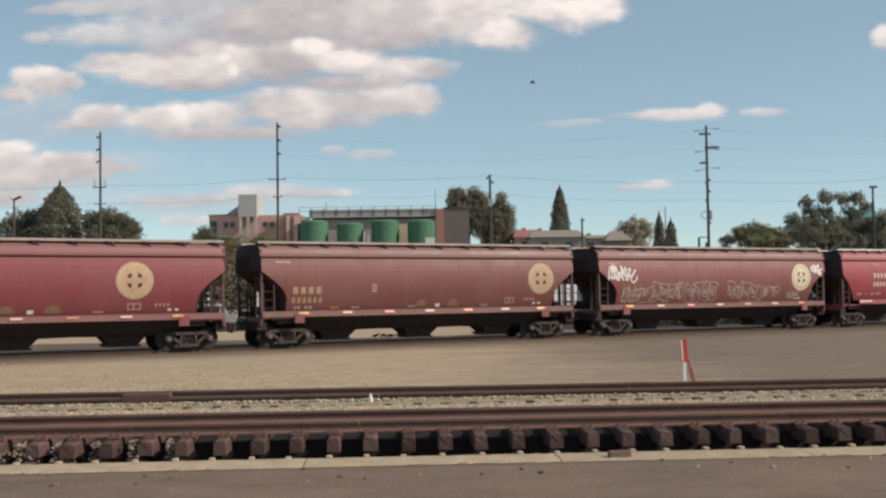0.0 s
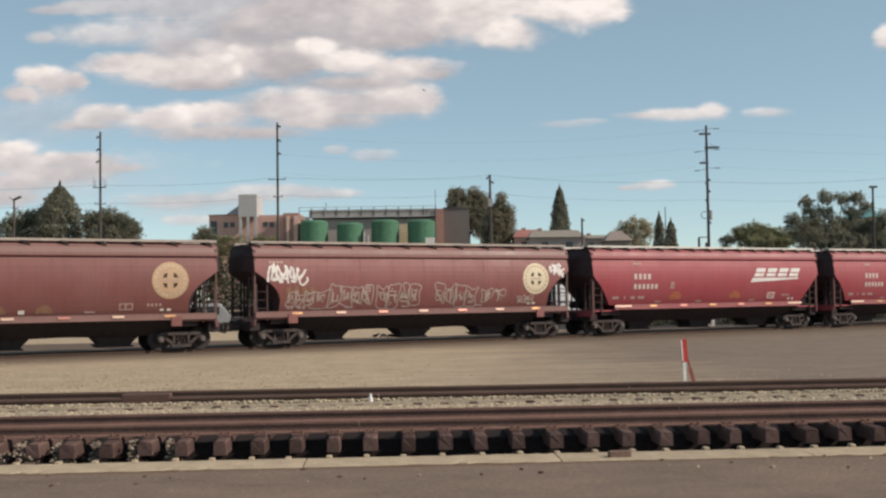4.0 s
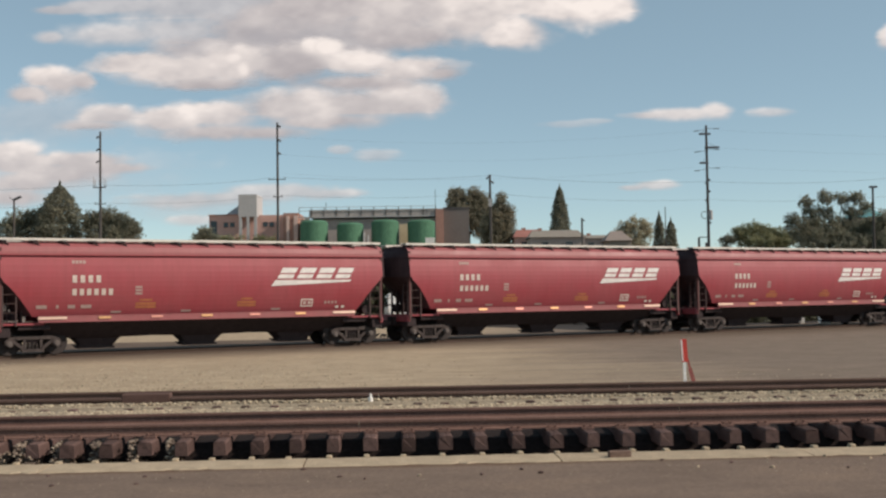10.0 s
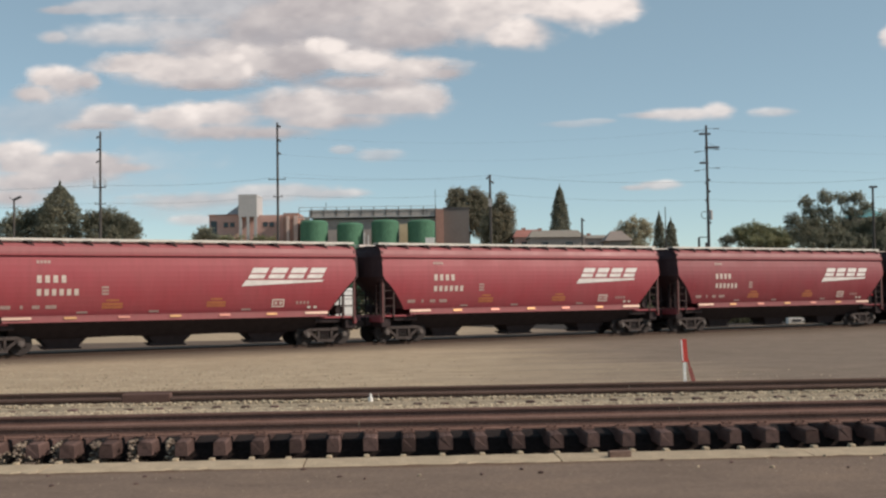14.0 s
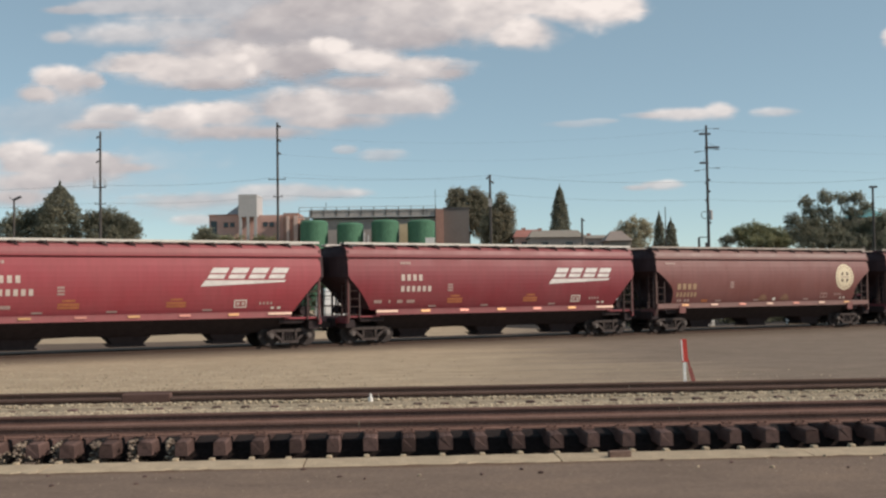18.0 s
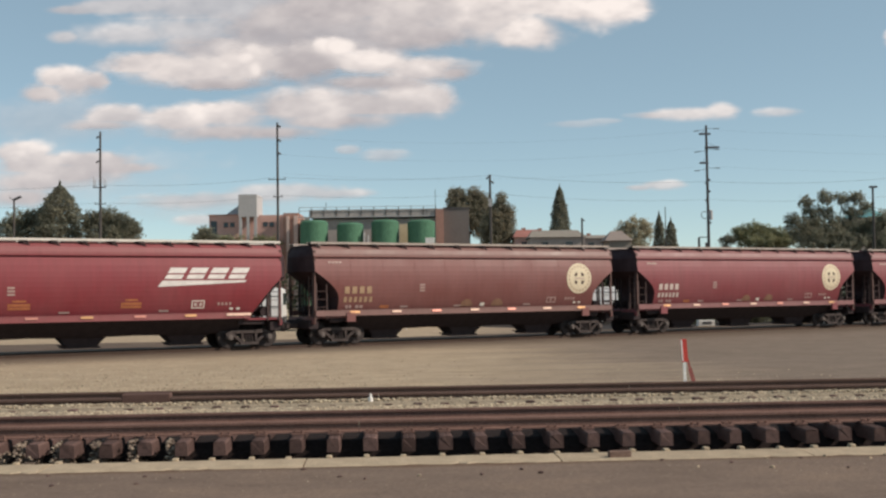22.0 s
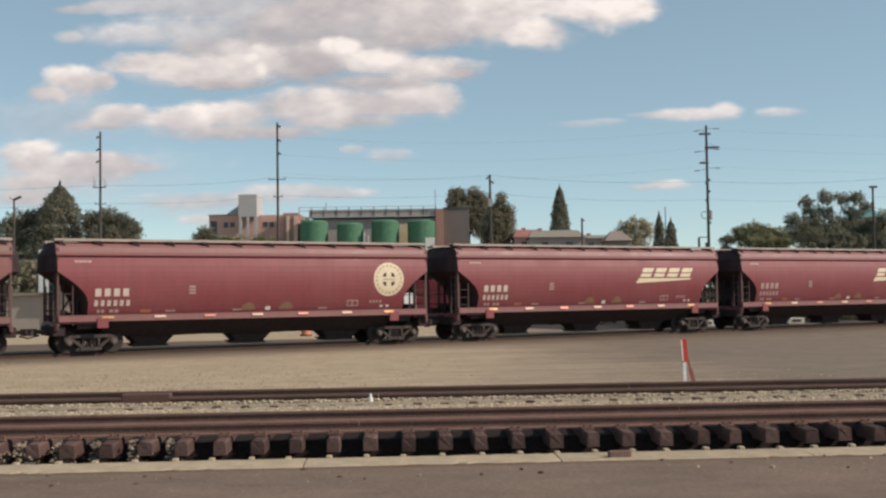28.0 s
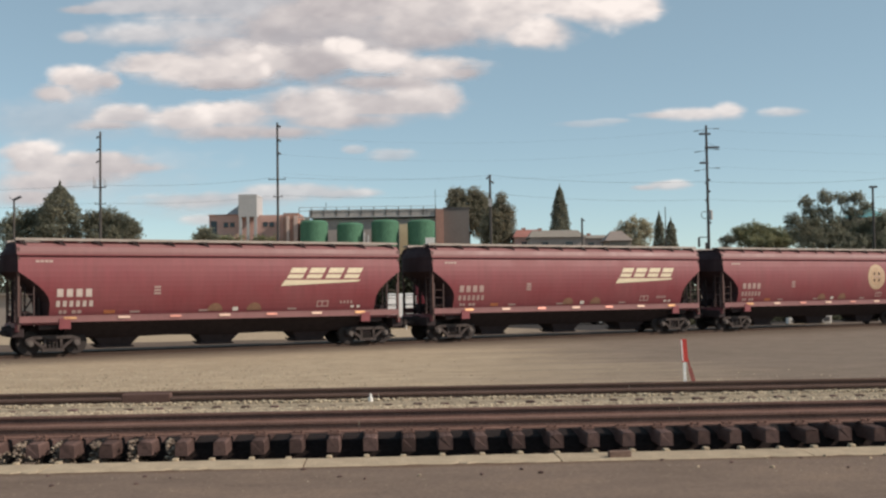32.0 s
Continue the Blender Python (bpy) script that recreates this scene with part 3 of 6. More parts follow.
# ---- the train's track ----
TH = radians(29.72)
UX, UY = math.cos(TH), math.sin(TH)
TX, TY = -0.793, 53.79           # the middle of the track straight ahead
RAIL_TOP = 0.05
BEND_S, BEND_R = -42.0, 95.0
BEND_LEN = BEND_R * (TH - NA)


def on_track(s):
    """Place and heading on the track s metres to the right; past the view it bends to run along the near tracks."""
    if s >= BEND_S:
        return TX + s * UX, TY + s * UY, TH
    a = min(BEND_S - s, BEND_LEN) / BEND_R
    h = TH - a
    x = TX + BEND_S * UX - BEND_R * (math.sin(TH) - math.sin(h))
    y = TY + BEND_S * UY - BEND_R * (math.cos(h) - math.cos(TH))
    rest = max(0.0, BEND_S - s - BEND_LEN)
    return x - rest * math.cos(h), y - rest * math.sin(h), h


def track_rail(off):
    def f(bm):
        rows = []
        s = -220.0
        while s <= 260:
            x, y, h = on_track(s)
            nx, ny = -math.sin(h), math.cos(h)
            rows.append([bm.verts.new((x + nx * (off + py), y + ny * (off + py), RAIL_TOP - 0.165 + pz)) for py, pz in RAIL_PROFILE])
            s += 6.0 if s < BEND_S else 40.0
        for a, b in zip(rows, rows[1:]):
            for i in range(len(a)):
                j = (i + 1) % len(a)
                bm.faces.new((a[i], a[j], b[j], b[i]))
    return f


# dark brown strip of ground under and behind the cars
def dark_bed_build(bm):
    rows = []
    s = -120.0
    while s <= 160:
        x, y, h = on_track(s)
        nx, ny = -math.sin(h), math.cos(h)
        far = 8.0 + 0.36 * max(0.0, min(30.0, 2.0 - s))      # widens to where a siding once split off
        rows.append([bm.verts.new((x + nx * o, y + ny * o, RAIL_TOP - 0.13 + k)) for o, k in ((-1.9 + rng.uniform(-0.25, 0.25), -0.006), (-1.2, 0.012), (far - 1.0, 0.012), (far + rng.uniform(-0.4, 0.4), -0.006))])
        s += 2.0
    for a, c in zip(rows, rows[1:]):
        for i in range(3):
            bm.faces.new((a[i], a[i + 1], c[i + 1], c[i]))


def dark_ground_build(bm):
    """A dark sheet of ground added beyond the train, following the track's line."""
    rows = []
    for k in range(40):
        s = 16.0 + 6.0 * k
        x, y, h = on_track(s)
        nx, ny = -math.sin(h), math.cos(h)
        rows.append([bm.verts.new((x + nx * o, y + ny * o, GROUND_FAR + z)) for o, z in ((8.1 + rng.uniform(-0.2, 0.2), 0.004), (9.2, 0.012), (20.0, 0.012), (48.0, 0.012))])
    for a, c in zip(rows, rows[1:]):
        for i in range(3):
            bm.faces.new((a[i], a[i + 1], c[i + 1], c[i]))


tagged(part("pavement", dark_ground_build, M["dark_ground"]), "dark sheet of ground beyond the grain cars", "pavement", kind="structure")
tagged(part("track_bed", dark_bed_build, M["bed_soil"]), "dark brown gravel bed under the grain cars", "track bed", kind="structure")
yard_track = thing("railway_track", "low rusty rails set in gravel beneath the grain cars", "railway track")
for off in (-0.75, 0.75):
    part("rail", track_rail(off), M["rail_brown"], yard_track)
for i in range(-30, 130):
    x, y, h = on_track(i * 0.55)
    piece("tie", "tie", tie_build, M["tie"], yard_track, at=pose(x + 1.3 * math.sin(h), y - 1.3 * math.cos(h), RAIL_TOP - 0.165 - 0.19, 0, 0, math.degrees(h)))

# ---- grain hopper cars ----
HL = {"old": 8.36, "new": 8.25}


def side_y(z):
    return 1.63 - (0.16 * ((z - 3.0) / 0.98) ** 2 if z > 3.0 else 0.33 * ((3.0 - z) / 1.48) ** 2)


def end_x(style, z):
    if style == "old":
        d = 1.20 * math.sin(math.pi / 2 * max(0.0, min(1.0, (3.30 - z) / 1.30)))
    else:
        d = 1.25 * max(0.0, min(1.0, (2.98 - z) / 1.50)) ** 0.78
    return HL[style] - d


def body_build(style):
    def f(bm):
        zs = [1.52, 1.7, 1.9, 2.1, 2.3, 2.5, 2.7, 2.9, 3.1, 3.3, 3.55, 3.8, 3.98]
        rows = []
        for z in zs:
            xe, y = end_x(style, z), side_y(z)
            xs = [-xe + 2 * xe * i / 12 for i in range(13)]
            rows.append([bm.verts.new((x, -y, z)) for x in xs] + [bm.verts.new((x, y, z)) for x in reversed(xs)])
        for a, b in zip(rows, rows[1:]):
            for i in range(len(a)):
                if i not in (12, 25):
                    j = (i + 1) % len(a)
                    bm.faces.new((a[i], a[j], b[j], b[i]))
        bm.faces.new(rows[0][::-1])
        bm.faces.new(rows[-1])
    return f


def nose_x(style, z):
    """How far the middle of the end sheet bulges out past its sides at each height."""
    deep = 0.58 if style == "new" else 0.46
    if z > 3.05:
        return deep * (1.0 - 0.6 * smooth(3.95, 4.42, z))
    return deep * (0.75 + 0.25 * smooth(1.5, 3.05, z))


def end_build(style):
    """The end wall and slope sheet as one curved plate, painted dark for shade, rounded in at both sides."""
    def f(bm):
        zs = [1.55, 1.8, 2.1, 2.4, 2.7, 2.9, 3.05, 3.3, 3.7, 3.98, 4.15, 4.30, 4.40]
        across = [-1.0, -0.88, -0.7, -0.4, 0.0, 0.4, 0.7, 0.88, 1.0]
        rows = []
        for back in (0.0, 0.05):
            grid = []
            for z in zs:
                half = (side_y(z) if z < 3.98 else 1.53 - 0.55 * ((z - 3.98) / 0.42) ** 2) - 0.006
                inner = min(end_x(style, z), HL[style]) - 0.01
                grid.append([bm.verts.new((inner + nose_x(style, z) * (1 - abs(k) ** 2.5) - back, k * half, z)) for k in across])
            rows.append(grid)
        for g in rows:
            for p, q in zip(g, g[1:]):
                for i in range(8):
                    bm.faces.new((p[i], p[i + 1], q[i + 1], q[i]))
        for i in range(8):
            bm.faces.new((rows[0][-1][i], rows[0][-1][i + 1], rows[1][-1][i + 1], rows[1][-1][i]))
            bm.faces.new((rows[0][0][i], rows[1][0][i], rows[1][0][i + 1], rows[0][0][i + 1]))
    return f


ROOF = [(-1.54, 3.985), (-1.53, 4.10), (-1.47, 4.29), (-1.28, 4.43), (-0.9, 4.50), (0, 4.53), (0.9, 4.50), (1.28, 4.43), (1.47, 4.29), (1.53, 4.10), (1.54, 3.985)]


def roof_build(style):
    def f(bm):
        e = HL[style] + 0.04
        a = [bm.verts.new((-e, y, z)) for y, z in ROOF]
        b = [bm.verts.new((e, y, z)) for y, z in ROOF]
        for i in range(len(a) - 1):
            bm.faces.new((a[i], b[i], b[i + 1], a[i + 1]))
        bm.faces.new(a)
        bm.faces.new(b[::-1])
        bm.faces.new((a[0], a[-1], b[-1], b[0]))
    return f


def reservoir_build(bm):
    rod(bm, (0, -1.1, 1.55), (0, -0.2, 1.55), 0.2, n=12)


def cylinder_build(bm):
    rod(bm, (-0.05, 0.25, 1.5), (-0.05, 0.8, 1.5), 0.15, n=12)


def hand_rail_build(bm):
    rod(bm, (0.55, -1.45, 0), (0.55, 1.45, 0), 0.022, n=6)


def end_post_build(bm):
    box(bm, 0.52, 0.58, -0.03, 0.03, 1.25, 2.95)


def wide_post_build(bm):
    box(bm, -0.30, -0.24, -0.11, 0.11, 1.25, 2.6)


def lever_build(bm):
    bar(bm, (0.5, 0.5, 1.3), (-0.2, 0.5, 2.4), 0.06, 0.06)


# thin plate over the roof's end that carries the dark shade paint
def roof_end_build(style):
    def f(bm):
        e = HL[style] + 0.042
        prism_x = [[bm.verts.new((e + k, y * 1.004, z + 0.004)) for y, z in ROOF] for k in (0.0, 0.02)]
        bm.faces.new(prism_x[0][::-1])
        bm.faces.new(prism_x[1])
        for i in range(len(ROOF)):
            j = (i + 1) % len(ROOF)
            bm.faces.new((prism_x[0][i], prism_x[0][j], prism_x[1][j], prism_x[1][i]))
    return f


def eave_build(style):
    def f(bm):
        e = HL[style] + 0.02
        box(bm, -e, e, -1.585, -1.52, 3.945, 3.995)
        box(bm, -e, e, 1.52, 1.585, 3.945, 3.995)
    return f


def board_build(style):
    def f(bm):
        e = HL[style] + 0.06
        box(bm, -e, e, -0.26, 0.26, 0, 0.035)
        box(bm, -e, e, -0.27, -0.245, -0.05, 0.05)
        box(bm, -e, e, 0.245, 0.27, -0.05, 0.05)
    return f


def bracket_build(bm):
    bar(bm, (0.16, -0.03, -0.13), (0.06, -0.03, 0.05), 0.045, 0.04)
    bar(bm, (0.08, -0.02, 0.02), (-0.20, -0.02, 0.19), 0.06, 0.05)
    box(bm, -0.26, 0.02, 0.0, 0.5, 0.15, 0.21)


def hatch_build(bm):
    box(bm, -0.72, 0.72, -0.38, 0.38, 0, 0.1)
    bevelled(bm, 0.03)


def sill_build(style):
    def f(bm):
        e = HL[style] - 0.05 if style == "old" else HL[style] - 1.42
        box(bm, -e, e, -0.05, 0.05, 0, 0.26)
        box(bm, -e, e, -0.06, 0.07, 0, 0.025)
        box(bm, -e, e, -0.06, 0.07, 0.235, 0.26)
    return f


def pocket_build(bm):
    lo, mid, top = (0.62, 0.46, 0.24), (0.92, 0.60, 0.62), (2.175, 0.72, 0.65)
    rows = []
    for hx, hy, z in (lo, (0.66, 0.48, 0.34), mid, top, (2.175, 1.49, 1.29)):
        rows.append([bm.verts.new(p) for p in ((-hx, -hy, z), (hx, -hy, z), (hx, hy, z), (-hx, hy, z))])
    for a, b in zip(rows, rows[1:]):
        for i in range(4):
            j = (i + 1) % 4
            bm.faces.new((a[i], a[j], b[j], b[i]))
    bm.faces.new(rows[0][::-1])
    bm.faces.new(rows[-1])


def gate_build(bm):
    box(bm, -0.72, 0.72, -0.52, 0.52, 0.18, 0.25)
    rod(bm, (-0.76, -0.64, 0.29), (-0.76, 0.64, 0.29), 0.03)


def deck_build(style):
    def f(bm):
        box(bm, 0, 1.7, -1.46, 1.46, 0, 0.07)
        box(bm, 1.6, 1.74, -1.46, 1.46, -0.25, 0.0)
    return f


def frame_build(bm):
    box(bm, -8.5, 8.5, -0.3, 0.3, 0.78, 1.18)


def end_under_build(bm):
    box(bm, -0.6, 0.6, -1.35, 1.35, 0, 0.2)
    box(bm, -1.9, 1.2, -0.5, 0.5, -0.12, 0.05)


def post_build(z0, z1):
    def f(bm):
        box(bm, -0.035, 0.035, -0.03, 0.03, z0, z1)
    return f


def ladder_build(w, z0, z1):
    def f(bm):
        box(bm, -0.02, 0.02, -0.03, 0.03, z0, z1)
        box(bm, w - 0.02, w + 0.02, -0.03, 0.03, z0, z1)
        z = z0 + 0.18
        while z < z1 - 0.05:
            rod(bm, (0, 0, z), (w, 0, z), 0.014, n=6)
            z += 0.36
    return f


def cross_ladder_build(bm):
    for y in (0, 0.45):
        box(bm, -0.02, 0.02, y - 0.02, y + 0.02, 1.1, 3.9)
    for i in range(8):
        rod(bm, (0, 0, 1.3 + 0.34 * i), (0, 0.45, 1.3 + 0.34 * i), 0.014, n=6)


def coupler_build(bm):
    box(bm, -0.1, 0.55, -0.09, 0.09, 0.80, 0.97)
    box(bm, 0.42, 0.72, -0.17, 0.13, 0.74, 1.02)


def hose_build(bm):
    pts = [Vector((0.35 + 0.4 * math.sin(a), -0.32, 0.74 - 0.10 * math.sin(a * 0.95))) for a in (0.0, 0.35, 0.7, 1.05, 1.4, 1.57)]
    rings = [[bm.verts.new(p + Vector((0, math.cos(1.0472 * i), math.sin(1.0472 * i))) * 0.035) for i in range(6)] for p in pts]
    for a, c in zip(rings, rings[1:]):
        for i in range(6):
            bm.faces.new((a[i], a[(i + 1) % 6], c[(i + 1) % 6], c[i]))


def end_beam_build(bm):
    box(bm, -0.35, 0.12, -1.35, 1.35, 0.72, 1.12)
    bevelled(bm, 0.02)


def uncoupling_build(bm):
    rod(bm, (-0.2, -1.4, 0.98), (0.45, -0.15, 0.9), 0.025, n=6)


def brake_wheel_build(bm):
    n = 14
    for i in range(n):
        a, b = 2 * math.pi * i / n, 2 * math.pi * (i + 1) / n
        rod(bm, (0, 0.26 * math.cos(a), 0.26 * math.sin(a)), (0, 0.26 * math.cos(b), 0.26 * math.sin(b)), 0.015, n=5)
    for i in range(4):
        a = math.pi * i / 2
        rod(bm, (0, 0, 0), (0, 0.26 * math.cos(a), 0.26 * math.sin(a)), 0.012, n=5)


def frame_side_build(bm):
    d = 0.16
    bar(bm, (-0.72, 0, 0.70), (0.72, 0, 0.70), 0.15, d)
    for s in (-1, 1):
        bar(bm, (s * 0.70, 0, 0.70), (s * 1.02, 0, 0.56), 0.16, d)
        box(bm, s * 0.89 - 0.16, s * 0.89 + 0.16, -0.10, 0.08, 0.36, 0.62)
        bar(bm, (s * 0.80, 0, 0.62), (s * 0.30, 0, 0.22), 0.12, d)
        bar(bm, (s * 0.31, 0, 0.2), (s * 0.31, 0, 0.66), 0.10, d)
    bar(bm, (-0.42, 0, 0.19), (0.42, 0, 0.19), 0.12, d + 0.06)


def bearing_build(bm):
    """A roller bearing's round housing with its bolted end cap."""
    rod(bm, (0, -0.20, 0), (0, 0.0, 0), 0.125, n=14)
    rod(bm, (0, -0.235, 0), (0, -0.20, 0), 0.085, n=14)


def spring_build(bm):
    """One coil spring, as a ribbed turned shape."""
    rings = []
    for i in range(11):
        r = 0.062 if i % 2 else 0.042
        rings.append([bm.verts.new((r * math.cos(0.785 * k), r * math.sin(0.785 * k), 0.25 + 0.0225 * i)) for k in range(8)])
    for a, b in zip(rings, rings[1:]):
        for k in range(8):
            bm.faces.new((a[k], a[(k + 1) % 8], b[(k + 1) % 8], b[k]))
    bm.faces.new(rings[0][::-1])
    bm.faces.new(rings[-1])


def bolster_build(bm):
    box(bm, -0.22, 0.22, -1.0, 1.0, 0.48, 0.72)
    bevelled(bm, 0.03)


def wheelset_build(bm):
    rod(bm, (0, -1.05, 0), (0, 1.05, 0), 0.085, n=10)
    for s in (-1, 1):
        rod(bm, (0, s * 0.70, 0), (0, s * 0.73, 0), 0.485, n=28)
        rod(bm, (0, s * 0.73, 0), (0, s * 0.83, 0), 0.462, 0.454, n=28)
        rod(bm, (0, s * 0.83, 0), (0, s * 0.90, 0), 0.14, n=12)
        for i in range(3):
            a = 2.094 * i
            box(bm, 0.25 * math.cos(a) - 0.03, 0.25 * math.cos(a) + 0.03, s * 0.865 - 0.035, s * 0.865 + 0.005, 0.25 * math.sin(a) - 0.03, 0.25 * math.sin(a) + 0.03)


def decal(bm, cells, lift=0.012):
    """Painted shapes that follow the bulging side: cells are four (x, z) corners each."""
    for q in cells:
        n = max(1, int((max(p[1] for p in q) - min(p[1] for p in q)) / 0.12))
        (ax, az), (bx, bz), (cx, cz), (dx, dz) = q
        rows = []
        for i in range(n + 1):
            t = i / n
            p, r = (ax + (dx - ax) * t, az + (dz - az) * t), (bx + (cx - bx) * t, bz + (cz - bz) * t)
            rows.append([bm.verts.new((x, -side_y(z) - lift, z)) for x, z in (p, r)])
        for a, b in zip(rows, rows[1:]):
            bm.faces.new((a[0], a[1], b[1], b[0]))


def rect(x0, x1, z0, z1, lean=0.0):
    return [(x0, z0), (x1, z0), (x1 + lean, z1), (x0 + lean, z1)]


def polar(cx, cz, r0, r1, a0=0.0, a1=2 * math.pi, n=40):
    """Cells of a ring or a sector."""
    out = []
    for i in range(n):
        a, b = a0 + (a1 - a0) * i / n, a0 + (a1 - a0) * (i + 1) / n
        for k in range(4):
            p, q = r0 + (r1 - r0) * k / 4, r0 + (r1 - r0) * (k + 1) / 4
            out.append([(cx + p * math.cos(a), cz + p * math.sin(a)), (cx + q * math.cos(a), cz + q * math.sin(a)), (cx + q * math.cos(b), cz + q * math.sin(b)), (cx + p * math.cos(b), cz + p * math.sin(b))])
    return out


def emblem_disc(cx, cz, r):
    return lambda bm: decal(bm, polar(cx, cz, 0.0, r), 0.010)


def emblem_corner(cz, r, k):
    """One of the four dark shapes round the emblem's cross."""
    sx, sz = (-1, 1)[k % 2], (-1, 1)[k // 2]
    q = [(sx * 0.17 * r, cz + sz * 0.15 * r), (sx * 0.42 * r, cz + sz * 0.15 * r), (sx * 0.34 * r, cz + sz * 0.33 * r), (sx * 0.17 * r, cz + sz * 0.42 * r)]
    return lambda bm: decal(bm, [q], 0.016)


def stroke(bm, pts, thick, closed=False):
    """A sprayed stroke of even width along points of the side, as one joined strip."""
    n = len(pts)
    rows = []
    for i in range(n):
        (ax, az), (bx, bz) = (pts[i - 1], pts[(i + 1) % n]) if closed else (pts[max(0, i - 1)], pts[min(n - 1, i + 1)])
        L = math.hypot(bx - ax, bz - az) + 1e-6
        ox, oz = -(bz - az) / L * thick / 2, (bx - ax) / L * thick / 2
        x, z = pts[i]
        rows.append([bm.verts.new((x + k * ox, -side_y(z + k * oz) - 0.014, z + k * oz)) for k in (-1, 1)])
    for a, b in zip(rows, rows[1:] + (rows[:1] if closed else [])):
        bm.faces.new((a[0], a[1], b[1], b[0]))


def rounded(points, closed, steps=5):
    """A smooth line through the points."""
    n, out = len(points), []
    for i in range(n if closed else n - 1):
        p = [points[(i + k) % n] if closed else points[min(n - 1, max(0, i + k))] for k in (-1, 0, 1, 2)]
        for j in range(steps):
            t = j / steps
            out.append(tuple(0.5 * (2 * p[1][m] + (p[2][m] - p[0][m]) * t + (2 * p[0][m] - 5 * p[1][m] + 4 * p[2][m] - p[3][m]) * t * t + (3 * p[1][m] - p[0][m] - 3 * p[2][m] + p[3][m]) * t ** 3) for m in (0, 1)))
    return out


def hopper_car(style, paint, label, mark, word_mat, half, seams=False, graffiti=False, emblem=2.85):
    """One grain car; x runs along it, the lettered side is -y, z = 0 is the top of the rail."""
    c = thing("hopper_car", label, "freight car", group="grain train")
    P, H = M[paint], HL[style]
    dark = M["black"]
    body = piece("body", (style, "body"), body_build(style), P, c)
    for e in (-1, 1):
        piece("end_sheet", (style, "end"), end_build(style), M["shaded_end"], c, "dark end wall and slope sheet, shade painted in", at=pose(0, 0, 0, 0, 0, 0 if e > 0 else 180))
        at_end = pose(e * (H - 0.6), 0, 0, 0, 0, 0 if e > 0 else 180)
        piece("air_reservoir", "reservoir", reservoir_build, dark, c, "black air reservoir", at=at_end)
        piece("brake_cylinder", "cylinder", cylinder_build, dark, c, "black brake cylinder", at=at_end)
        piece("brake_lever", "lever", lever_build, dark, c, at=at_end)
        for z in (1.75, 2.2):
            piece("hand_rail", "handrail", hand_rail_build, dark, c, at=at_end @ pose(0, 0, z))
        for y in (-0.35, 0.1, 0.75, 1.2):
            piece("end_post", "endpost", end_post_build, dark, c, at=at_end @ pose(0, y, 0))
        for y in (0.4, 0.95):
            piece("end_post", "widepost", wide_post_build, dark, c, at=at_end @ pose(0, y, 0))
    roof = piece("roof", (style, "roof"), roof_build(style), M[paint + "_roof"], c)
    piece("eave", (style, "eave"), eave_build(style), P, roof)
    for e in (-1, 1):
        piece("roof_end", (style, "roofend"), roof_end_build(style), M["shaded_end"], roof, "dark roof end, shade painted in", at=pose(0, 0, 0, 0, 0, 0 if e > 0 else 180))
    for y in (-1.05, 1.05):
        b = piece("running_board", (style, "board"), board_build(style), M["galv" if style == "new" else "galv_dusty"], roof, "pale galvanised walkway along the roof", at=(0, y, 4.59))
    n = 15 if style == "new" else 12
    for i in range(n):
        x = -H + 0.25 + (2 * H - 0.5) * i / (n - 1)
        piece("bracket", "bracket", bracket_build, M["black"], roof, at=(x, -1.36, 4.34))
    for i in range(9):
        piece("hatch", "hatch", hatch_build, M["galv"] if style == "new" else P, roof, at=((i - 4) * 1.62, 0, 4.53))
    # the paler roof paint here paints in sunlight on the sill's ledge
    for y in (-1.50, 1.50):
        piece("side_sill", (style, "sill"), sill_build(style), M[paint + "_roof"], c, at=(0, y - (0.03 if y < 0 else -0.03), 1.29))
    for x in (-4.35, 0, 4.35):
        pk = piece("hopper", "pocket", pocket_build, dark, c, "black discharge hopper", at=(x, 0, 0))
        piece("outlet_gate", "gate", gate_build, dark, pk)
    piece("centre_sill", "frame", frame_build, dark, c)
    for e in (-1, 1):
        turn = pose(0, 0, 0, 0, 0, 0 if e > 0 else 180)
        piece("platform", (style, "deck"), deck_build(style), P, c, at=pose(e * (H - 1.66), 0, 1.20, 0, 0, 0 if e > 0 else 180))
        piece("bolster_frame", "endunder", end_under_build, dark, c, at=pose(e * 6.95, 0, 1.02, 0, 0, 0 if e > 0 else 180))
        piece("coupler", "coupler", coupler_build, M["truck"], c, at=pose(e * (half - 0.72), 0, 0, 0, 0, 0 if e > 0 else 180))
        beam_at = pose(e * (half - 0.80), 0, 0, 0, 0, 0 if e > 0 else 180)
        piece("air_hose", "hose", hose_build, dark, c, at=beam_at)
        piece("end_beam", "endbeam", end_beam_build, dark, c, at=beam_at)
        piece("uncoupling_rod", "uncoupling", uncoupling_build, dark, c, at=beam_at)
        for y in (-1.5, 1.5):
            piece("corner_post", "post", post_build(1.0, 4.25), M["post_" + ("red" if paint.startswith("red") else "brown")], c, at=(e * (H - 0.03), y, 0))
            piece("ladder", "ladder", ladder_build(0.5, 1.15, 2.75), M["rod"], c, at=(e * (H - 0.35) - 0.25, y, 0))
        for y in (-0.9, 0.3):
            piece("brace_post", "brace", post_build(1.2, 3.0), dark, c, at=(e * (H - 0.35), y, 0))
        piece("end_ladder", "xladder", cross_ladder_build, M["rod"], c, at=(e * (H + 0.03), -1.42 if e < 0 else 0.97, 0))
        tr = thing("truck", "", "", pose(e * 6.95, 0, 0))
        tr.parent = c
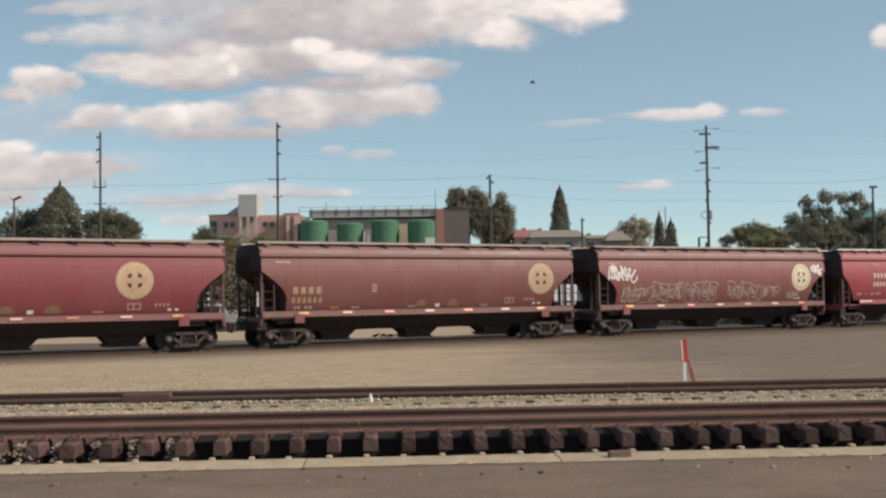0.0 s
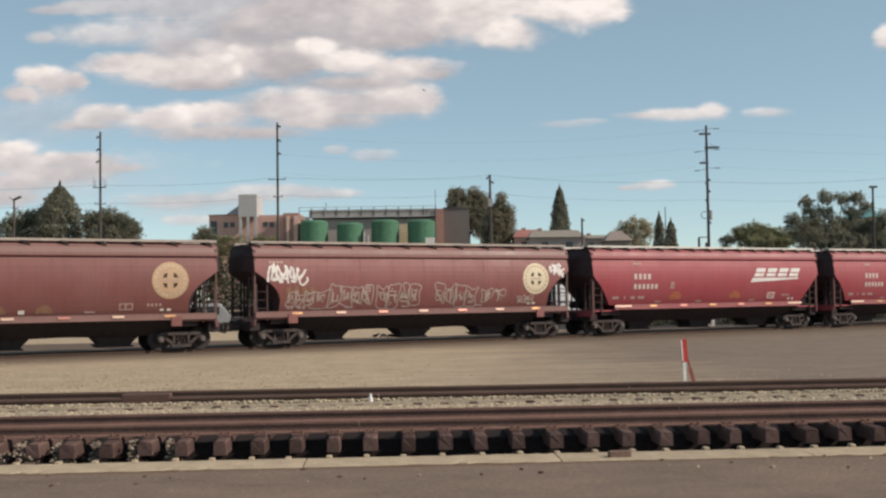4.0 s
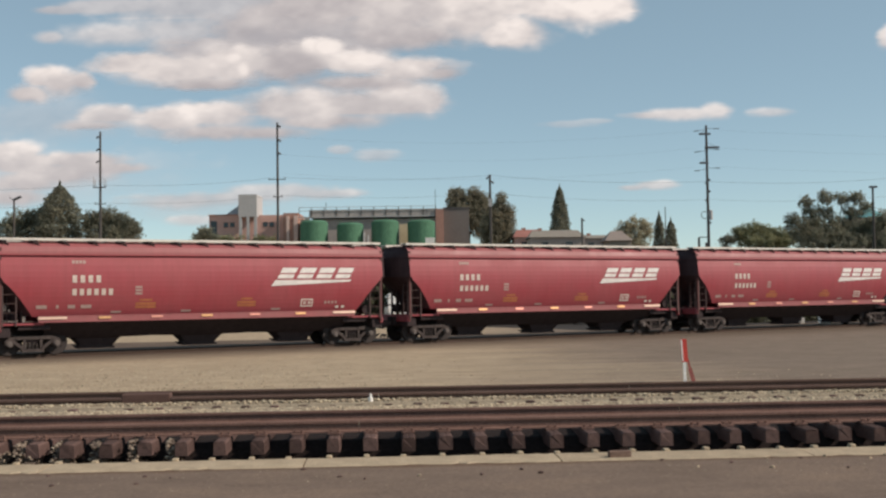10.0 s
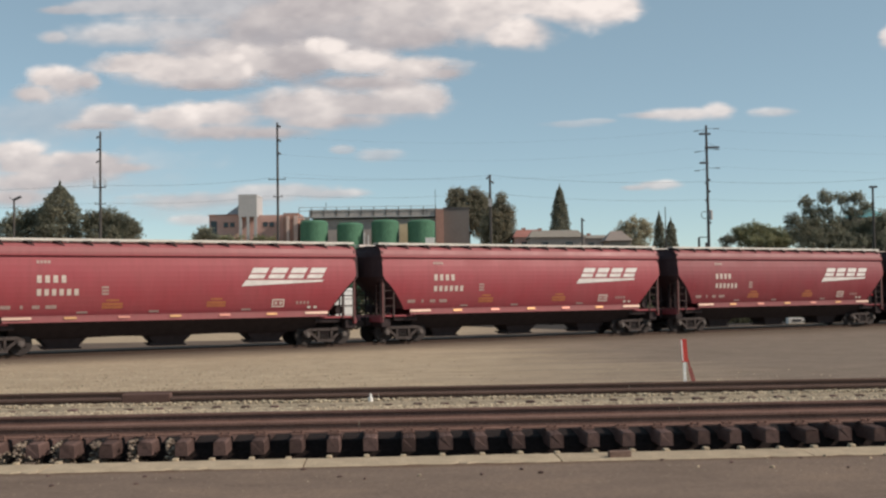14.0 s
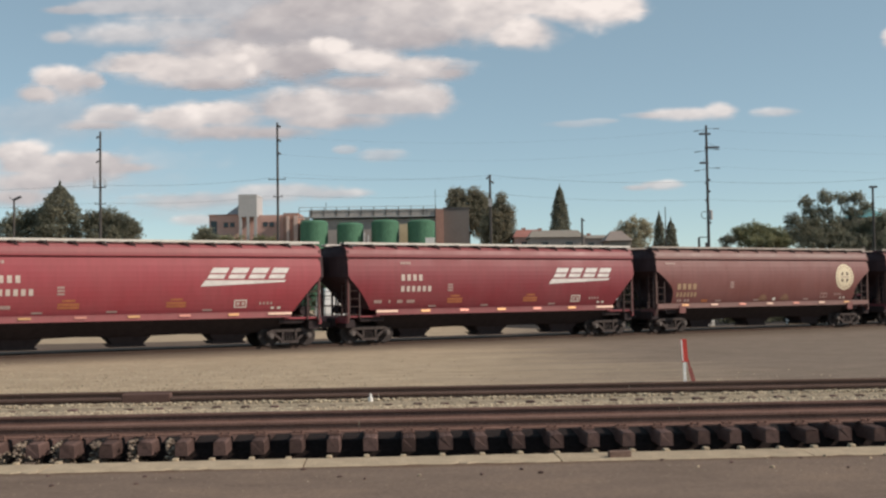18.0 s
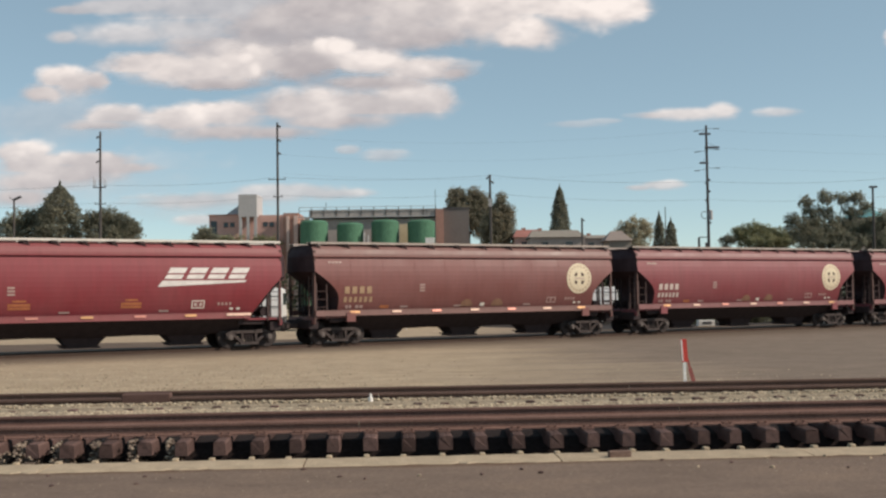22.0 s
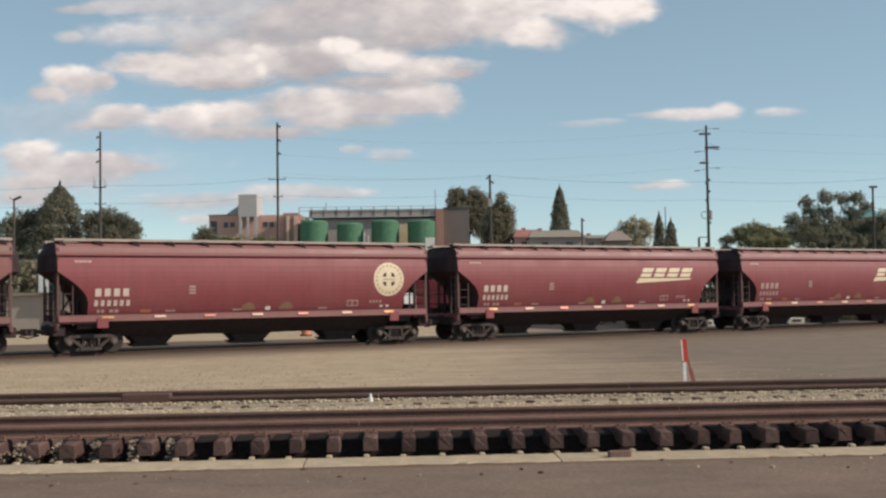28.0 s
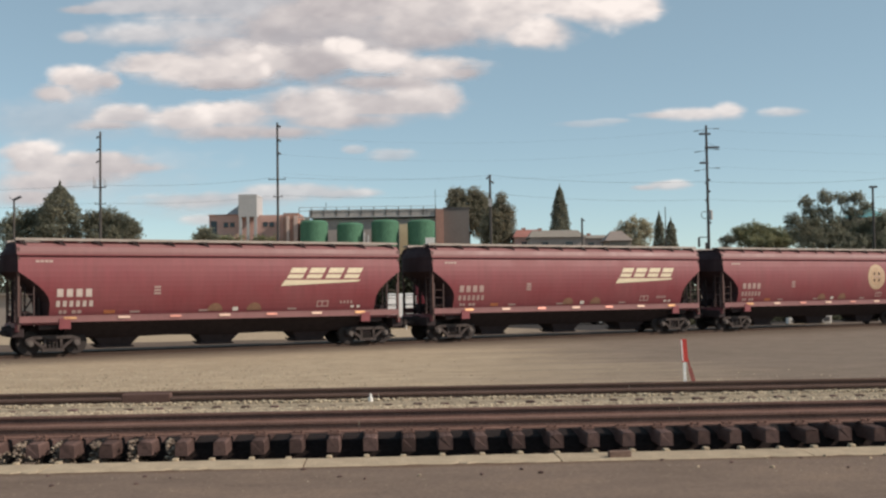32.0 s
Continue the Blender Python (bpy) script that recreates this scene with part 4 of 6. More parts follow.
        for y in (-1.0, 1.0):
            piece("side_frame", "sideframe", frame_side_build, M["truck"], tr, "dusty cast steel side frame", at=pose(0, y, 0, 0, 0, 0 if y < 0 else 180))
            for x in (-0.89, 0.89):
                piece("bearing_cap", "bearing", bearing_build, M["bearing"], tr, "dusty grey bearing cap", at=pose(x, y, 0.462, 0, 0, 0 if y < 0 else 180))
            for x in (-0.14, 0.0, 0.14):
                piece("spring", "spring", spring_build, M["wheel"], tr, at=(x, y, 0))
        piece("bolster", "bolster", bolster_build, dark, tr)
        for x in (-0.89, 0.89):
            w = piece("wheelset", "wheelset", wheelset_build, M["wheel"], tr, at=(x, 0, 0.462))
            WHEELS.append((w, x))
    piece("brake_wheel", "brakewheel", brake_wheel_build, M["rod"], c, at=(H + 0.1, 0.2, 2.6))
    if style == "old":
        piece("step_block", "block", lambda bm: box(bm, -0.22, 0.22, -0.06, 0.06, 0, 0.42), P, c, at=(-6.6, -1.56, 1.02))
        piece("step_block", "block", None, P, c, at=(6.6, -1.56, 1.02))
    if style == "old":
        for i in range(9) if seams else ():
            piece("seam", "seam", lambda bm: decal(bm, [rect(-0.012, 0.012, 1.62, 3.92)], 0.005), M["seam"], body, at=(-6.6 + 1.65 * i, 0, 0))
    W = M[word_mat]

    def mark_part(name, x0, x1, z0, z1, mat, lean=0.0, lift=0.012):
        w = round(x1 - x0, 3)
        piece(name, ("mark", w, z0, z1, lean, lift), lambda bm: decal(bm, [rect(0, w, z0, z1, lean)], lift), mat, body, at=(x0, 0, 0))

    def bars(name, x0, z0, n, w, h, gap, mat):
        for i in range(n):
            mark_part(name, x0 + i * (w + gap), x0 + i * (w + gap) + w, z0, z0 + h, mat)

    # lettering as plain bars
    faint = M["faint_mark"]
    if style == "old":
        bars("lettering", -6.9, 2.29, 4, 0.24, 0.32, 0.13, W)
        bars("lettering", -6.92, 1.90, 6, 0.15, 0.24, 0.105, W)
        bars("lettering", -6.8, 1.62, 2, 0.12, 0.14, 0.05, faint)
        bars("lettering", -6.3, 1.62, 2, 0.16, 0.14, 0.05, faint)
        bars("lettering", -7.7, 3.66, 4, 0.14, 0.1, 0.03, faint)
    else:
        bars("lettering", -5.55, 2.86, 4, 0.18, 0.29, 0.13, W)
        bars("lettering", -5.55, 2.35, 6, 0.17, 0.26, 0.115, W)
        for x0, x1 in ((-5.7, -5.42), (-5.2, -4.78), (-6.15, -6.05), (-6.9, -6.5)):
            mark_part("lettering", x0, x1, 1.83, 1.97, faint)
        bars("lettering", -5.55, 3.62, 4, 0.1, 0.13, 0.04, faint)
        for x in (-2.6, 1.75):
            mark_part("stencil", x - 0.26, x + 0.26, 2.09, 2.17, M["orange_mark"])
            mark_part("stencil", x - 0.42, x + 0.42, 1.93, 2.03, M["orange_mark"])
            mark_part("stencil", x - 0.42, x + 0.42, 1.80, 1.90, M["orange_mark"])
    for z in (2.36, 2.49, 2.62):
        mark_part("stencil", -3.05, -2.77, z, z + 0.08, faint)
    if style == "new":
        mark_part("stencil", 4.27, 4.83, 1.74, 2.08, M["white_mark"], lift=0.008)
        mark_part("stencil", 4.32, 4.78, 1.79, 2.03, P, lift=0.012)
        for x in (4.38, 4.60):
            mark_part("stencil", x, x + 0.13, 1.84, 1.98, M["letter"], lift=0.016)
    elif not graffiti:
        mark_part("stencil", 4.27, 4.83, 1.72, 2.00, faint, lift=0.008)
        mark_part("stencil", 4.32, 4.78, 1.77, 1.95, P, lift=0.012)
        mark_part("stencil", 4.50, 4.56, 1.77, 1.95, faint, lift=0.016)
    bars("stencil", 5.4, 1.86, 4, 0.09, 0.12, 0.08, faint)
    for x in (2.9, -1.1, -4.0):
        mark_part("stencil", x, x + 0.42, 1.62, 1.70, faint)
    if style == "old" and not graffiti:
        mark_part("stencil", -5.05, -4.6, 1.60, 1.74, M["orange_mark"])
        for x in (-0.4, 1.35):
            piece("stencil", "old_arc", lambda bm: decal(bm, polar(0, 1.62, 0.0, 0.34, 0, math.pi, 12)), M["rust_mark"], body, at=(x, 0, 0))
        mark_part("stencil", 0.38, 0.62, 1.62, 1.78, M["white_mark"])
    for i in range(7):
        piece("reflector", "reflector", lambda bm: box(bm, -0.24, 0.24, -0.004, 0.004, -0.05, 0.05), M[("reflect" if i % 2 else "reflect_red") if style == "new" else ("reflect_pale" if i % 2 else "reflect_red" if i % 3 else "reflect")], c, "orange-yellow reflective strip", at=pose(-6.4 + i * 2.12, -1.608, 1.45, -14, 0, 0))
    for x in (-H + 1.95, H - 1.95) if style == "new" else ():
        piece("reflector", "long_reflector", lambda bm: box(bm, -0.55, 0.55, -0.004, 0.004, -0.05, 0.05), M["reflect_pale"], c, "dusty reflective strip", at=pose(x, -1.612, 1.46, -14, 0, 0))
    for x in (5.95, 6.25):
        mark_part("stencil", x, x + 0.16, 1.66, 1.76, M["white_mark"])
    if mark == "swoosh":
        lm = M["cream"] if style == "old" else M["spray_white"]
        x0 = half - (6.15 if style == "new" else 6.75)
        for i in range(4):
            a = x0 + 0.28 + 0.91 * i
            piece("emblem", "emblem_block", lambda bm: decal(bm, [rect(0.0, 0.72, 2.99, 3.17, 0.11), rect(0.14, 0.86, 3.23, 3.46, 0.14)], 0.012), lm, body, "slanted pale emblem block", at=(a, 0, 0))
        piece("emblem_bar", "swoosh", lambda bm: decal(bm, [[(0, 2.66), (2.2, 2.76), (2.3, 2.92), (0.2, 2.92)], [(2.2, 2.76), (3.75, 2.84), (3.85, 2.92), (2.3, 2.92)]], 0.012), lm, body, at=(x0, 0, 0))
    else:
        x0 = half - emblem
        piece("emblem", ("disc", x0), emblem_disc(x0, 2.93, 0.77), M[mark], body, "round pale emblem with a cross")
        for k in range(4):
            piece("emblem_corner", ("corner", k), emblem_corner(2.93, 0.77, k), M["dark_mark"], body, at=(x0, 0, 0))
        for k in range(20):
            piece("emblem_bar", ("ringbar", k), lambda bm: decal(bm, polar(0.0, 2.93, 0.57, 0.68, 0.314 * k, 0.314 * k + 0.2, 3), 0.014), M["emblem_text"], body, at=(x0, 0, 0))
        mark_part("emblem_band", x0 - 0.3, x0 + 0.3, 2.905, 2.955, faint, lift=0.015)
    if graffiti:
        r = random.Random(11)
        for x0, n, w, z0, size in ((-6.85, 3, 0.42, 2.05, 0.62), (-5.65, 1, 0.80, 2.10, 0.85), (-4.85, 4, 0.54, 2.14, 0.95), (-2.45, 4, 0.56, 2.14, 0.98), (0.50, 4, 0.60, 2.12, 0.95), (3.25, 2, 0.62, 2.08, 0.80), (5.25, 2, 0.50, 1.86, 0.42)):
            for k in range(n):
                cx, cz, hh = x0 + w * (k + 0.5), z0 + r.uniform(-0.04, 0.06), size * r.uniform(0.85, 1.05)
                lean = r.uniform(-0.1, 0.12)
                corners = [(-0.5, -0.5), (0.5, -0.48), (0.46, 0.0), (0.52, 0.5), (0.0, 0.44), (-0.48, 0.5), (-0.42, 0.05)]
                ring = [(cx + w * 0.98 * (a + r.uniform(-0.12, 0.12)) + lean * q, cz + hh * (q + r.uniform(-0.14, 0.14))) for a, q in corners if r.random() < 0.85]
                loop = rounded(ring, True, 3)
                part("graffiti", lambda bm: stroke(bm, loop, 0.05, True), M["spray_grey"], body, "faded grey sprayed outline")
                for _ in range(5 if size > 0.7 else 3):
                    ux, uz = cx + w * r.uniform(-0.36, 0.36), cz + hh * r.uniform(-0.36, 0.36)
                    kind = r.random()
                    if kind < 0.4:
                        path = [(ux, cz + hh * r.uniform(-0.42, -0.1)), (ux + r.uniform(-0.05, 0.05), cz + hh * r.uniform(0.1, 0.42))]
                    elif kind < 0.75:
                        path = [(cx + w * r.uniform(-0.42, -0.1), uz), (cx + w * r.uniform(0.1, 0.42), uz + r.uniform(-0.06, 0.06))]
                    else:
                        path = rounded([(cx + w * r.uniform(-0.34, 0.34), cz + hh * r.uniform(-0.36, 0.36)) for _ in range(4)], False, 3)
                    thick = r.choice((0.035, 0.05, 0.05, 0.075))
                    part("graffiti", lambda bm: stroke(bm, path, thick), M["spray_grey"], body, "faded grey sprayed stroke")
        for x0, z0, ww, hh, n, thick in ((-7.75, 2.85, 1.75, 0.85, 11, 0.085), (7.35, 3.2, 0.75, 0.6, 7, 0.095)):
            for k in range(n):
                cx = x0 + ww * (k + 0.5) / n
                line = rounded([(cx + r.uniform(-0.22, 0.22), z0 + hh * r.random() - 0.25 * k / n) for _ in range(5)], False)
                part("graffiti", lambda bm: stroke(bm, line, thick), M["spray_white"], body, "white sprayed scribble")
    return c


WHEELS = []
GAPS = [-28.3, -9.92, 8.45, 26.85, 44.8, 62.75, 80.55, 98.45, 116.95, 135.3, 153.8, 172.34, 190.8]
KINDS = [
    ("old", "maroon", "maroon covered grain hopper car with a round tan emblem", "tan_mark", "letter", False, False),
    ("old", "brown", "faded brown covered grain hopper car with a round tan emblem", "tan_mark", "tan_letter", True, False),
    ("old", "brown_dark", "sooty brown covered grain hopper car covered in graffiti", "cream", "rust_mark", True, True),
    ("new", "red", "clean red covered grain hopper car with a slanted white emblem", "swoosh", "letter", False, False),
    ("new", "red", "clean red covered grain hopper car with a slanted white emblem", "swoosh", "letter", False, False),
    ("new", "red", "clean red covered grain hopper car with a slanted white emblem", "swoosh", "letter", False, False),
    ("new", "red_dark", "dark red covered grain hopper car with a slanted white emblem", "swoosh", "letter", False, False),
    ("old", "brown", "faded brown covered grain hopper car with a round cream emblem", "cream", "tan_letter", True, False),
    ("old", "maroon", "maroon covered grain hopper car with a round cream emblem", "cream", "letter", False, False),
    ("old", "maroon", "maroon covered grain hopper car with a slanted cream emblem", "swoosh", "letter", False, False),
    ("old", "maroon", "maroon covered grain hopper car with a slanted cream emblem", "swoosh", "faint_mark", False, False),
    ("old", "maroon", "maroon covered grain hopper car with a round faded emblem", "tan_mark", "faint_mark", False, False),
]
CARS = []
for i, (style, paint, label, mark, wm, seams, graf) in enumerate(KINDS):
    half = (GAPS[i + 1] - GAPS[i]) / 2
    CARS.append((hopper_car(style, paint, label, mark, wm, half, seams, graf, {0: 4.65, 7: 3.05, 11: 5.0}.get(i, 2.85)), (GAPS[i] + GAPS[i + 1]) / 2))

# metres the train has gone, at each four seconds
GONE = [0.0, 18.70, 37.74, 56.89, 76.34, 96.09, 115.77, 135.37, 155.27]


def gone(t):
    k = min(7, int(t // 4))
    return GONE[k] + (GONE[k + 1] - GONE[k]) * (t - 4 * k) / 4


# ---- beyond the train ----
def leaf_cloud(places, sizes, r):
    """Small bent leaf clumps with random turns, as one mesh."""
    verts, faces = [], []
    for (x, y, z), s in zip(places, sizes):
        up = Vector((r.gauss(0, 0.75), r.gauss(0, 0.75), 0.75 + r.gauss(0, 0.5))).normalized()
        a = up.orthogonal().normalized()
        a = Matrix.Rotation(r.uniform(0, 6.28), 3, up) @ a
        b = up.cross(a)
        k, p = len(verts), Vector((x, y, z))
        n = a.cross(b) * s * 0.25
        verts += [p - a * s, p - b * s * 0.6 + n, p + a * s, p + b * s * 0.6 + n]
        faces.append((k, k + 1, k + 2, k + 3))
    return verts, faces


def crown_mesh(parent, places, sizes, mat, r, label=""):
    v, f = leaf_cloud(places, sizes, r)
    me = bpy.data.meshes.new("crown")
    me.from_pydata(v, [], f)
    me.materials.append(mat)
    ob = new("crown", me)
    ob.parent = parent
    return tagged(ob, label)


def broad_tree(label, x, y, lobes, mat, seed, dense=1.0, leaf=0.2, trunk=0.35):
    """lobes: (dx, dz, rx, rz) of the crown's masses, dz from the ground; each is filled with loose sprigs of leaves."""
    r = random.Random(seed)
    t = thing("tree", label, "tree", pose(x, y, GROUND_FAR))
    low = max(1.5, min(d[1] - d[3] for d in lobes))

    def wood(bm):
        rod(bm, (0, 0, 0), (0.1, 0, low + 1.5), trunk, trunk * 0.6)
        for dx, dz, rx, rz in lobes:
            rod(bm, (0.1, 0, low + 1.0), (dx, 0, dz + rz * 0.3), trunk * 0.4, trunk * 0.1, n=6)
            for _ in range(5):
                rod(bm, (dx * 0.8, 0, dz - rz * 0.5), (dx + r.uniform(-0.8, 0.8) * rx, r.uniform(-0.8, 0.8) * rx, dz + r.uniform(-0.2, 0.9) * rz), trunk * 0.14, trunk * 0.03, n=5)
    part("trunk", wood, M["bark"], t)
    pts, sz = [], []
    for dx, dz, rx, rz in lobes:
        for _ in range(max(14, int(dense * 15 * (rx * rz) ** 0.9 / (leaf / 0.2) ** 1.4))):
            d = Vector((r.gauss(0, 1), r.gauss(0, 1), r.gauss(0, 1))).normalized() * r.random() ** 0.4 * r.uniform(0.85, 1.1)
            c = Vector((dx + d.x * rx, d.y * rx * 0.8, dz + d.z * rz))
            out = Vector((d.x, d.y, 0.5 + abs(d.z))).normalized()
            reach = leaf * r.uniform(1.4, 3.2)
            for _ in range(36):
                k = r.uniform(-0.6, 1.0)
                p = c + out * reach * k + Vector((r.gauss(0, 1), r.gauss(0, 1), r.gauss(0, 0.8))) * reach * (0.55 - 0.3 * k)
                pts.append((p.x, p.y, max(0.3, p.z)))
                sz.append(leaf * r.uniform(0.35, 0.8))
    crown_mesh(t, pts, sz, mat, r)
    return t


def conifer(label, x, y, height, radius, seed, count=5000, leaf=0.3, mat="needle", power=0.8):
    r = random.Random(seed)
    t = thing("tree", label, "tree", pose(x, y, GROUND_FAR))
    part("trunk", lambda bm: rod(bm, (0, 0, 0), (0, 0, height * 0.97), radius * 0.1, 0.03), M["bark"], t)
    pts, sz = [], []
    tiers = int(height * 1.3)
    lean = [(r.uniform(0, 6.28), r.uniform(0.82, 1.1)) for _ in range(tiers + 2)]
    for _ in range(2 * count):
        k = r.random() ** 0.85
        h = height * (1 - k) * 0.98 + 0.2
        tier = round(h / height * tiers)
        h = (tier + r.gauss(0, 0.3)) * height / tiers
        a = r.uniform(0, 6.283)
        side, size = lean[tier]
        rad = radius * (max(0.0, 1 - h / height)) ** power * size * math.sqrt(r.uniform(0.15, 1.0)) * r.uniform(0.85, 1.04)
        rad *= 0.92 + 0.10 * math.sin(5 * a + side)
        pts.append((rad * math.cos(a), rad * math.sin(a), max(0.2, h - rad * 0.12)))
        sz.append(leaf * r.uniform(0.5, 1.1))
    pts += [(0, 0, height)] * 4
    sz += [leaf * 0.6] * 4
    crown_mesh(t, pts, sz, M[mat], r)
    return t


broad_tree("dark green rounded tree beyond the train", -57.29, 150, [(-0.01, 13.28, 2.08, 1.54), (-2.01, 12.39, 1.38, 1.08), (2.15, 13.41, 1.85, 1.54), (-0.15, 10.82, 3.54, 1.85), (0.01, 7.27, 3.08, 3.08)], M["leaf"], 1, 2.80, 0.20, 0.35)
conifer("broad dark cypress tree beyond the train", -51.51, 148, 17.95, 8.20, 2, 15000, 0.21, "needle", 0.60)
broad_tree("low dark spreading tree beyond the train", -44.14, 146, [(-2.55, 12.79, 1.05, 1.27), (-0.37, 13.06, 1.80, 1.27), (1.43, 12.51, 1.50, 1.20), (2.93, 11.73, 1.12, 1.05), (0.15, 10.87, 3.74, 1.65), (0.15, 7.72, 3.37, 2.99)], M["needle"], 3, 4.20, 0.20, 0.35)
broad_tree("small tree beside the brick building", -41.34, 190, [(0.39, 14.03, 1.07, 0.88), (-0.78, 13.06, 0.97, 0.88), (1.17, 12.84, 1.36, 1.17)], M["leaf"], 4, 2.60, 0.20, 0.35)
broad_tree("tall feathery tree behind the grey shed", 5.75, 242, [(-3.48, 23.72, 1.12, 2.48), (-1.86, 24.20, 0.99, 1.99), (1.50, 23.65, 1.86, 2.48), (-0.41, 21.18, 3.72, 3.47), (2.79, 19.14, 3.10, 4.47), (-3.68, 18.74, 1.74, 4.34), (3.59, 22.37, 1.24, 1.99)], M["leaf_drooping"], 5, 3.40, 0.28, 0.35)
broad_tree("tall feathery tree with drooping branches", 10.91, 200, [(-0.21, 18.84, 1.13, 1.95), (1.20, 16.96, 0.82, 1.95), (-0.99, 15.35, 2.36, 3.08), (0.64, 14.50, 1.64, 2.67), (-1.79, 16.49, 0.92, 2.26), (-0.52, 12.36, 2.67, 1.64), (-2.9, 13.6, 1.2, 2.6), (-2.5, 16.4, 0.7, 1.3)], M["leaf_drooping"], 6, 3.40, 0.22, 0.35)
conifer("narrow dark fir tree among the houses", 20.28, 190, 20.81, 3.90, 7, 8000, 0.22, "needle", 0.56)
broad_tree("round pale olive tree among the houses", 36.47, 210, [(-1.91, 14.58, 1.83, 1.40), (0.37, 15.41, 2.37, 1.40), (2.40, 14.52, 1.51, 1.51), (0.00, 13.26, 3.88, 1.62), (-0.05, 10.89, 3.23, 2.15)], M["leaf_pale"], 8, 2.00, 0.20, 0.35)
conifer("slim dark cypress tree among the houses", 35.41, 180, 15.15, 2.40, 9, 5000, 0.18, "needle", 0.52)
conifer("slim dark cypress tree among the houses", 36.91, 178, 13.97, 2.80, 10, 5000, 0.18, "needle", 0.52)
broad_tree("small dark tree at the fence line", 38.68, 150, [(-0.01, 9.24, 0.92, 0.69), (-0.06, 7.47, 0.77, 1.38)], M["leaf"], 11, 3.00, 0.18, 0.35)
broad_tree("bushy green tree beyond the train", 42.83, 150, [(-2.22, 10.29, 1.08, 0.92), (-0.36, 10.65, 1.23, 1.00), (1.33, 10.40, 1.00, 0.92), (2.86, 9.99, 1.08, 0.92), (4.15, 9.36, 1.38, 1.08), (-0.01, 9.18, 3.54, 1.08), (2.67, 8.91, 2.31, 1.08), (-0.08, 6.64, 2.77, 1.92)], M["leaf_olive"], 12, 3.40, 0.17, 0.35)
broad_tree("large green tree with gaps in its crown", 49.32, 140, [(-2.96, 13.60, 0.93, 0.79), (-0.36, 14.07, 1.15, 0.93), (1.65, 13.68, 0.86, 0.86), (3.38, 13.95, 1.08, 0.86), (4.71, 12.85, 0.79, 0.65), (-2.06, 12.44, 1.29, 0.79), (-0.27, 12.05, 0.93, 0.79), (2.97, 12.15, 1.29, 0.79), (-4.76, 11.18, 0.93, 0.93), (-3.64, 10.08, 2.15, 1.29), (-0.48, 9.96, 2.15, 1.44), (-2.10, 10.92, 1.87, 1.01), (1.13, 10.81, 1.58, 0.86), (-1.44, 9.11, 3.59, 1.29), (2.16, 9.06, 2.87, 1.29), (2.90, 10.06, 2.01, 1.29), (0.69, 8.22, 5.74, 1.44), (0.61, 5.49, 4.31, 2.15)], M["leaf"], 13, 2.30, 0.17, 0.35)
broad_tree("large green tree beyond the train", 54.70, 138, [(-0.52, 10.48, 1.42, 1.06), (0.91, 10.88, 1.56, 1.27), (0.27, 8.55, 2.55, 1.56), (0.17, 5.36, 2.55, 2.12)], M["leaf"], 14, 3.00, 0.18, 0.35)
broad_tree("large green tree beyond the train", 63.14, 142, [(-0.29, 11.20, 4.37, 2.55), (-0.07, 6.82, 4.37, 3.64)], M["leaf"], 15, 1.20, 0.26, 0.35)


# brick building with a pale stair tower
def wall_block(name, x0, x1, y0, y1, z0, z1, mat, parent, label=""):
    return part(name, lambda bm: box(bm, x0, x1, y0, y1, z0, z1), mat, parent, label)


brick = thing("brick_building", "red brick building with a pale stair tower", "building", pose(0, 230, GROUND_FAR))
wall_block("wall", -48.83, -30.90, 0, 18, 0, 19.78, M["brick_red"], brick)
wall_block("wall", -32.91, -29.84, -3, 12, 0, 19.90, M["brick_dark"], brick)
wall_block("parapet", -48.95, -42.34, -0.2, 0.2, 19.78, 20.01, M["brick_dark"], brick)
wall_block("stair_tower", -42.23, -38.45, -2.5, 5, 19.32, 23.92, M["panel_white"], brick, "pale clad stair tower")
for k in range(3):
    wall_block("tower_leg", -42.11 + k * 1.55, -42.11 + k * 1.55 + 0.55, -2.5, -1.9, 0, 19.32, M["panel_white"], brick)
part("roof_wedge", lambda bm: prism(bm, [(-46.12, 19.87), (-42.93, 19.83), (-42.93, 22.07)], 2, 7), M["roof_light"], brick, "blue-grey sloping roof light")
for x0, x1 in ((-32.2, -31.6), (-30.7, -29.9)):
    wall_block("pilaster", x0, x1, -3.35, -3.0, 0, 19.3, M["brick_pale"], brick, "pale pink pilaster")
wall_block("recess", -48.5, -47.2, -0.12, 0.05, 14.0, 18.6, M["glass"], brick, "dark glazed recess")
for px in range(2):
    for k in range(2):
        wx = (-45.76, -37.51)[px] + k * 1.3
        w = part("window", lambda bm: box(bm, 0, 0.95, -0.06, 0.1, 0, 1.0), M["glass"], brick, at=(wx, 0, 17.30))
        part("frame", lambda bm: (box(bm, -0.08, 1.03, -0.1, -0.02, -0.1, 0), box(bm, -0.08, 1.03, -0.1, -0.02, 1.0, 1.08)), M["brick_dark"], w)

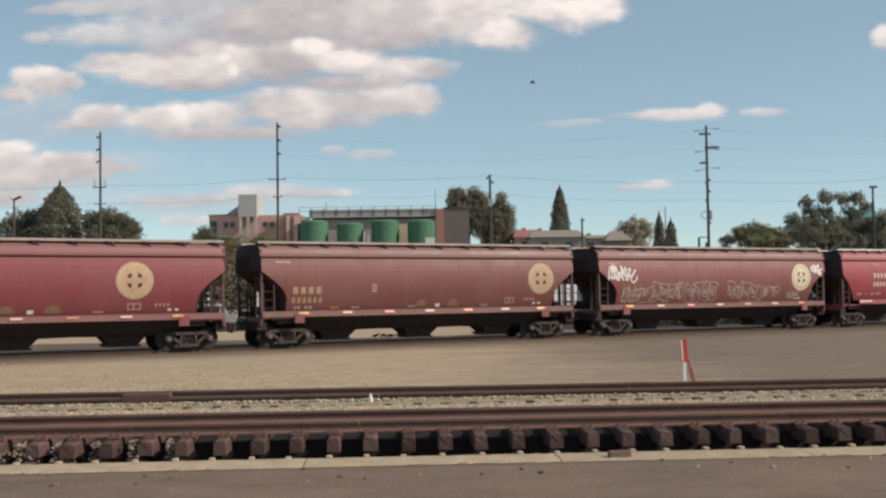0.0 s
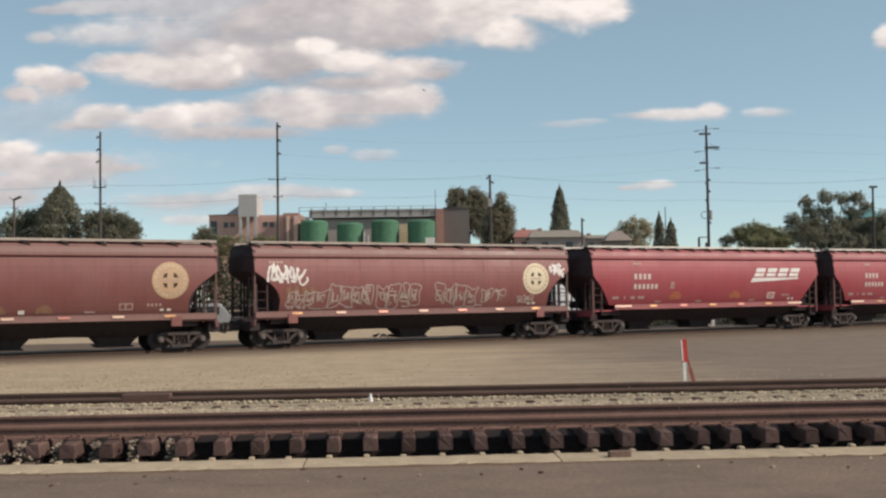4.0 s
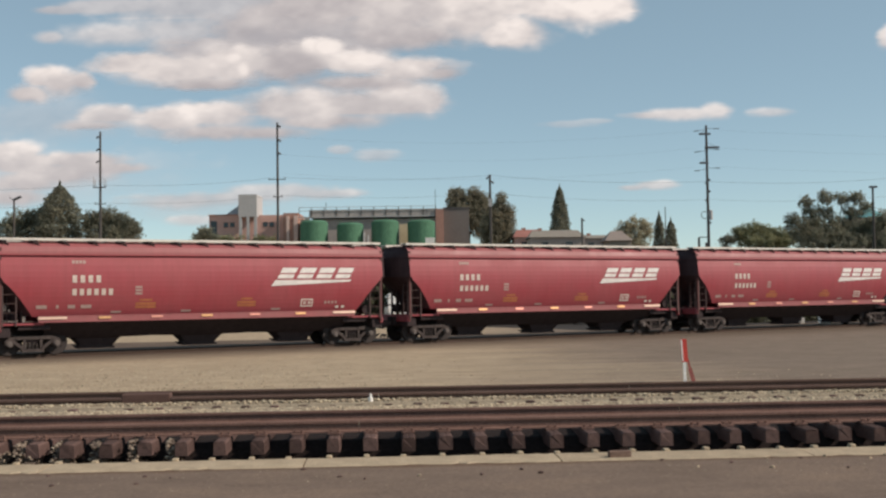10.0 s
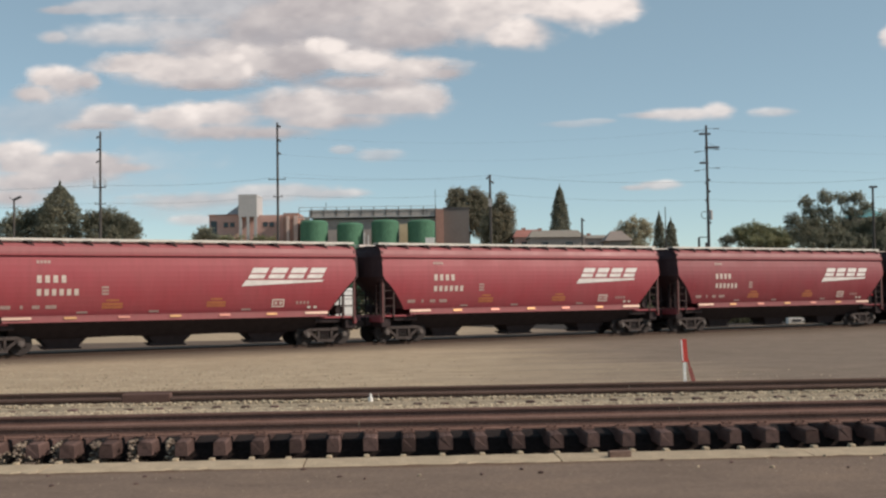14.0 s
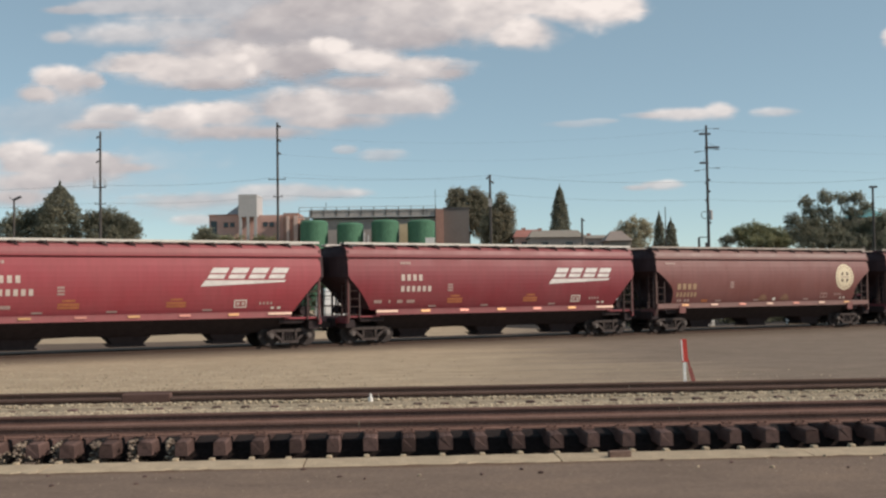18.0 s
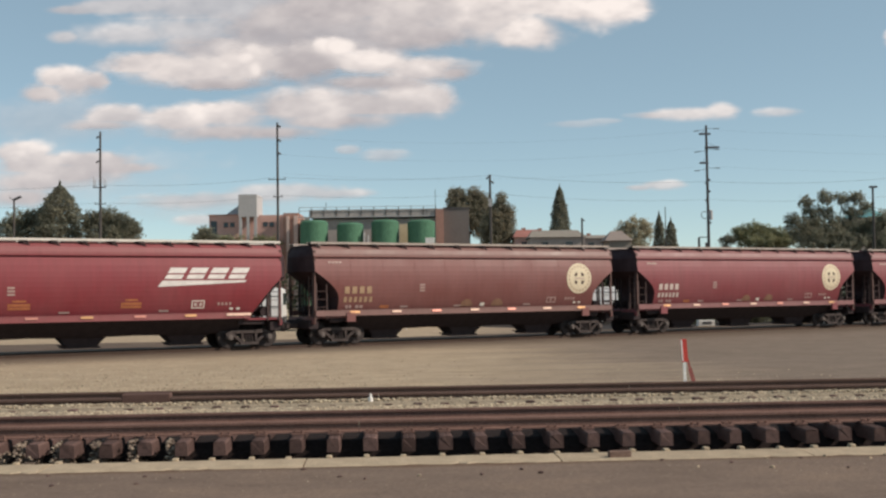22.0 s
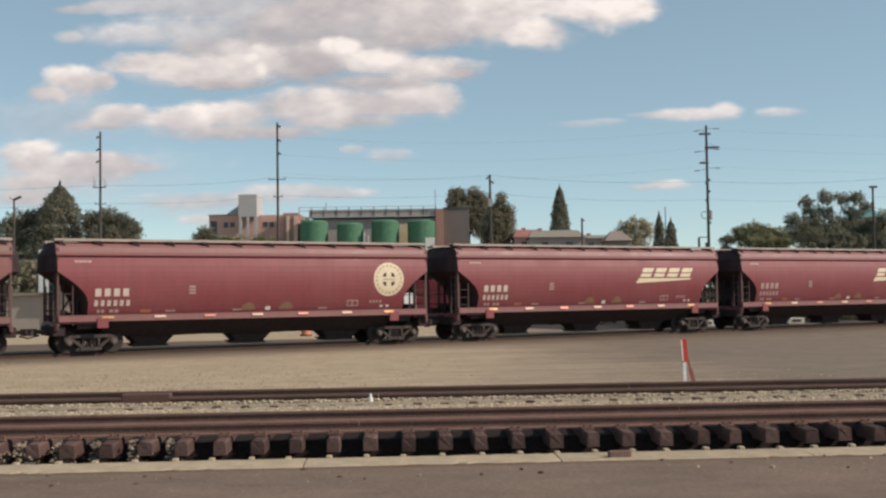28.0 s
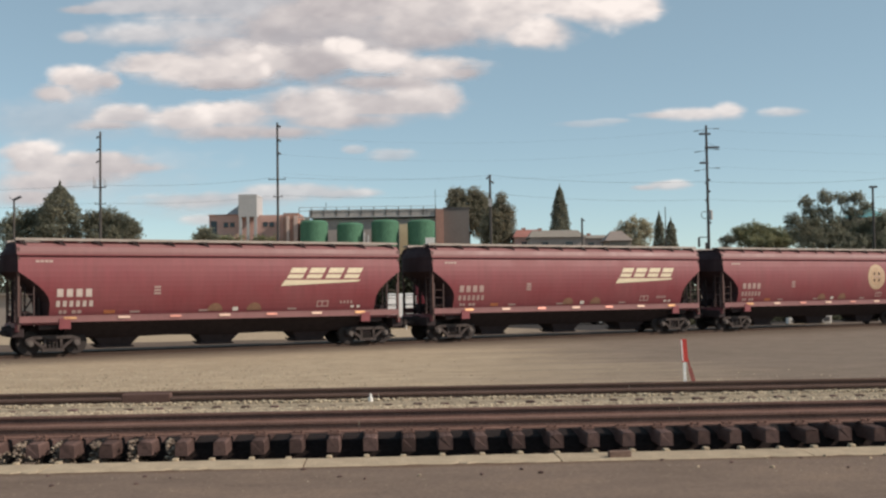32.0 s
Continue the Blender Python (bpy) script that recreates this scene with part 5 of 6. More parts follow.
# tank farm: four green tanks before a long shed with a railed roof
shed = thing("industrial_shed", "long grey industrial shed with a railed roof deck", "building", pose(0, 222, GROUND_FAR))
wall_block("wall", -28.69, -1.02, 0, 14, 0, 18.05, M["shed_brown"], shed)
wall_block("roof_deck", -26.87, -1.02, -0.6, 14, 18.51, 19.99, M["deck_grey"], shed)
wall_block("roof_edge", -28.92, -1.37, -0.8, -0.6, 18.39, 18.62, M["panel_white"], shed)
for k in range(12):
    wall_block("railing_post", -28.92 + k * 2.5, -28.92 + k * 2.5 + 0.12, -0.7, -0.58, 18.62, 20.56, M["pole"], shed)
for k in range(2):
    wall_block("railing_bar", -28.92, -1.37, -0.75, -0.68, 20.56 - k * 0.7 - 0.1, 20.56 - k * 0.7, M["panel_white"], shed)
wall_block("end_wall", -1.37, 0.23, -0.9, 8, 0, 19.89, M["brick_dark"], shed)
wall_block("mast", -1.47, -1.47 + 0.09, -1.1, -1.0, 0, 23.79, M["steel_grey"], shed)
wall_block("vent_pipe", -23.79, -23.79 + 0.12, 2, 2.12, 19.99, 21.70, M["steel_grey"], shed)
block = thing("grey_shed", "plain grey metal shed beside the tank farm", "building", pose(0, 223, GROUND_FAR))
wall_block("wall", 0.23, 5.37, 0, 12, 0, 20.04, M["shed_grey"], block)
wall_block("roof_cap", 0.11, 5.49, -0.15, 12.1, 20.04, 20.27, M["steel_grey"], block)
wall_block("buff_wall", -8.37, -6.52, -9, -6, 0, 16.37, M["buff"], shed)


wall_block("roof_unit", -27.9, -26.95, -0.4, 1.4, 18.05, 18.62, M["white_paint"], shed, "white unit on the roof")
for k in range(2):
    part("riser_pipe", lambda bm: rod(bm, (-14.75 + 0.75 * k, -16.0, 0), (-14.75 + 0.75 * k, -16.0, 14.4 - 0.5 * k), 0.16, n=10), M["panel_white"], shed, "pale riser pipe")
wall_block("service_cabinet", -3.2, -1.5, -19.5, -18.0, 0, 13.1, M["white_paint"], shed, "tall white service cabinet")


def tank(x, top, r):
    t = thing("storage_tank", "round green steel storage tank with a domed lid", "tank", pose(x, 208, GROUND_FAR), group="green tanks")
    part("shell", lambda bm: rod(bm, (0, 0, 0), (0, 0, top - 0.45), r, n=36), M["tank_green"], t, smooth=False)
    part("lid", lambda bm: (rod(bm, (0, 0, top - 0.45), (0, 0, top - 0.1), r, r * 0.75, n=36), rod(bm, (0, 0, top - 0.1), (0, 0, top), r * 0.75, 0.1, n=36)), M["tank_green"], t)
    for k in range(3):
        part("band", lambda bm: rod(bm, (0, 0, top * 0.3 * k + 1.2), (0, 0, top * 0.3 * k + 1.3), r + 0.04, n=36), M["tank_green"], t)
    part("hand_rail", lambda bm: [rod(bm, (r * 0.9 * math.cos(a), r * 0.9 * math.sin(a), top - 0.4), (r * 0.9 * math.cos(a), r * 0.9 * math.sin(a), top + 0.5), 0.03, n=5) for a in (0.5, 1.5, 2.6, 3.7, 4.8)], M["tank_green"], t)
    return t


tank(-24.32, 16.98, 2.6)
tank(-17.49, 16.46, 2.5)
tank(-10.88, 16.90, 2.6)
tank(-4.05, 16.80, 2.6)


# low houses
def house(label, x0, x1, y, wall_top, ridge, wall, roof, depth=9):
    h = thing("house", label, "house", pose(0, y, GROUND_FAR))
    wall_block("wall", x0, x1, 0, depth, 0, wall_top, wall, h)
    part("roof", lambda bm: [bm.faces.new([bm.verts.new(p) for p in q]) for q in (
        ((x0 - 0.4, -0.5, wall_top), (x1 + 0.4, -0.5, wall_top), (x1 - 0.6, depth / 2, ridge), (x0 + 0.6, depth / 2, ridge)),
        ((x0 - 0.4, depth + 0.5, wall_top), (x0 + 0.6, depth / 2, ridge), (x1 - 0.6, depth / 2, ridge), (x1 + 0.4, depth + 0.5, wall_top)),
        ((x0 - 0.4, -0.5, wall_top), (x0 + 0.6, depth / 2, ridge), (x0 - 0.4, depth + 0.5, wall_top)),
        ((x1 + 0.4, -0.5, wall_top), (x1 + 0.4, depth + 0.5, wall_top), (x1 - 0.6, depth / 2, ridge)))], roof, h)
    for k in range(2):
        w = part("window", lambda bm: box(bm, 0, 1.1, -0.05, 0.1, 0, 1.1), M["glass"], h, at=(x0 + (x1 - x0) * (0.2 + 0.45 * k), 0, wall_top - 1.9))
        part("frame", lambda bm: box(bm, -0.1, 1.2, -0.09, -0.04, -0.12, 0), M["white_paint"], w)
    part("chimney", lambda bm: box(bm, x0 + 1.5, x0 + 2.2, depth / 2 - 0.3, depth / 2 + 0.4, wall_top, ridge + 0.35), M["brick_dark"], h)
    return h


house("low house with a faded red roof", 12.80, 18.40, 195, 12.52, 14.12, M["brick_red"], M["roof_red"])
house("low house with a grey shingle roof", 14.40, 23.17, 180, 11.67, 13.06, M["shed_brown"], M["roof_tile"])
house("low house with a grey shingle roof", 25.23, 30.87, 200, 12.41, 13.23, M["shed_brown"], M["roof_tile"])

hip = thing("house", "small house with a dark hipped roof", "house", pose(0, 176, GROUND_FAR))
wall_block("wall", 26.54, 30.15, 0, 6, 0, 10.87, M["roof_tile"], hip)
part("roof", lambda bm: [bm.faces.new([bm.verts.new(p) for p in q]) for q in (
    ((25.81, -0.5, 10.78), (30.33, -0.5, 10.78), (29.06, 3, 12.50), (27.35, 3, 12.50)),
    ((30.33, 6.5, 10.78), (25.81, 6.5, 10.78), (27.35, 3, 12.50), (29.06, 3, 12.50)),
    ((25.81, 6.5, 10.78), (25.81, -0.5, 10.78), (27.35, 3, 12.50)),
    ((30.33, -0.5, 10.78), (30.33, 6.5, 10.78), (29.06, 3, 12.50)))], M["hip_roof"], hip)
canopy = thing("green_roofed_hall", "hall with a pointed teal metal roof behind trees", "building", pose(75.0, 195, GROUND_FAR))
part("wall", lambda bm: box(bm, -3.0, 3.0, -3.0, 3.0, 0, 15.0), M["panel_grey"], canopy)
part("roof", lambda bm: rod(bm, (0, 0, 15.0), (0, 0, 17.0), 4.4, 0.25, n=8), M["teal_roof"], canopy, "pointed teal metal roof")

# ---- poles and wires ----
PZ = 105.0


def pole(label, x, top, r=0.145, y=PZ, name="utility_pole"):
    p = thing(name, label, "utility pole", pose(x, y, GROUND_FAR), group="poles behind the yard")
    part("shaft", lambda bm: rod(bm, (0, 0, 0), (0, 0, top), r, r * 0.65, n=10), M["pole"], p)
    return p


def arm(p, z, x0, x1, t=0.09):
    a = part("crossarm", lambda bm: box(bm, x0, x1, -0.24, -0.14, z - t, z), M["pole"], p)
    for x in (x0 + 0.08, (x0 + x1) / 2, x1 - 0.08):
        part("insulator", lambda bm: (rod(bm, (x, -0.19, z), (x, -0.19, z + 0.08), 0.03, n=8), rod(bm, (x, -0.19, z + 0.08), (x, -0.19, z + 0.14), 0.05, 0.02, n=8)), M["wire"], a)


def post_insulator(p, z, side):
    """A stubby insulator on a short stand-off, drooping a little."""
    part("insulator", lambda bm: (rod(bm, (0, -0.1, z + 0.06), (side * 0.24, -0.1, z), 0.05, 0.08, n=8), rod(bm, (side * 0.2, -0.1, z + 0.02), (side * 0.34, -0.1, z - 0.16), 0.10, 0.07, n=8)), M["steel_grey"], p)


def strain_string(p, z, x1, drop):
    """A pale string of dead-end insulator discs reaching out along a wire."""
    def f(bm):
        rod(bm, (0, -0.12, z), (x1, -0.12, z - drop), 0.02, n=6)
        for k in range(5):
            q = 0.55 + 0.09 * k
            rod(bm, (x1 * q, -0.12, z - drop * q), (x1 * (q + 0.04), -0.12, z - drop * (q + 0.04)), 0.055, n=8)
    part("insulator_string", f, M["wire"], p, "pale grey insulator string")


def bracket_hoop(p, x, z0, z1):
    """A thin pale upright bracket."""
    part("bracket", lambda bm: (box(bm, x - 0.10, x - 0.06, -0.2, -0.16, z0, z1), box(bm, x + 0.06, x + 0.10, -0.2, -0.16, z0, z1 - 0.2), box(bm, x - 0.10, x + 0.10, -0.2, -0.16, z0, z0 + 0.05)), M["panel_grey"], p, "thin pale bracket")


pa = pole("tall wooden utility pole with side insulators and two crossarms", -32.68, 18.47)
for z in (17.95, 16.75, 15.60):
    post_insulator(pa, z, -1)
arm(pa, 13.14, -0.62, 0.6)
arm(pa, 11.53, -0.5, 0.6, 0.06)
bracket_hoop(pa, -0.5, 13.2, 14.1)
bracket_hoop(pa, 0.5, 13.2, 14.0)
pb = pole("tall wooden utility pole with side insulators and two crossarms", -15.72, 19.10)
for z in (18.75, 17.40, 16.15):
    post_insulator(pb, z, 1)
arm(pb, 13.66, -0.85, 0.8, 0.07)
arm(pb, 11.99, -0.4, 0.5, 0.07)
pc = pole("tall wooden utility pole with switches, insulator strings and a transformer", 25.36, 18.26, 0.165)
for z in (17.85, 15.85, 14.05):
    strain_string(pc, z, -1.25, 0.18)
    strain_string(pc, z + 0.1, 1.25, 0.02)
for z, x0, x1 in ((17.40, -0.75, 0.35), (16.10, -0.25, 1.15), (14.62, -0.75, 0.1)):
    switch = part("switch_arm", lambda bm: (box(bm, x0, x1, -0.34, -0.14, z - 0.08, z + 0.10), bevelled(bm, 0.03)), M["steel_grey"], pc)
    far = x0 if abs(x0) > abs(x1) else x1
    part("brace", lambda bm: bar(bm, (0, -0.2, z + 0.45), (far * 0.8, -0.2, z + 0.05), 0.03, 0.03), M["steel_grey"], switch)
for z, side in ((13.0, 1), (12.66, -1), (11.9, 1), (11.05, -1), (8.9, 1)):
    part("clamp", lambda bm: box(bm, min(0.05 * side, 0.24 * side), max(0.05 * side, 0.24 * side), -0.22, -0.05, z - 0.08, z + 0.1), M["steel_grey"], pc)
tz = 9.64
part("transformer", lambda bm: (rod(bm, (0.15, -0.35, tz - 0.45), (0.15, -0.35, tz + 0.4), 0.2, n=12), rod(bm, (0.15, -0.35, tz + 0.4), (0.15, -0.35, tz + 0.5), 0.16, 0.05, n=12)), M["panel_white"], pc, "pale transformer can")


def loop_build(bm):
    angles = [0.9 + 0.5 * i for i in range(10)]
    rings = [[bm.verts.new((-0.40 + (0.30 + k * 0.03) * math.cos(a), -0.2 + d, tz + (0.35 + k * 0.03) * math.sin(a))) for k, d in ((-1, 0), (0, 0.03), (1, 0), (0, -0.03))] for a in angles]
    for p, q in zip(rings, rings[1:]):
        for i in range(4):
            bm.faces.new((p[i], p[(i + 1) % 4], q[(i + 1) % 4], q[i]))


part("loop", loop_build, M["steel_grey"], pc)
part("low_bracket", lambda bm: (box(bm, -0.95, 0, -0.1, -0.04, 7.50, 7.58), box(bm, -1.05, -0.85, -0.12, 0, 6.60, 7.50), box(bm, -0.35, -0.15, -0.1, 0, 6.3, 7.0)), M["pole"], pc)
pd = pole("wooden utility pole with insulators at its top", 4.58, 13.81, 0.16)
post_insulator(pd, 13.54, -1)
post_insulator(pd, 13.11, 1)
part("meter_box", lambda bm: box(bm, -0.18, 0.14, -0.35, -0.15, 10.74, 11.49), M["panel_white"], pd, "pale box")
pe = pole("wooden pole with a lamp at its top", 43.88, 12.83, 0.15, 112, "street_lamp")
part("lamp_head", lambda bm: box(bm, -0.34, 0.40, -0.25, 0.1, 12.68, 12.88), M["steel_grey"], pe)
pf = pole("dark steel yard lamp with a side head", -46.77, 13.54, 0.15, 120, "street_lamp")
part("lamp_head", lambda bm: (bar(bm, (0.0, 0, 13.45), (0.75, 0, 13.78), 0.22, 0.3), bar(bm, (0, 0, 13.3), (-0.55, 0, 13.8), 0.06, 0.06)), M["steel_grey"], pf)
pg = pole("short dark wooden pole among the houses", 19.00, 12.67, 0.2, 150)
post_insulator(pg, 12.36, 1)
pole("thin grey pole between two cypresses", 33.42, 15.23, 0.1, 165)

WIRE_ENDS = {"a": (-32.68, 13.14), "b": (-15.72, 13.66), "d": (4.58, 13.54), "c": (25.36, 12.66), "e": (43.88, 12.83)}


def tube(bm, pts, r, n=5):
    """A round bar along a line of points, joined ring to ring."""
    rings = [[bm.verts.new(p + Vector((0, math.cos(6.2832 * i / n), math.sin(6.2832 * i / n))) * r) for i in range(n)] for p in pts]
    for a, c in zip(rings, rings[1:]):
        for i in range(n):
            bm.faces.new((a[i], a[(i + 1) % n], c[(i + 1) % n], c[i]))


def wire(x0, z0, x1, z1, y0=PZ - 0.2, y1=PZ - 0.2, sag=0.5, r=0.022):
    pts = [Vector((x0 + (x1 - x0) * k / 10, y0 + (y1 - y0) * k / 10, z0 + (z1 - z0) * k / 10 - sag * (1 - (k / 5 - 1) ** 2))) for k in range(11)]
    tagged(part("overhead_wire", lambda bm: tube(bm, pts, r), M["wire"]), "thin dark overhead wire slung between poles", "wire", "overhead wires")


for dz, r in ((0.1, 0.011), (-1.62, 0.009)):
    for p, q in ("ab", "bd", "dc", "ce"):
        (x0, z0), (x1, z1) = WIRE_ENDS[p], WIRE_ENDS[q]
        wire(x0, z0 + dz, x1, z1 + dz, PZ - 0.2, PZ - 0.2, 0.35, r)
    wire(-75, WIRE_ENDS["a"][1] + dz, WIRE_ENDS["a"][0], WIRE_ENDS["a"][1] + dz, PZ - 0.2, PZ - 0.2, 0.5, r)
for zt in (17.66, 15.94, 14.16):
    wire(25.36 + 1.2, zt, 75, zt - 0.6, sag=0.7, r=0.004)
    wire(25.36 - 1.2, zt, -15.72, zt, sag=0.9, r=0.004)

# ---- behind the train ----
hr = random.Random(77)


def hedge_row(spans, mat, label):
    """spans: (how many clumps, from x, to x) along the yard's far side."""
    places, sizes = [], []
    for n, x0, x1 in spans:
        for _ in range(n):
            hx, hz, cr = hr.uniform(x0, x1), hr.uniform(0.5, 5.3), hr.uniform(0.5, 1.1)
            for _ in range(80):
                places.append((hx + hr.gauss(0, cr), hr.gauss(0, 0.7), max(0.2, min(5.9, hz + hr.gauss(0, cr)))))
                sizes.append(hr.uniform(0.14, 0.32))
    verts, faces = leaf_cloud(places, sizes, hr)
    me = bpy.data.meshes.new("hedge")
    me.from_pydata(verts, [], faces)
    me.materials.append(mat)
    tagged(new("hedge", me), label, "hedge", kind="stuff").matrix_basis = pose(0, 99, GROUND_FAR)


hedge_row([(250, -33, 54), (380, -6, 22)], M["hedge"], "dark green overgrown hedge along the yard's far side")
hedge_row([(270, -64, -33)], M["leaf_drooping"], "brownish olive hedge along the yard's far side")

# a low dark hedge added to darken the view beneath the cars
lp, ls = [], []
for k in range(420):
    hs0 = hr.uniform(22.5, 95.0)
    x, y, h = on_track(hs0)
    o = 12.0 + hr.gauss(0, 0.25)
    top = 1.35 + 0.25 * math.sin(hs0 * 0.9) + 0.15 * math.sin(hs0 * 2.3)
    for _ in range(60):
        lp.append((x - math.sin(h) * o + hr.gauss(0, 0.35), y + math.cos(h) * o + hr.gauss(0, 0.35), hr.uniform(0.05, top)))
        ls.append(hr.uniform(0.08, 0.17))
lv, lf = leaf_cloud(lp, ls, hr)
lme = bpy.data.meshes.new("low_hedge")
lme.from_pydata(lv, [], lf)
lme.materials.append(M["hedge"])
low_hedge = tagged(new("low_hedge", lme), "low dark green hedge added beyond the grain cars", "hedge", kind="stuff")
low_hedge.matrix_basis = pose(0, 0, GROUND_FAR)

sp, ss = [], []
for k in range(90):
    hx, hz = hr.uniform(-50.88, -33.49), 14.88 + hr.uniform(-3.5, 0.1)
    for _ in range(50):
        sp.append((hx + hr.gauss(0, 0.6), hr.gauss(0, 0.5), max(0.2, hz + hr.gauss(0, 0.35))))
        ss.append(hr.uniform(0.15, 0.3))
sv, sf = leaf_cloud(sp, ss, hr)
sme = bpy.data.meshes.new("shrubs")
sme.from_pydata(sv, [], sf)
sme.materials.append(M["leaf_olive"])
shrubs = tagged(new("shrubs", sme), "row of olive shrubs before the brick building", "shrubs", kind="stuff")
shrubs.matrix_basis = pose(0, 226, GROUND_FAR)

low = thing("low_building", "low grey block building with a green metal roof", "building", pose(0, 82, GROUND_FAR))
wall_block("wall", -28.97, -20.69, 0, 7, 0, 3.13, M["panel_grey"], low)
wall_block("annex_wall", -36.2, -28.97, 0.3, 7, 0, 2.75, M["panel_grey"], low)
part("annex_roof", lambda bm: prism(bm, [(-36.4, 2.75), (-28.97, 2.75), (-28.97, 2.95), (-36.4, 2.95)], -0.0, 7.2), M["roof_tile"], low, "flat grey annex roof")
part("roof", lambda bm: prism(bm, [(-29.18, 3.13), (-20.48, 3.13), (-20.69, 3.76), (-28.97, 3.76)], -0.4, 7.4), M["green_roof"], low, "green metal roof")
for k in range(3):
    part("door", lambda bm: box(bm, 0, 2.2, -0.05, 0.02, 0, 1.9), M["shed_brown"], low, at=(-28.34 + 3.2 * k, 0, 0))


def parked_van(x, y, turn, paint, label):
    v = thing("van", label, "van", pose(x, y, GROUND_FAR, 0, 0, turn))
    def shell(bm):
        prism(bm, [(-2.4, 0.35), (2.35, 0.35), (2.4, 0.95), (1.75, 1.15), (1.1, 1.95), (-2.3, 2.0), (-2.4, 1.2)], -0.92, 0.92)
        bevelled(bm, 0.06)
    part("body", shell, paint, v)
    for s in (-1, 1):
        part("side_window", lambda bm: box(bm, 0.2, 1.05, s * 0.93 - 0.01, s * 0.93 + 0.01, 1.2, 1.75), M["glass"], v)
        part("rear_side_window", lambda bm: box(bm, -1.9, -0.1, s * 0.93 - 0.01, s * 0.93 + 0.01, 1.2, 1.75), M["glass"], v)
    part("windscreen", lambda bm: bar(bm, (1.74, 0, 1.22), (1.2, 0, 1.88), 0.03, 1.6), M["glass"], v)
    part("skirt", lambda bm: prism(bm, [(-2.43, 0.3), (2.43, 0.3), (2.44, 0.64), (-2.44, 0.64)], -0.94, 0.94), M["steel_grey"], v, "dark grey lower body")
    for wx in (-1.5, 1.5):
        for s in (-1, 1):
            w = part("wheel", lambda bm: rod(bm, (wx, s * 0.72, 0.33), (wx, s * 0.95, 0.33), 0.33, n=18), M["tyre"], v)
            part("rim", lambda bm: rod(bm, (wx, s * 0.94, 0.33), (wx, s * 0.965, 0.33), 0.18, n=12), M["car_silver"], w)
    for s in (-1, 1):
        part("headlight", lambda bm: box(bm, 2.36, 2.41, s * 0.7 - 0.15, s * 0.7 + 0.15, 0.7, 0.85), M["white_paint"], v)
    part("bumper", lambda bm: box(bm, 2.35, 2.46, -0.85, 0.85, 0.36, 0.55), M["steel_grey"], v)
    return v


def parked_car(x, y, turn, paint, label):
    v = thing("car", label, "car", pose(x, y, GROUND_FAR, 0, 0, turn))
    def shell(bm):
        prism(bm, [(-2.2, 0.32), (2.2, 0.32), (2.22, 0.7), (1.2, 0.88), (-2.0, 0.92), (-2.22, 0.8)], -0.86, 0.86)
        bevelled(bm, 0.05)
    part("body", shell, paint, v)
    part("cabin", lambda bm: prism(bm, [(-1.75, 0.9), (1.0, 0.87), (0.35, 1.38), (-1.2, 1.4)], -0.72, 0.72), M["glass"], v, "dark glazed cabin")
    part("roof", lambda bm: prism(bm, [(-1.2, 1.39), (0.38, 1.37), (0.3, 1.43), (-1.1, 1.45)], -0.7, 0.7), paint, v)
    for wx in (-1.35, 1.35):
        for s in (-1, 1):
            w = part("wheel", lambda bm: rod(bm, (wx, s * 0.68, 0.31), (wx, s * 0.88, 0.31), 0.31, n=18), M["tyre"], v)
            part("rim", lambda bm: rod(bm, (wx, s * 0.87, 0.31), (wx, s * 0.895, 0.31), 0.18, n=12), M["car_silver"], w)
    for s in (-1, 1):
        part("headlight", lambda bm: box(bm, 2.17, 2.23, s * 0.6 - 0.16, s * 0.6 + 0.16, 0.55, 0.68), M["white_paint"], v)
    return v


for vx, vy, va, tall in ((-12.55, 80, 95, 1.5), (-7.76, 78, 104, 1.45), (-3.28, 82, 96, 1.25), (8.86, 86, 98, 1.5), (12.27, 88, 94, 1.4)):
    van = parked_van(vx, vy, va, M["car_white"], "tall white delivery van parked behind the train")
    van.scale = (1.15, 1.1, tall)
parked_van(-16.88, 78, 8, M["car_silver"], "grey van parked behind the train")
parked_car(12.66, 82, 10, M["car_silver"], "silver car parked behind the train")
def utility_box(x0, x1, y, top):
    b = thing("utility_box", "low white utility box standing behind the train", "utility box", pose((x0 + x1) / 2, y, GROUND_FAR), group="utility boxes behind the train")
    h = (x1 - x0) / 2
    part("cabinet", lambda bm: (box(bm, -h, h, -0.3, 0.3, 0.06, top), bevelled(bm, 0.02)), M["white_paint"], b)
    part("plinth", lambda bm: box(bm, -h - 0.05, h + 0.05, -0.35, 0.35, 0, 0.06), M["concrete"], b)
    part("door", lambda bm: box(bm, -h * 0.5, h * 0.6, -0.32, -0.3, 0.2, top - 0.1), M["steel_grey"], b, "dark grey door panel")


utility_box(16.63, 17.67, 72.4, 0.45)
utility_box(23.46, 24.55, 75.5, 0.45)
utility_box(25.67, 26.41, 75.5, 0.6)
parked_van(37.41, 94, 5, M["truck_red"], "bright red truck parked behind the train")


def barrel(x, y):
    t = thing("traffic_barrel", "orange traffic barrel with pale bands", "barrel", pose(x, y, GROUND_FAR), group="traffic barrels")
    part("drum", lambda bm: (rod(bm, (0, 0, 0.08), (0, 0, 0.95), 0.29, 0.24, n=16)), M["orange"], t)
    part("base", lambda bm: rod(bm, (0, 0, 0), (0, 0, 0.08), 0.36, n=16), M["tyre"], t)
    for z in (0.35, 0.68):
        part("band", lambda bm: rod(bm, (0, 0, z), (0, 0, z + 0.12), 0.285, 0.275, n=16), M["white_paint"], t)


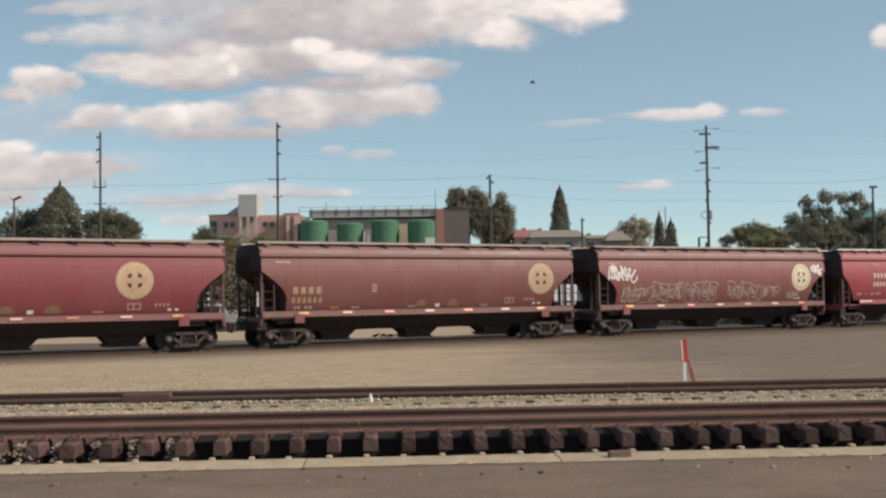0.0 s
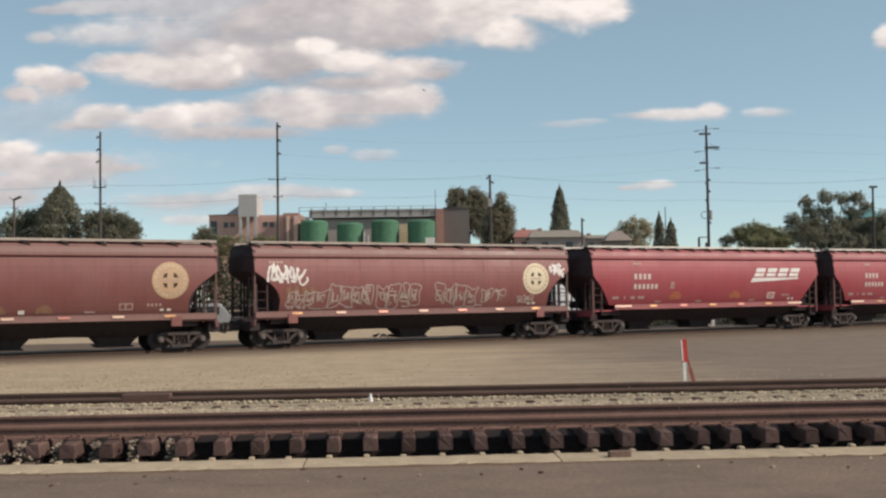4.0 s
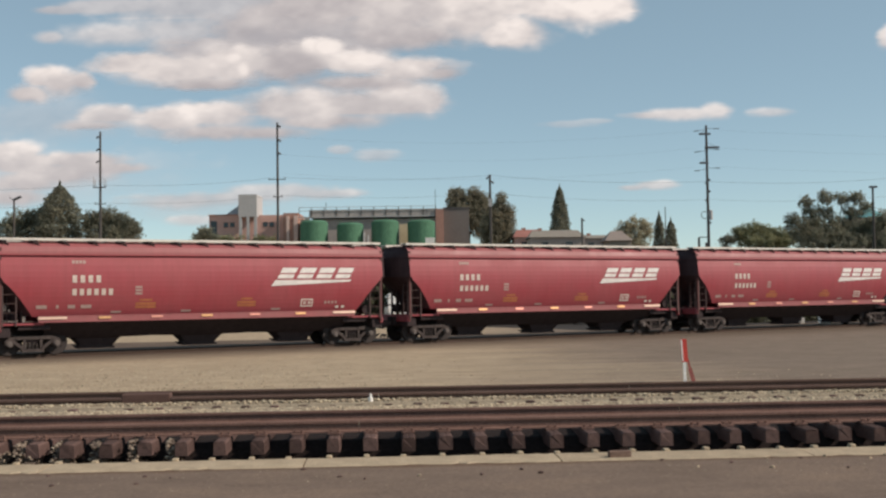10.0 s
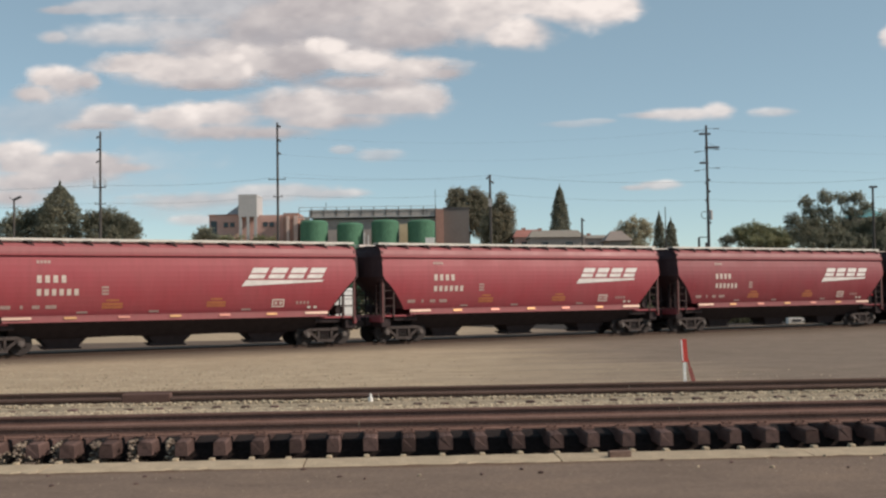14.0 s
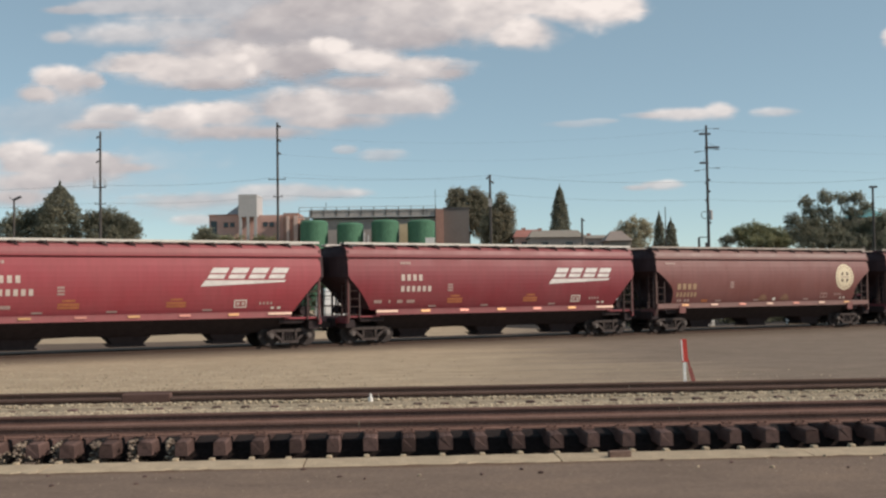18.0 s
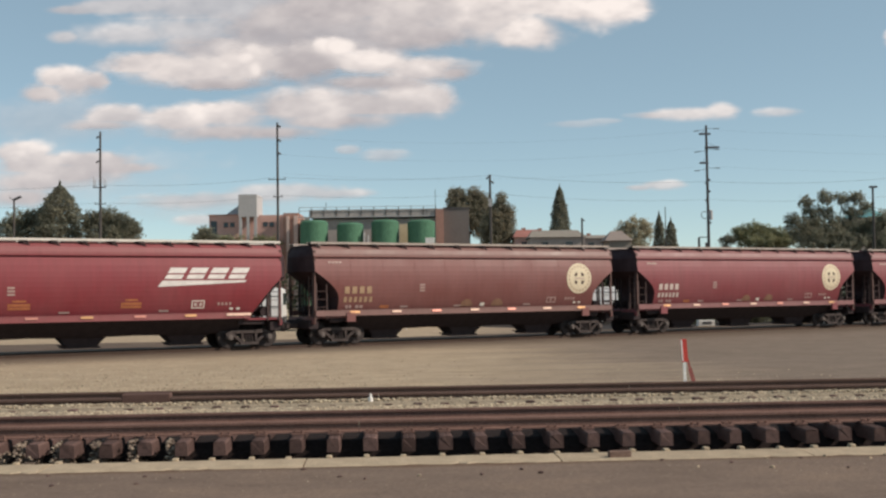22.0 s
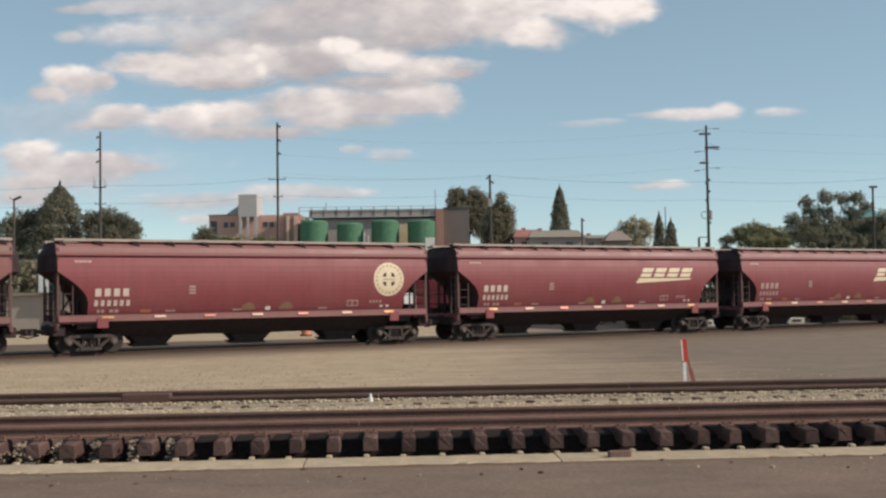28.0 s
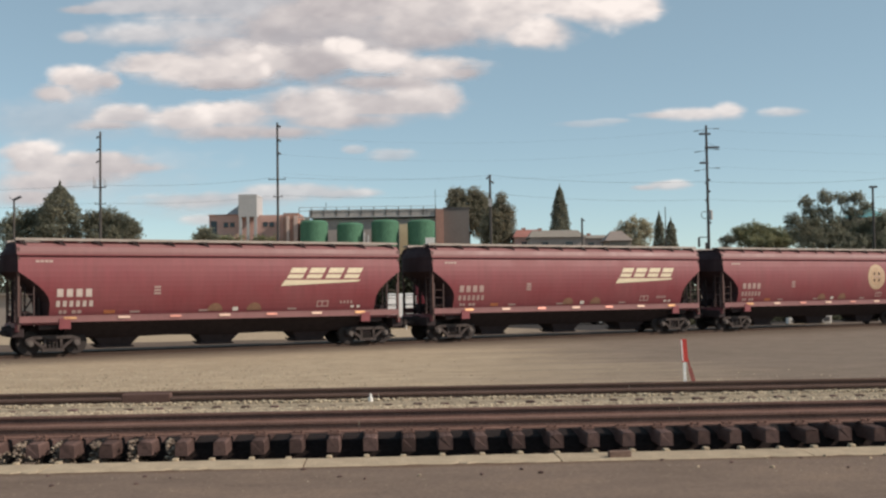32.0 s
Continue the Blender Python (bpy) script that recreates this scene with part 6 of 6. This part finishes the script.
for px, y in ((-8.26, 66.0), (-2.75, 90.0), (-1.70, 92.0), (-37.2, 100.0)):
    barrel(px, y)
marker_post = thing("marker_post", "thin white marker post behind the train", "post", pose(-2.6, 76.0, GROUND_FAR))
part("post", lambda bm: rod(bm, (0, 0, 0), (0, 0, 1.05), 0.045, n=8), M["white_paint"], marker_post)
part("cap", lambda bm: rod(bm, (0, 0, 1.05), (0, 0, 1.1), 0.05, 0.02, n=8), M["orange"], marker_post)


def box_truck(x, y):
    """A truck with a tall red cargo box, its side towards the yard."""
    v = thing("box_truck", "dark red box truck parked behind the train", "truck", pose(x, y, GROUND_FAR))
    part("cargo_box", lambda bm: (box(bm, -3.0, 3.0, -1.25, 1.25, 1.05, 3.5), bevelled(bm, 0.04)), M["truck_maroon"], v)
    part("chassis", lambda bm: box(bm, -3.0, 5.0, -0.45, 0.45, 0.6, 1.05), M["tyre"], v)
    part("bottom_rail", lambda bm: box(bm, -3.02, 3.02, -1.28, -1.25, 1.05, 1.2), M["steel_grey"], v)
    for k in range(7):
        part("side_rib", lambda bm: box(bm, -0.03, 0.03, -1.275, -1.25, 1.2, 3.45), M["truck_maroon"], v, at=(-2.85 + 0.95 * k, 0, 0))
    part("cab", lambda bm: prism(bm, [(3.15, 0.6), (5.2, 0.6), (5.2, 1.7), (4.75, 2.6), (3.15, 2.6)], -1.1, 1.1), M["truck_maroon"], v)
    part("side_window", lambda bm: prism(bm, [(3.7, 1.7), (4.95, 1.7), (4.65, 2.4), (3.7, 2.4)], -1.115, -1.1), M["tyre"], v, "dark side window")
    for wx in (-1.9, 4.3):
        for e in (-1, 1):
            w = part("wheel", lambda bm: rod(bm, (wx, e * 0.8, 0.48), (wx, e * 1.1, 0.48), 0.48, n=18), M["tyre"], v)
            part("rim", lambda bm: rod(bm, (wx, e * 1.09, 0.48), (wx, e * 1.12, 0.48), 0.27, n=12), M["car_silver"], w)


box_truck(0.85, 85.3)
sign = thing("upright_sign", "white upright sign behind the train", "sign", pose(-32.5, 90.0, GROUND_FAR))
part("panel", lambda bm: (box(bm, -0.55, 0.55, -0.08, 0.08, 2.7, 6.5), bevelled(bm, 0.03)), M["white_paint"], sign)
part("post", lambda bm: rod(bm, (0, 0, 0), (0, 0, 2.75), 0.09, n=10), M["steel_grey"], sign)

# ---- crows on the ground beyond the rails ----
def crow(x, y, turn, peck):
    c = thing("crow", "small black crow standing on the gravel", "bird", pose(x, y, GROUND_FAR, 0, 0, turn), group="crows on the gravel")
    def trunk(bm):
        for p, q, r0, r1 in (((-0.16, 0, 0.17), (-0.06, 0, 0.2), 0.03, 0.075), ((-0.06, 0, 0.2), (0.08, 0, 0.23), 0.075, 0.07), ((0.08, 0, 0.23), (0.15, 0, 0.25), 0.07, 0.035)):
            rod(bm, p, q, r0, r1, n=10)
    part("body", trunk, M["crow"], c)
    hz = 0.12 if peck else 0.31
    part("head", lambda bm: (rod(bm, (0.13, 0, 0.25), (0.19, 0, hz), 0.035, 0.045, n=8), rod(bm, (0.19, 0, hz), (0.235, 0, hz), 0.045, 0.02, n=8)), M["crow"], c)
    part("beak", lambda bm: rod(bm, (0.23, 0, hz), (0.29, 0, hz - 0.015), 0.014, 0.003, n=6), M["crow"], c)
    part("tail", lambda bm: prism(bm, [(-0.32, 0.13), (-0.12, 0.18), (-0.12, 0.2), (-0.32, 0.145)], -0.035, 0.035), M["crow"], c)
    for s in (-1, 1):
        part("wing", lambda bm: prism(bm, [(-0.2, 0.15), (0.1, 0.2), (0.08, 0.27), (-0.1, 0.25)], s * 0.07 - 0.01, s * 0.07 + 0.01), M["crow"], c)
        part("leg", lambda bm: rod(bm, (0.0, s * 0.035, 0), (0.0, s * 0.035, 0.17), 0.01, n=6), M["crow"], c)


crow(-3.66, 59.0, 20, False)
crow(-3.24, 59.4, 200, True)
crow(-2.84, 58.8, 150, True)

# ---- the marker stake in the yard ----
SX, SY = 5.25, 24.3
SZ = ground_z(SY - SX * SLOPE)
stake = thing("marker_stake", "leaning white stake with a red upper half and ribbon", "marker", pose(SX, SY, SZ))
part("white_half", lambda bm: bar(bm, (0.025, 0, -0.05), (0.015, 0, 0.46), 0.062, 0.05), M["bright_white"], stake)
part("red_half", lambda bm: bar(bm, (0.035, 0, 0.44), (0.005, 0, 0.94), 0.125, 0.06), M["red_tape"], stake, "red painted upper half")
part("white_edge", lambda bm: bar(bm, (-0.02, -0.034, 0.46), (-0.045, -0.034, 0.92), 0.026, 0.012), M["bright_white"], stake, "white reflective edge")
part("ribbon", lambda bm: (bar(bm, (0.09, 0.0, 0.50), (0.14, 0.02, 0.30), 0.05, 0.012), bar(bm, (0.14, 0.02, 0.30), (0.24, 0.05, -0.05), 0.085, 0.012)), M["ribbon"], stake, "drooping faded red ribbon")

# ---- clouds: far drifting sheets ----
def value_noise(px, py, seed, octaves=4):
    r = np.random.RandomState(seed)
    lat = r.rand(64, 64)
    total, amp, norm = 0.0, 1.0, 0.0
    for o in range(octaves):
        f = 2.0 ** o
        gx, gy = px * f + 7.3 * o, py * f + 3.1 * o
        ix, iy = np.floor(gx).astype(int), np.floor(gy).astype(int)
        fx, fy = gx - ix, gy - iy
        fx, fy = fx * fx * (3 - 2 * fx), fy * fy * (3 - 2 * fy)
        a, b = lat[ix % 64, iy % 64], lat[(ix + 1) % 64, iy % 64]
        c, d = lat[ix % 64, (iy + 1) % 64], lat[(ix + 1) % 64, (iy + 1) % 64]
        total = total + amp * ((a * (1 - fx) + b * fx) * (1 - fy) + (c * (1 - fx) + d * fx) * fy)
        norm += amp
        amp *= 0.55
    return total / norm


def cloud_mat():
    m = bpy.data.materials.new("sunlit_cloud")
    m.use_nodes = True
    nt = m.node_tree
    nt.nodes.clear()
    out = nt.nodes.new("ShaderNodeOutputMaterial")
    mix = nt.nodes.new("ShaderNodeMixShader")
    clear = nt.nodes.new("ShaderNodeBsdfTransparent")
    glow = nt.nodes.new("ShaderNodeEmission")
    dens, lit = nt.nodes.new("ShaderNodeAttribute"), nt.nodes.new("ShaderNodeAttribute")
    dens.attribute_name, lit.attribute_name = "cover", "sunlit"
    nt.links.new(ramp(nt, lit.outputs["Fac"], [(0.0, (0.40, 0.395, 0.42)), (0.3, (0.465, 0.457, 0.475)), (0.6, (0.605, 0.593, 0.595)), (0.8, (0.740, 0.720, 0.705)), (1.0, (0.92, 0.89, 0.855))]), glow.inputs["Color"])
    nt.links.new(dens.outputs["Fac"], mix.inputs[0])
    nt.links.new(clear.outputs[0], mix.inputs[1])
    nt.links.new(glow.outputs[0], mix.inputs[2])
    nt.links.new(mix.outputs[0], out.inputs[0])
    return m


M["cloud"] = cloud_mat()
CLOUD_Y = 3000.0
CLOUDS = []


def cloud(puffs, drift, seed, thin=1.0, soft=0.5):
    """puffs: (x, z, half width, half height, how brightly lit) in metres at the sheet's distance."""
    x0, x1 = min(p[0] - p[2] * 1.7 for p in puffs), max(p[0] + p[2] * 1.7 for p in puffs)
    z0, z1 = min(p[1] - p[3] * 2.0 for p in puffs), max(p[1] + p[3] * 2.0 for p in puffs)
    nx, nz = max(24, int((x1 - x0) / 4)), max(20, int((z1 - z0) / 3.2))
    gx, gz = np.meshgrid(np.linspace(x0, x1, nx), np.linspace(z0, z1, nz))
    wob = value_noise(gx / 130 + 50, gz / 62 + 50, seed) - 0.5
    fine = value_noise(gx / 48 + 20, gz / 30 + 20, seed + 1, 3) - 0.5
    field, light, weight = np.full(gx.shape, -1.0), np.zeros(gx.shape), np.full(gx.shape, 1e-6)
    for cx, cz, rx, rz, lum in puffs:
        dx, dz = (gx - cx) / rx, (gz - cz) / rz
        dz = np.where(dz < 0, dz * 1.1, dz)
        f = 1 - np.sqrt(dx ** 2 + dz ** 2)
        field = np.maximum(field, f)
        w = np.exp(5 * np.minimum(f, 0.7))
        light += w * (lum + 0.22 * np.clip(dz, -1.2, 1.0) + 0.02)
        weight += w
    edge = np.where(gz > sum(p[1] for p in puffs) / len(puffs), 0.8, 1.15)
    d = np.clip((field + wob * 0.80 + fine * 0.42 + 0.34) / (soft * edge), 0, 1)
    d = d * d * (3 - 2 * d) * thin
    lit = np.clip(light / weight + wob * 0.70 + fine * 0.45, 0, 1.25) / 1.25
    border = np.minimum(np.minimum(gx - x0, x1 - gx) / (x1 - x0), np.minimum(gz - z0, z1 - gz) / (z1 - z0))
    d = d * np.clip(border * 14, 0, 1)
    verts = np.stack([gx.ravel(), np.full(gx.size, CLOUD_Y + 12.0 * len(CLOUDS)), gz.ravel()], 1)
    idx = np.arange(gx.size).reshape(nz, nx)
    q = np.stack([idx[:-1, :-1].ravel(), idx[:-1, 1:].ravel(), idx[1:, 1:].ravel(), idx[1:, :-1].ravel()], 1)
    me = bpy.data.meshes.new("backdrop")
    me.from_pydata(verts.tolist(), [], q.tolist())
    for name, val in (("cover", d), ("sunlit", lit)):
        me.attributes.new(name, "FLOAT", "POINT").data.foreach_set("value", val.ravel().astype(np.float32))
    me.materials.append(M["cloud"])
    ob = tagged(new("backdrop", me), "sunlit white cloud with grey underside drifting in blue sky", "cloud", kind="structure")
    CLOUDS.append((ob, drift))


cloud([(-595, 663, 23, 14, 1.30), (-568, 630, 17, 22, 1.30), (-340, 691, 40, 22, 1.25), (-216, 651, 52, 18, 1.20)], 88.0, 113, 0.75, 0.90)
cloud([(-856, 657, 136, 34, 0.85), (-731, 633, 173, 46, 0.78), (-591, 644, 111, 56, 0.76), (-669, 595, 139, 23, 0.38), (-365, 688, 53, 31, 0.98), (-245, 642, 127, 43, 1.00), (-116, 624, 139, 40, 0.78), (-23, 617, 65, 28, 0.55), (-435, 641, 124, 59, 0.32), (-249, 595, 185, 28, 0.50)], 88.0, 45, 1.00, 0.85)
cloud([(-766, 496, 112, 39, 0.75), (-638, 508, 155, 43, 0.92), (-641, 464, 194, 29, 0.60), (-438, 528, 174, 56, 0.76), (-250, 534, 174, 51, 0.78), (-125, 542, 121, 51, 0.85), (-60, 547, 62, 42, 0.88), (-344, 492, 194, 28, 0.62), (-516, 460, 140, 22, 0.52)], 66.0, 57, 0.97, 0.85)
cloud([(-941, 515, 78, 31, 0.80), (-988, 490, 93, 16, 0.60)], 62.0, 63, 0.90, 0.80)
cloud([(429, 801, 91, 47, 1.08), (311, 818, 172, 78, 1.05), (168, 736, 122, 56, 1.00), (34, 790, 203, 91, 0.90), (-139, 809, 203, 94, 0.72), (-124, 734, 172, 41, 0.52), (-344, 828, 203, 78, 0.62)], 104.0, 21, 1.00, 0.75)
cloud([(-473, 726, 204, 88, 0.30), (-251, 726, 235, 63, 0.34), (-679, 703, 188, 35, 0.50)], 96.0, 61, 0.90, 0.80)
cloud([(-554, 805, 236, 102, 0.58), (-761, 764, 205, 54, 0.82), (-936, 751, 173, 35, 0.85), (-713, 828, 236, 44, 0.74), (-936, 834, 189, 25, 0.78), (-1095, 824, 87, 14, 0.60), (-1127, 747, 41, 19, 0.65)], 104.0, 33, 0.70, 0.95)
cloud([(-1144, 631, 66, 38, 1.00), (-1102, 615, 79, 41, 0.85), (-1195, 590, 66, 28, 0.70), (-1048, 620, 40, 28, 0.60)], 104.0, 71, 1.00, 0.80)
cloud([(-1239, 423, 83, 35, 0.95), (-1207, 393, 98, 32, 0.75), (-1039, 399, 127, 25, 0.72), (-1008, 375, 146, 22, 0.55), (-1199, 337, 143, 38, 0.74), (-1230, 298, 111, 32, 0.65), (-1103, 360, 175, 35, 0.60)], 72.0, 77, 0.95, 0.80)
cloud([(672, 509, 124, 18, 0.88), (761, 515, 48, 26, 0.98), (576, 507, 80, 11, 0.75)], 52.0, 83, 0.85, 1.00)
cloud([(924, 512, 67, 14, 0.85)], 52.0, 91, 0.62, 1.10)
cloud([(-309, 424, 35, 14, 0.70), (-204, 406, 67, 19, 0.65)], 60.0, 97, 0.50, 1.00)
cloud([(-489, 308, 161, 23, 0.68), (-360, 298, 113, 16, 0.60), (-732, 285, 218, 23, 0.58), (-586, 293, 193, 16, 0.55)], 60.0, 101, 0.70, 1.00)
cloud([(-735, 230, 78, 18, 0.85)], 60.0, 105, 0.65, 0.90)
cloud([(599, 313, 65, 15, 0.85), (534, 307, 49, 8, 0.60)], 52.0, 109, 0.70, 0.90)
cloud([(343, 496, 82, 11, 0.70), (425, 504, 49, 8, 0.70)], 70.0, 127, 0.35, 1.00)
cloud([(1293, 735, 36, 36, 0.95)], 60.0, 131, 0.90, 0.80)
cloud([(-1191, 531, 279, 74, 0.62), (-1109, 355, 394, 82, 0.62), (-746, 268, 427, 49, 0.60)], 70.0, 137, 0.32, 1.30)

# ---- a gull gliding off ----
bird = thing("bird", "small dark gull gliding with raised wings", "bird")


def bird_body(bm):
    for a, b, ra, rb in ((-0.30, -0.1, 0.02, 0.07), (-0.1, 0.12, 0.07, 0.07), (0.12, 0.27, 0.07, 0.03), (0.27, 0.34, 0.03, 0.008)):
        rod(bm, (0, a, 0), (0, b, 0), ra, rb, n=8)


part("body", bird_body, M["feather"], bird)
for s in (-1, 1):
    part("wing", lambda bm: [bm.faces.new([bm.verts.new(p) for p in q]) for q in (
        ((0, -0.07, 0.02), (0, 0.09, 0.02), (s * 0.32, 0.13, 0.20), (s * 0.32, -0.03, 0.20)),
        ((s * 0.32, -0.03, 0.20), (s * 0.32, 0.13, 0.20), (s * 0.68, 0.0, 0.27), (s * 0.62, -0.05, 0.26)))], M["feather"], bird)
part("tail", lambda bm: prism(bm, [(-0.03, 0), (0.03, 0), (0.03, 0.012), (-0.03, 0.012)], -0.42, -0.25), M["feather"], bird)
BIRD_PATH = [(0.0, pose(9.25, 110, 23.49, 0, -18, 70)), (1.2, pose(5.64, 125, 26.14, 0, -14, 70)), (2.4, pose(2.38, 150, 30.67, 0, -8, 60)), (3.5, pose(-1.29, 180, 36.14, 0, 0, 50)), (6.0, pose(-10.34, 280, 54.08, 0, 0, 30)), (14.0, pose(-80.41, 700, 125.42, 0, 0, 25)), (32.0, pose(-315.08, 1600, 261.01, 0, 0, 25))]


# ---- what moves ----
def motions():
    for car, s0 in CARS:
        rows = []
        for k in range(17):
            t = 2.0 * k
            x, y, h = on_track(s0 - gone(t))
            rows.append((t, pose(x, y, RAIL_TOP, 0, 0, math.degrees(h))))
        walk(car, rows)
    steps = 240
    for w, x in WHEELS:
        rows = []
        for k in range(steps + 1):
            t = 32.0 * k / steps
            rows.append((t, pose(x, 0, 0.462, 0, -math.degrees(gone(t) / 0.462), 0)))
        walk(w, rows)
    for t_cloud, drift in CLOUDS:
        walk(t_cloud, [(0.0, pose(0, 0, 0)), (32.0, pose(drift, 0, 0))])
    bird_rows = []
    for t, m in BIRD_PATH:
        bird_rows.append((t, m))
    walk(bird, bird_rows)


motions()
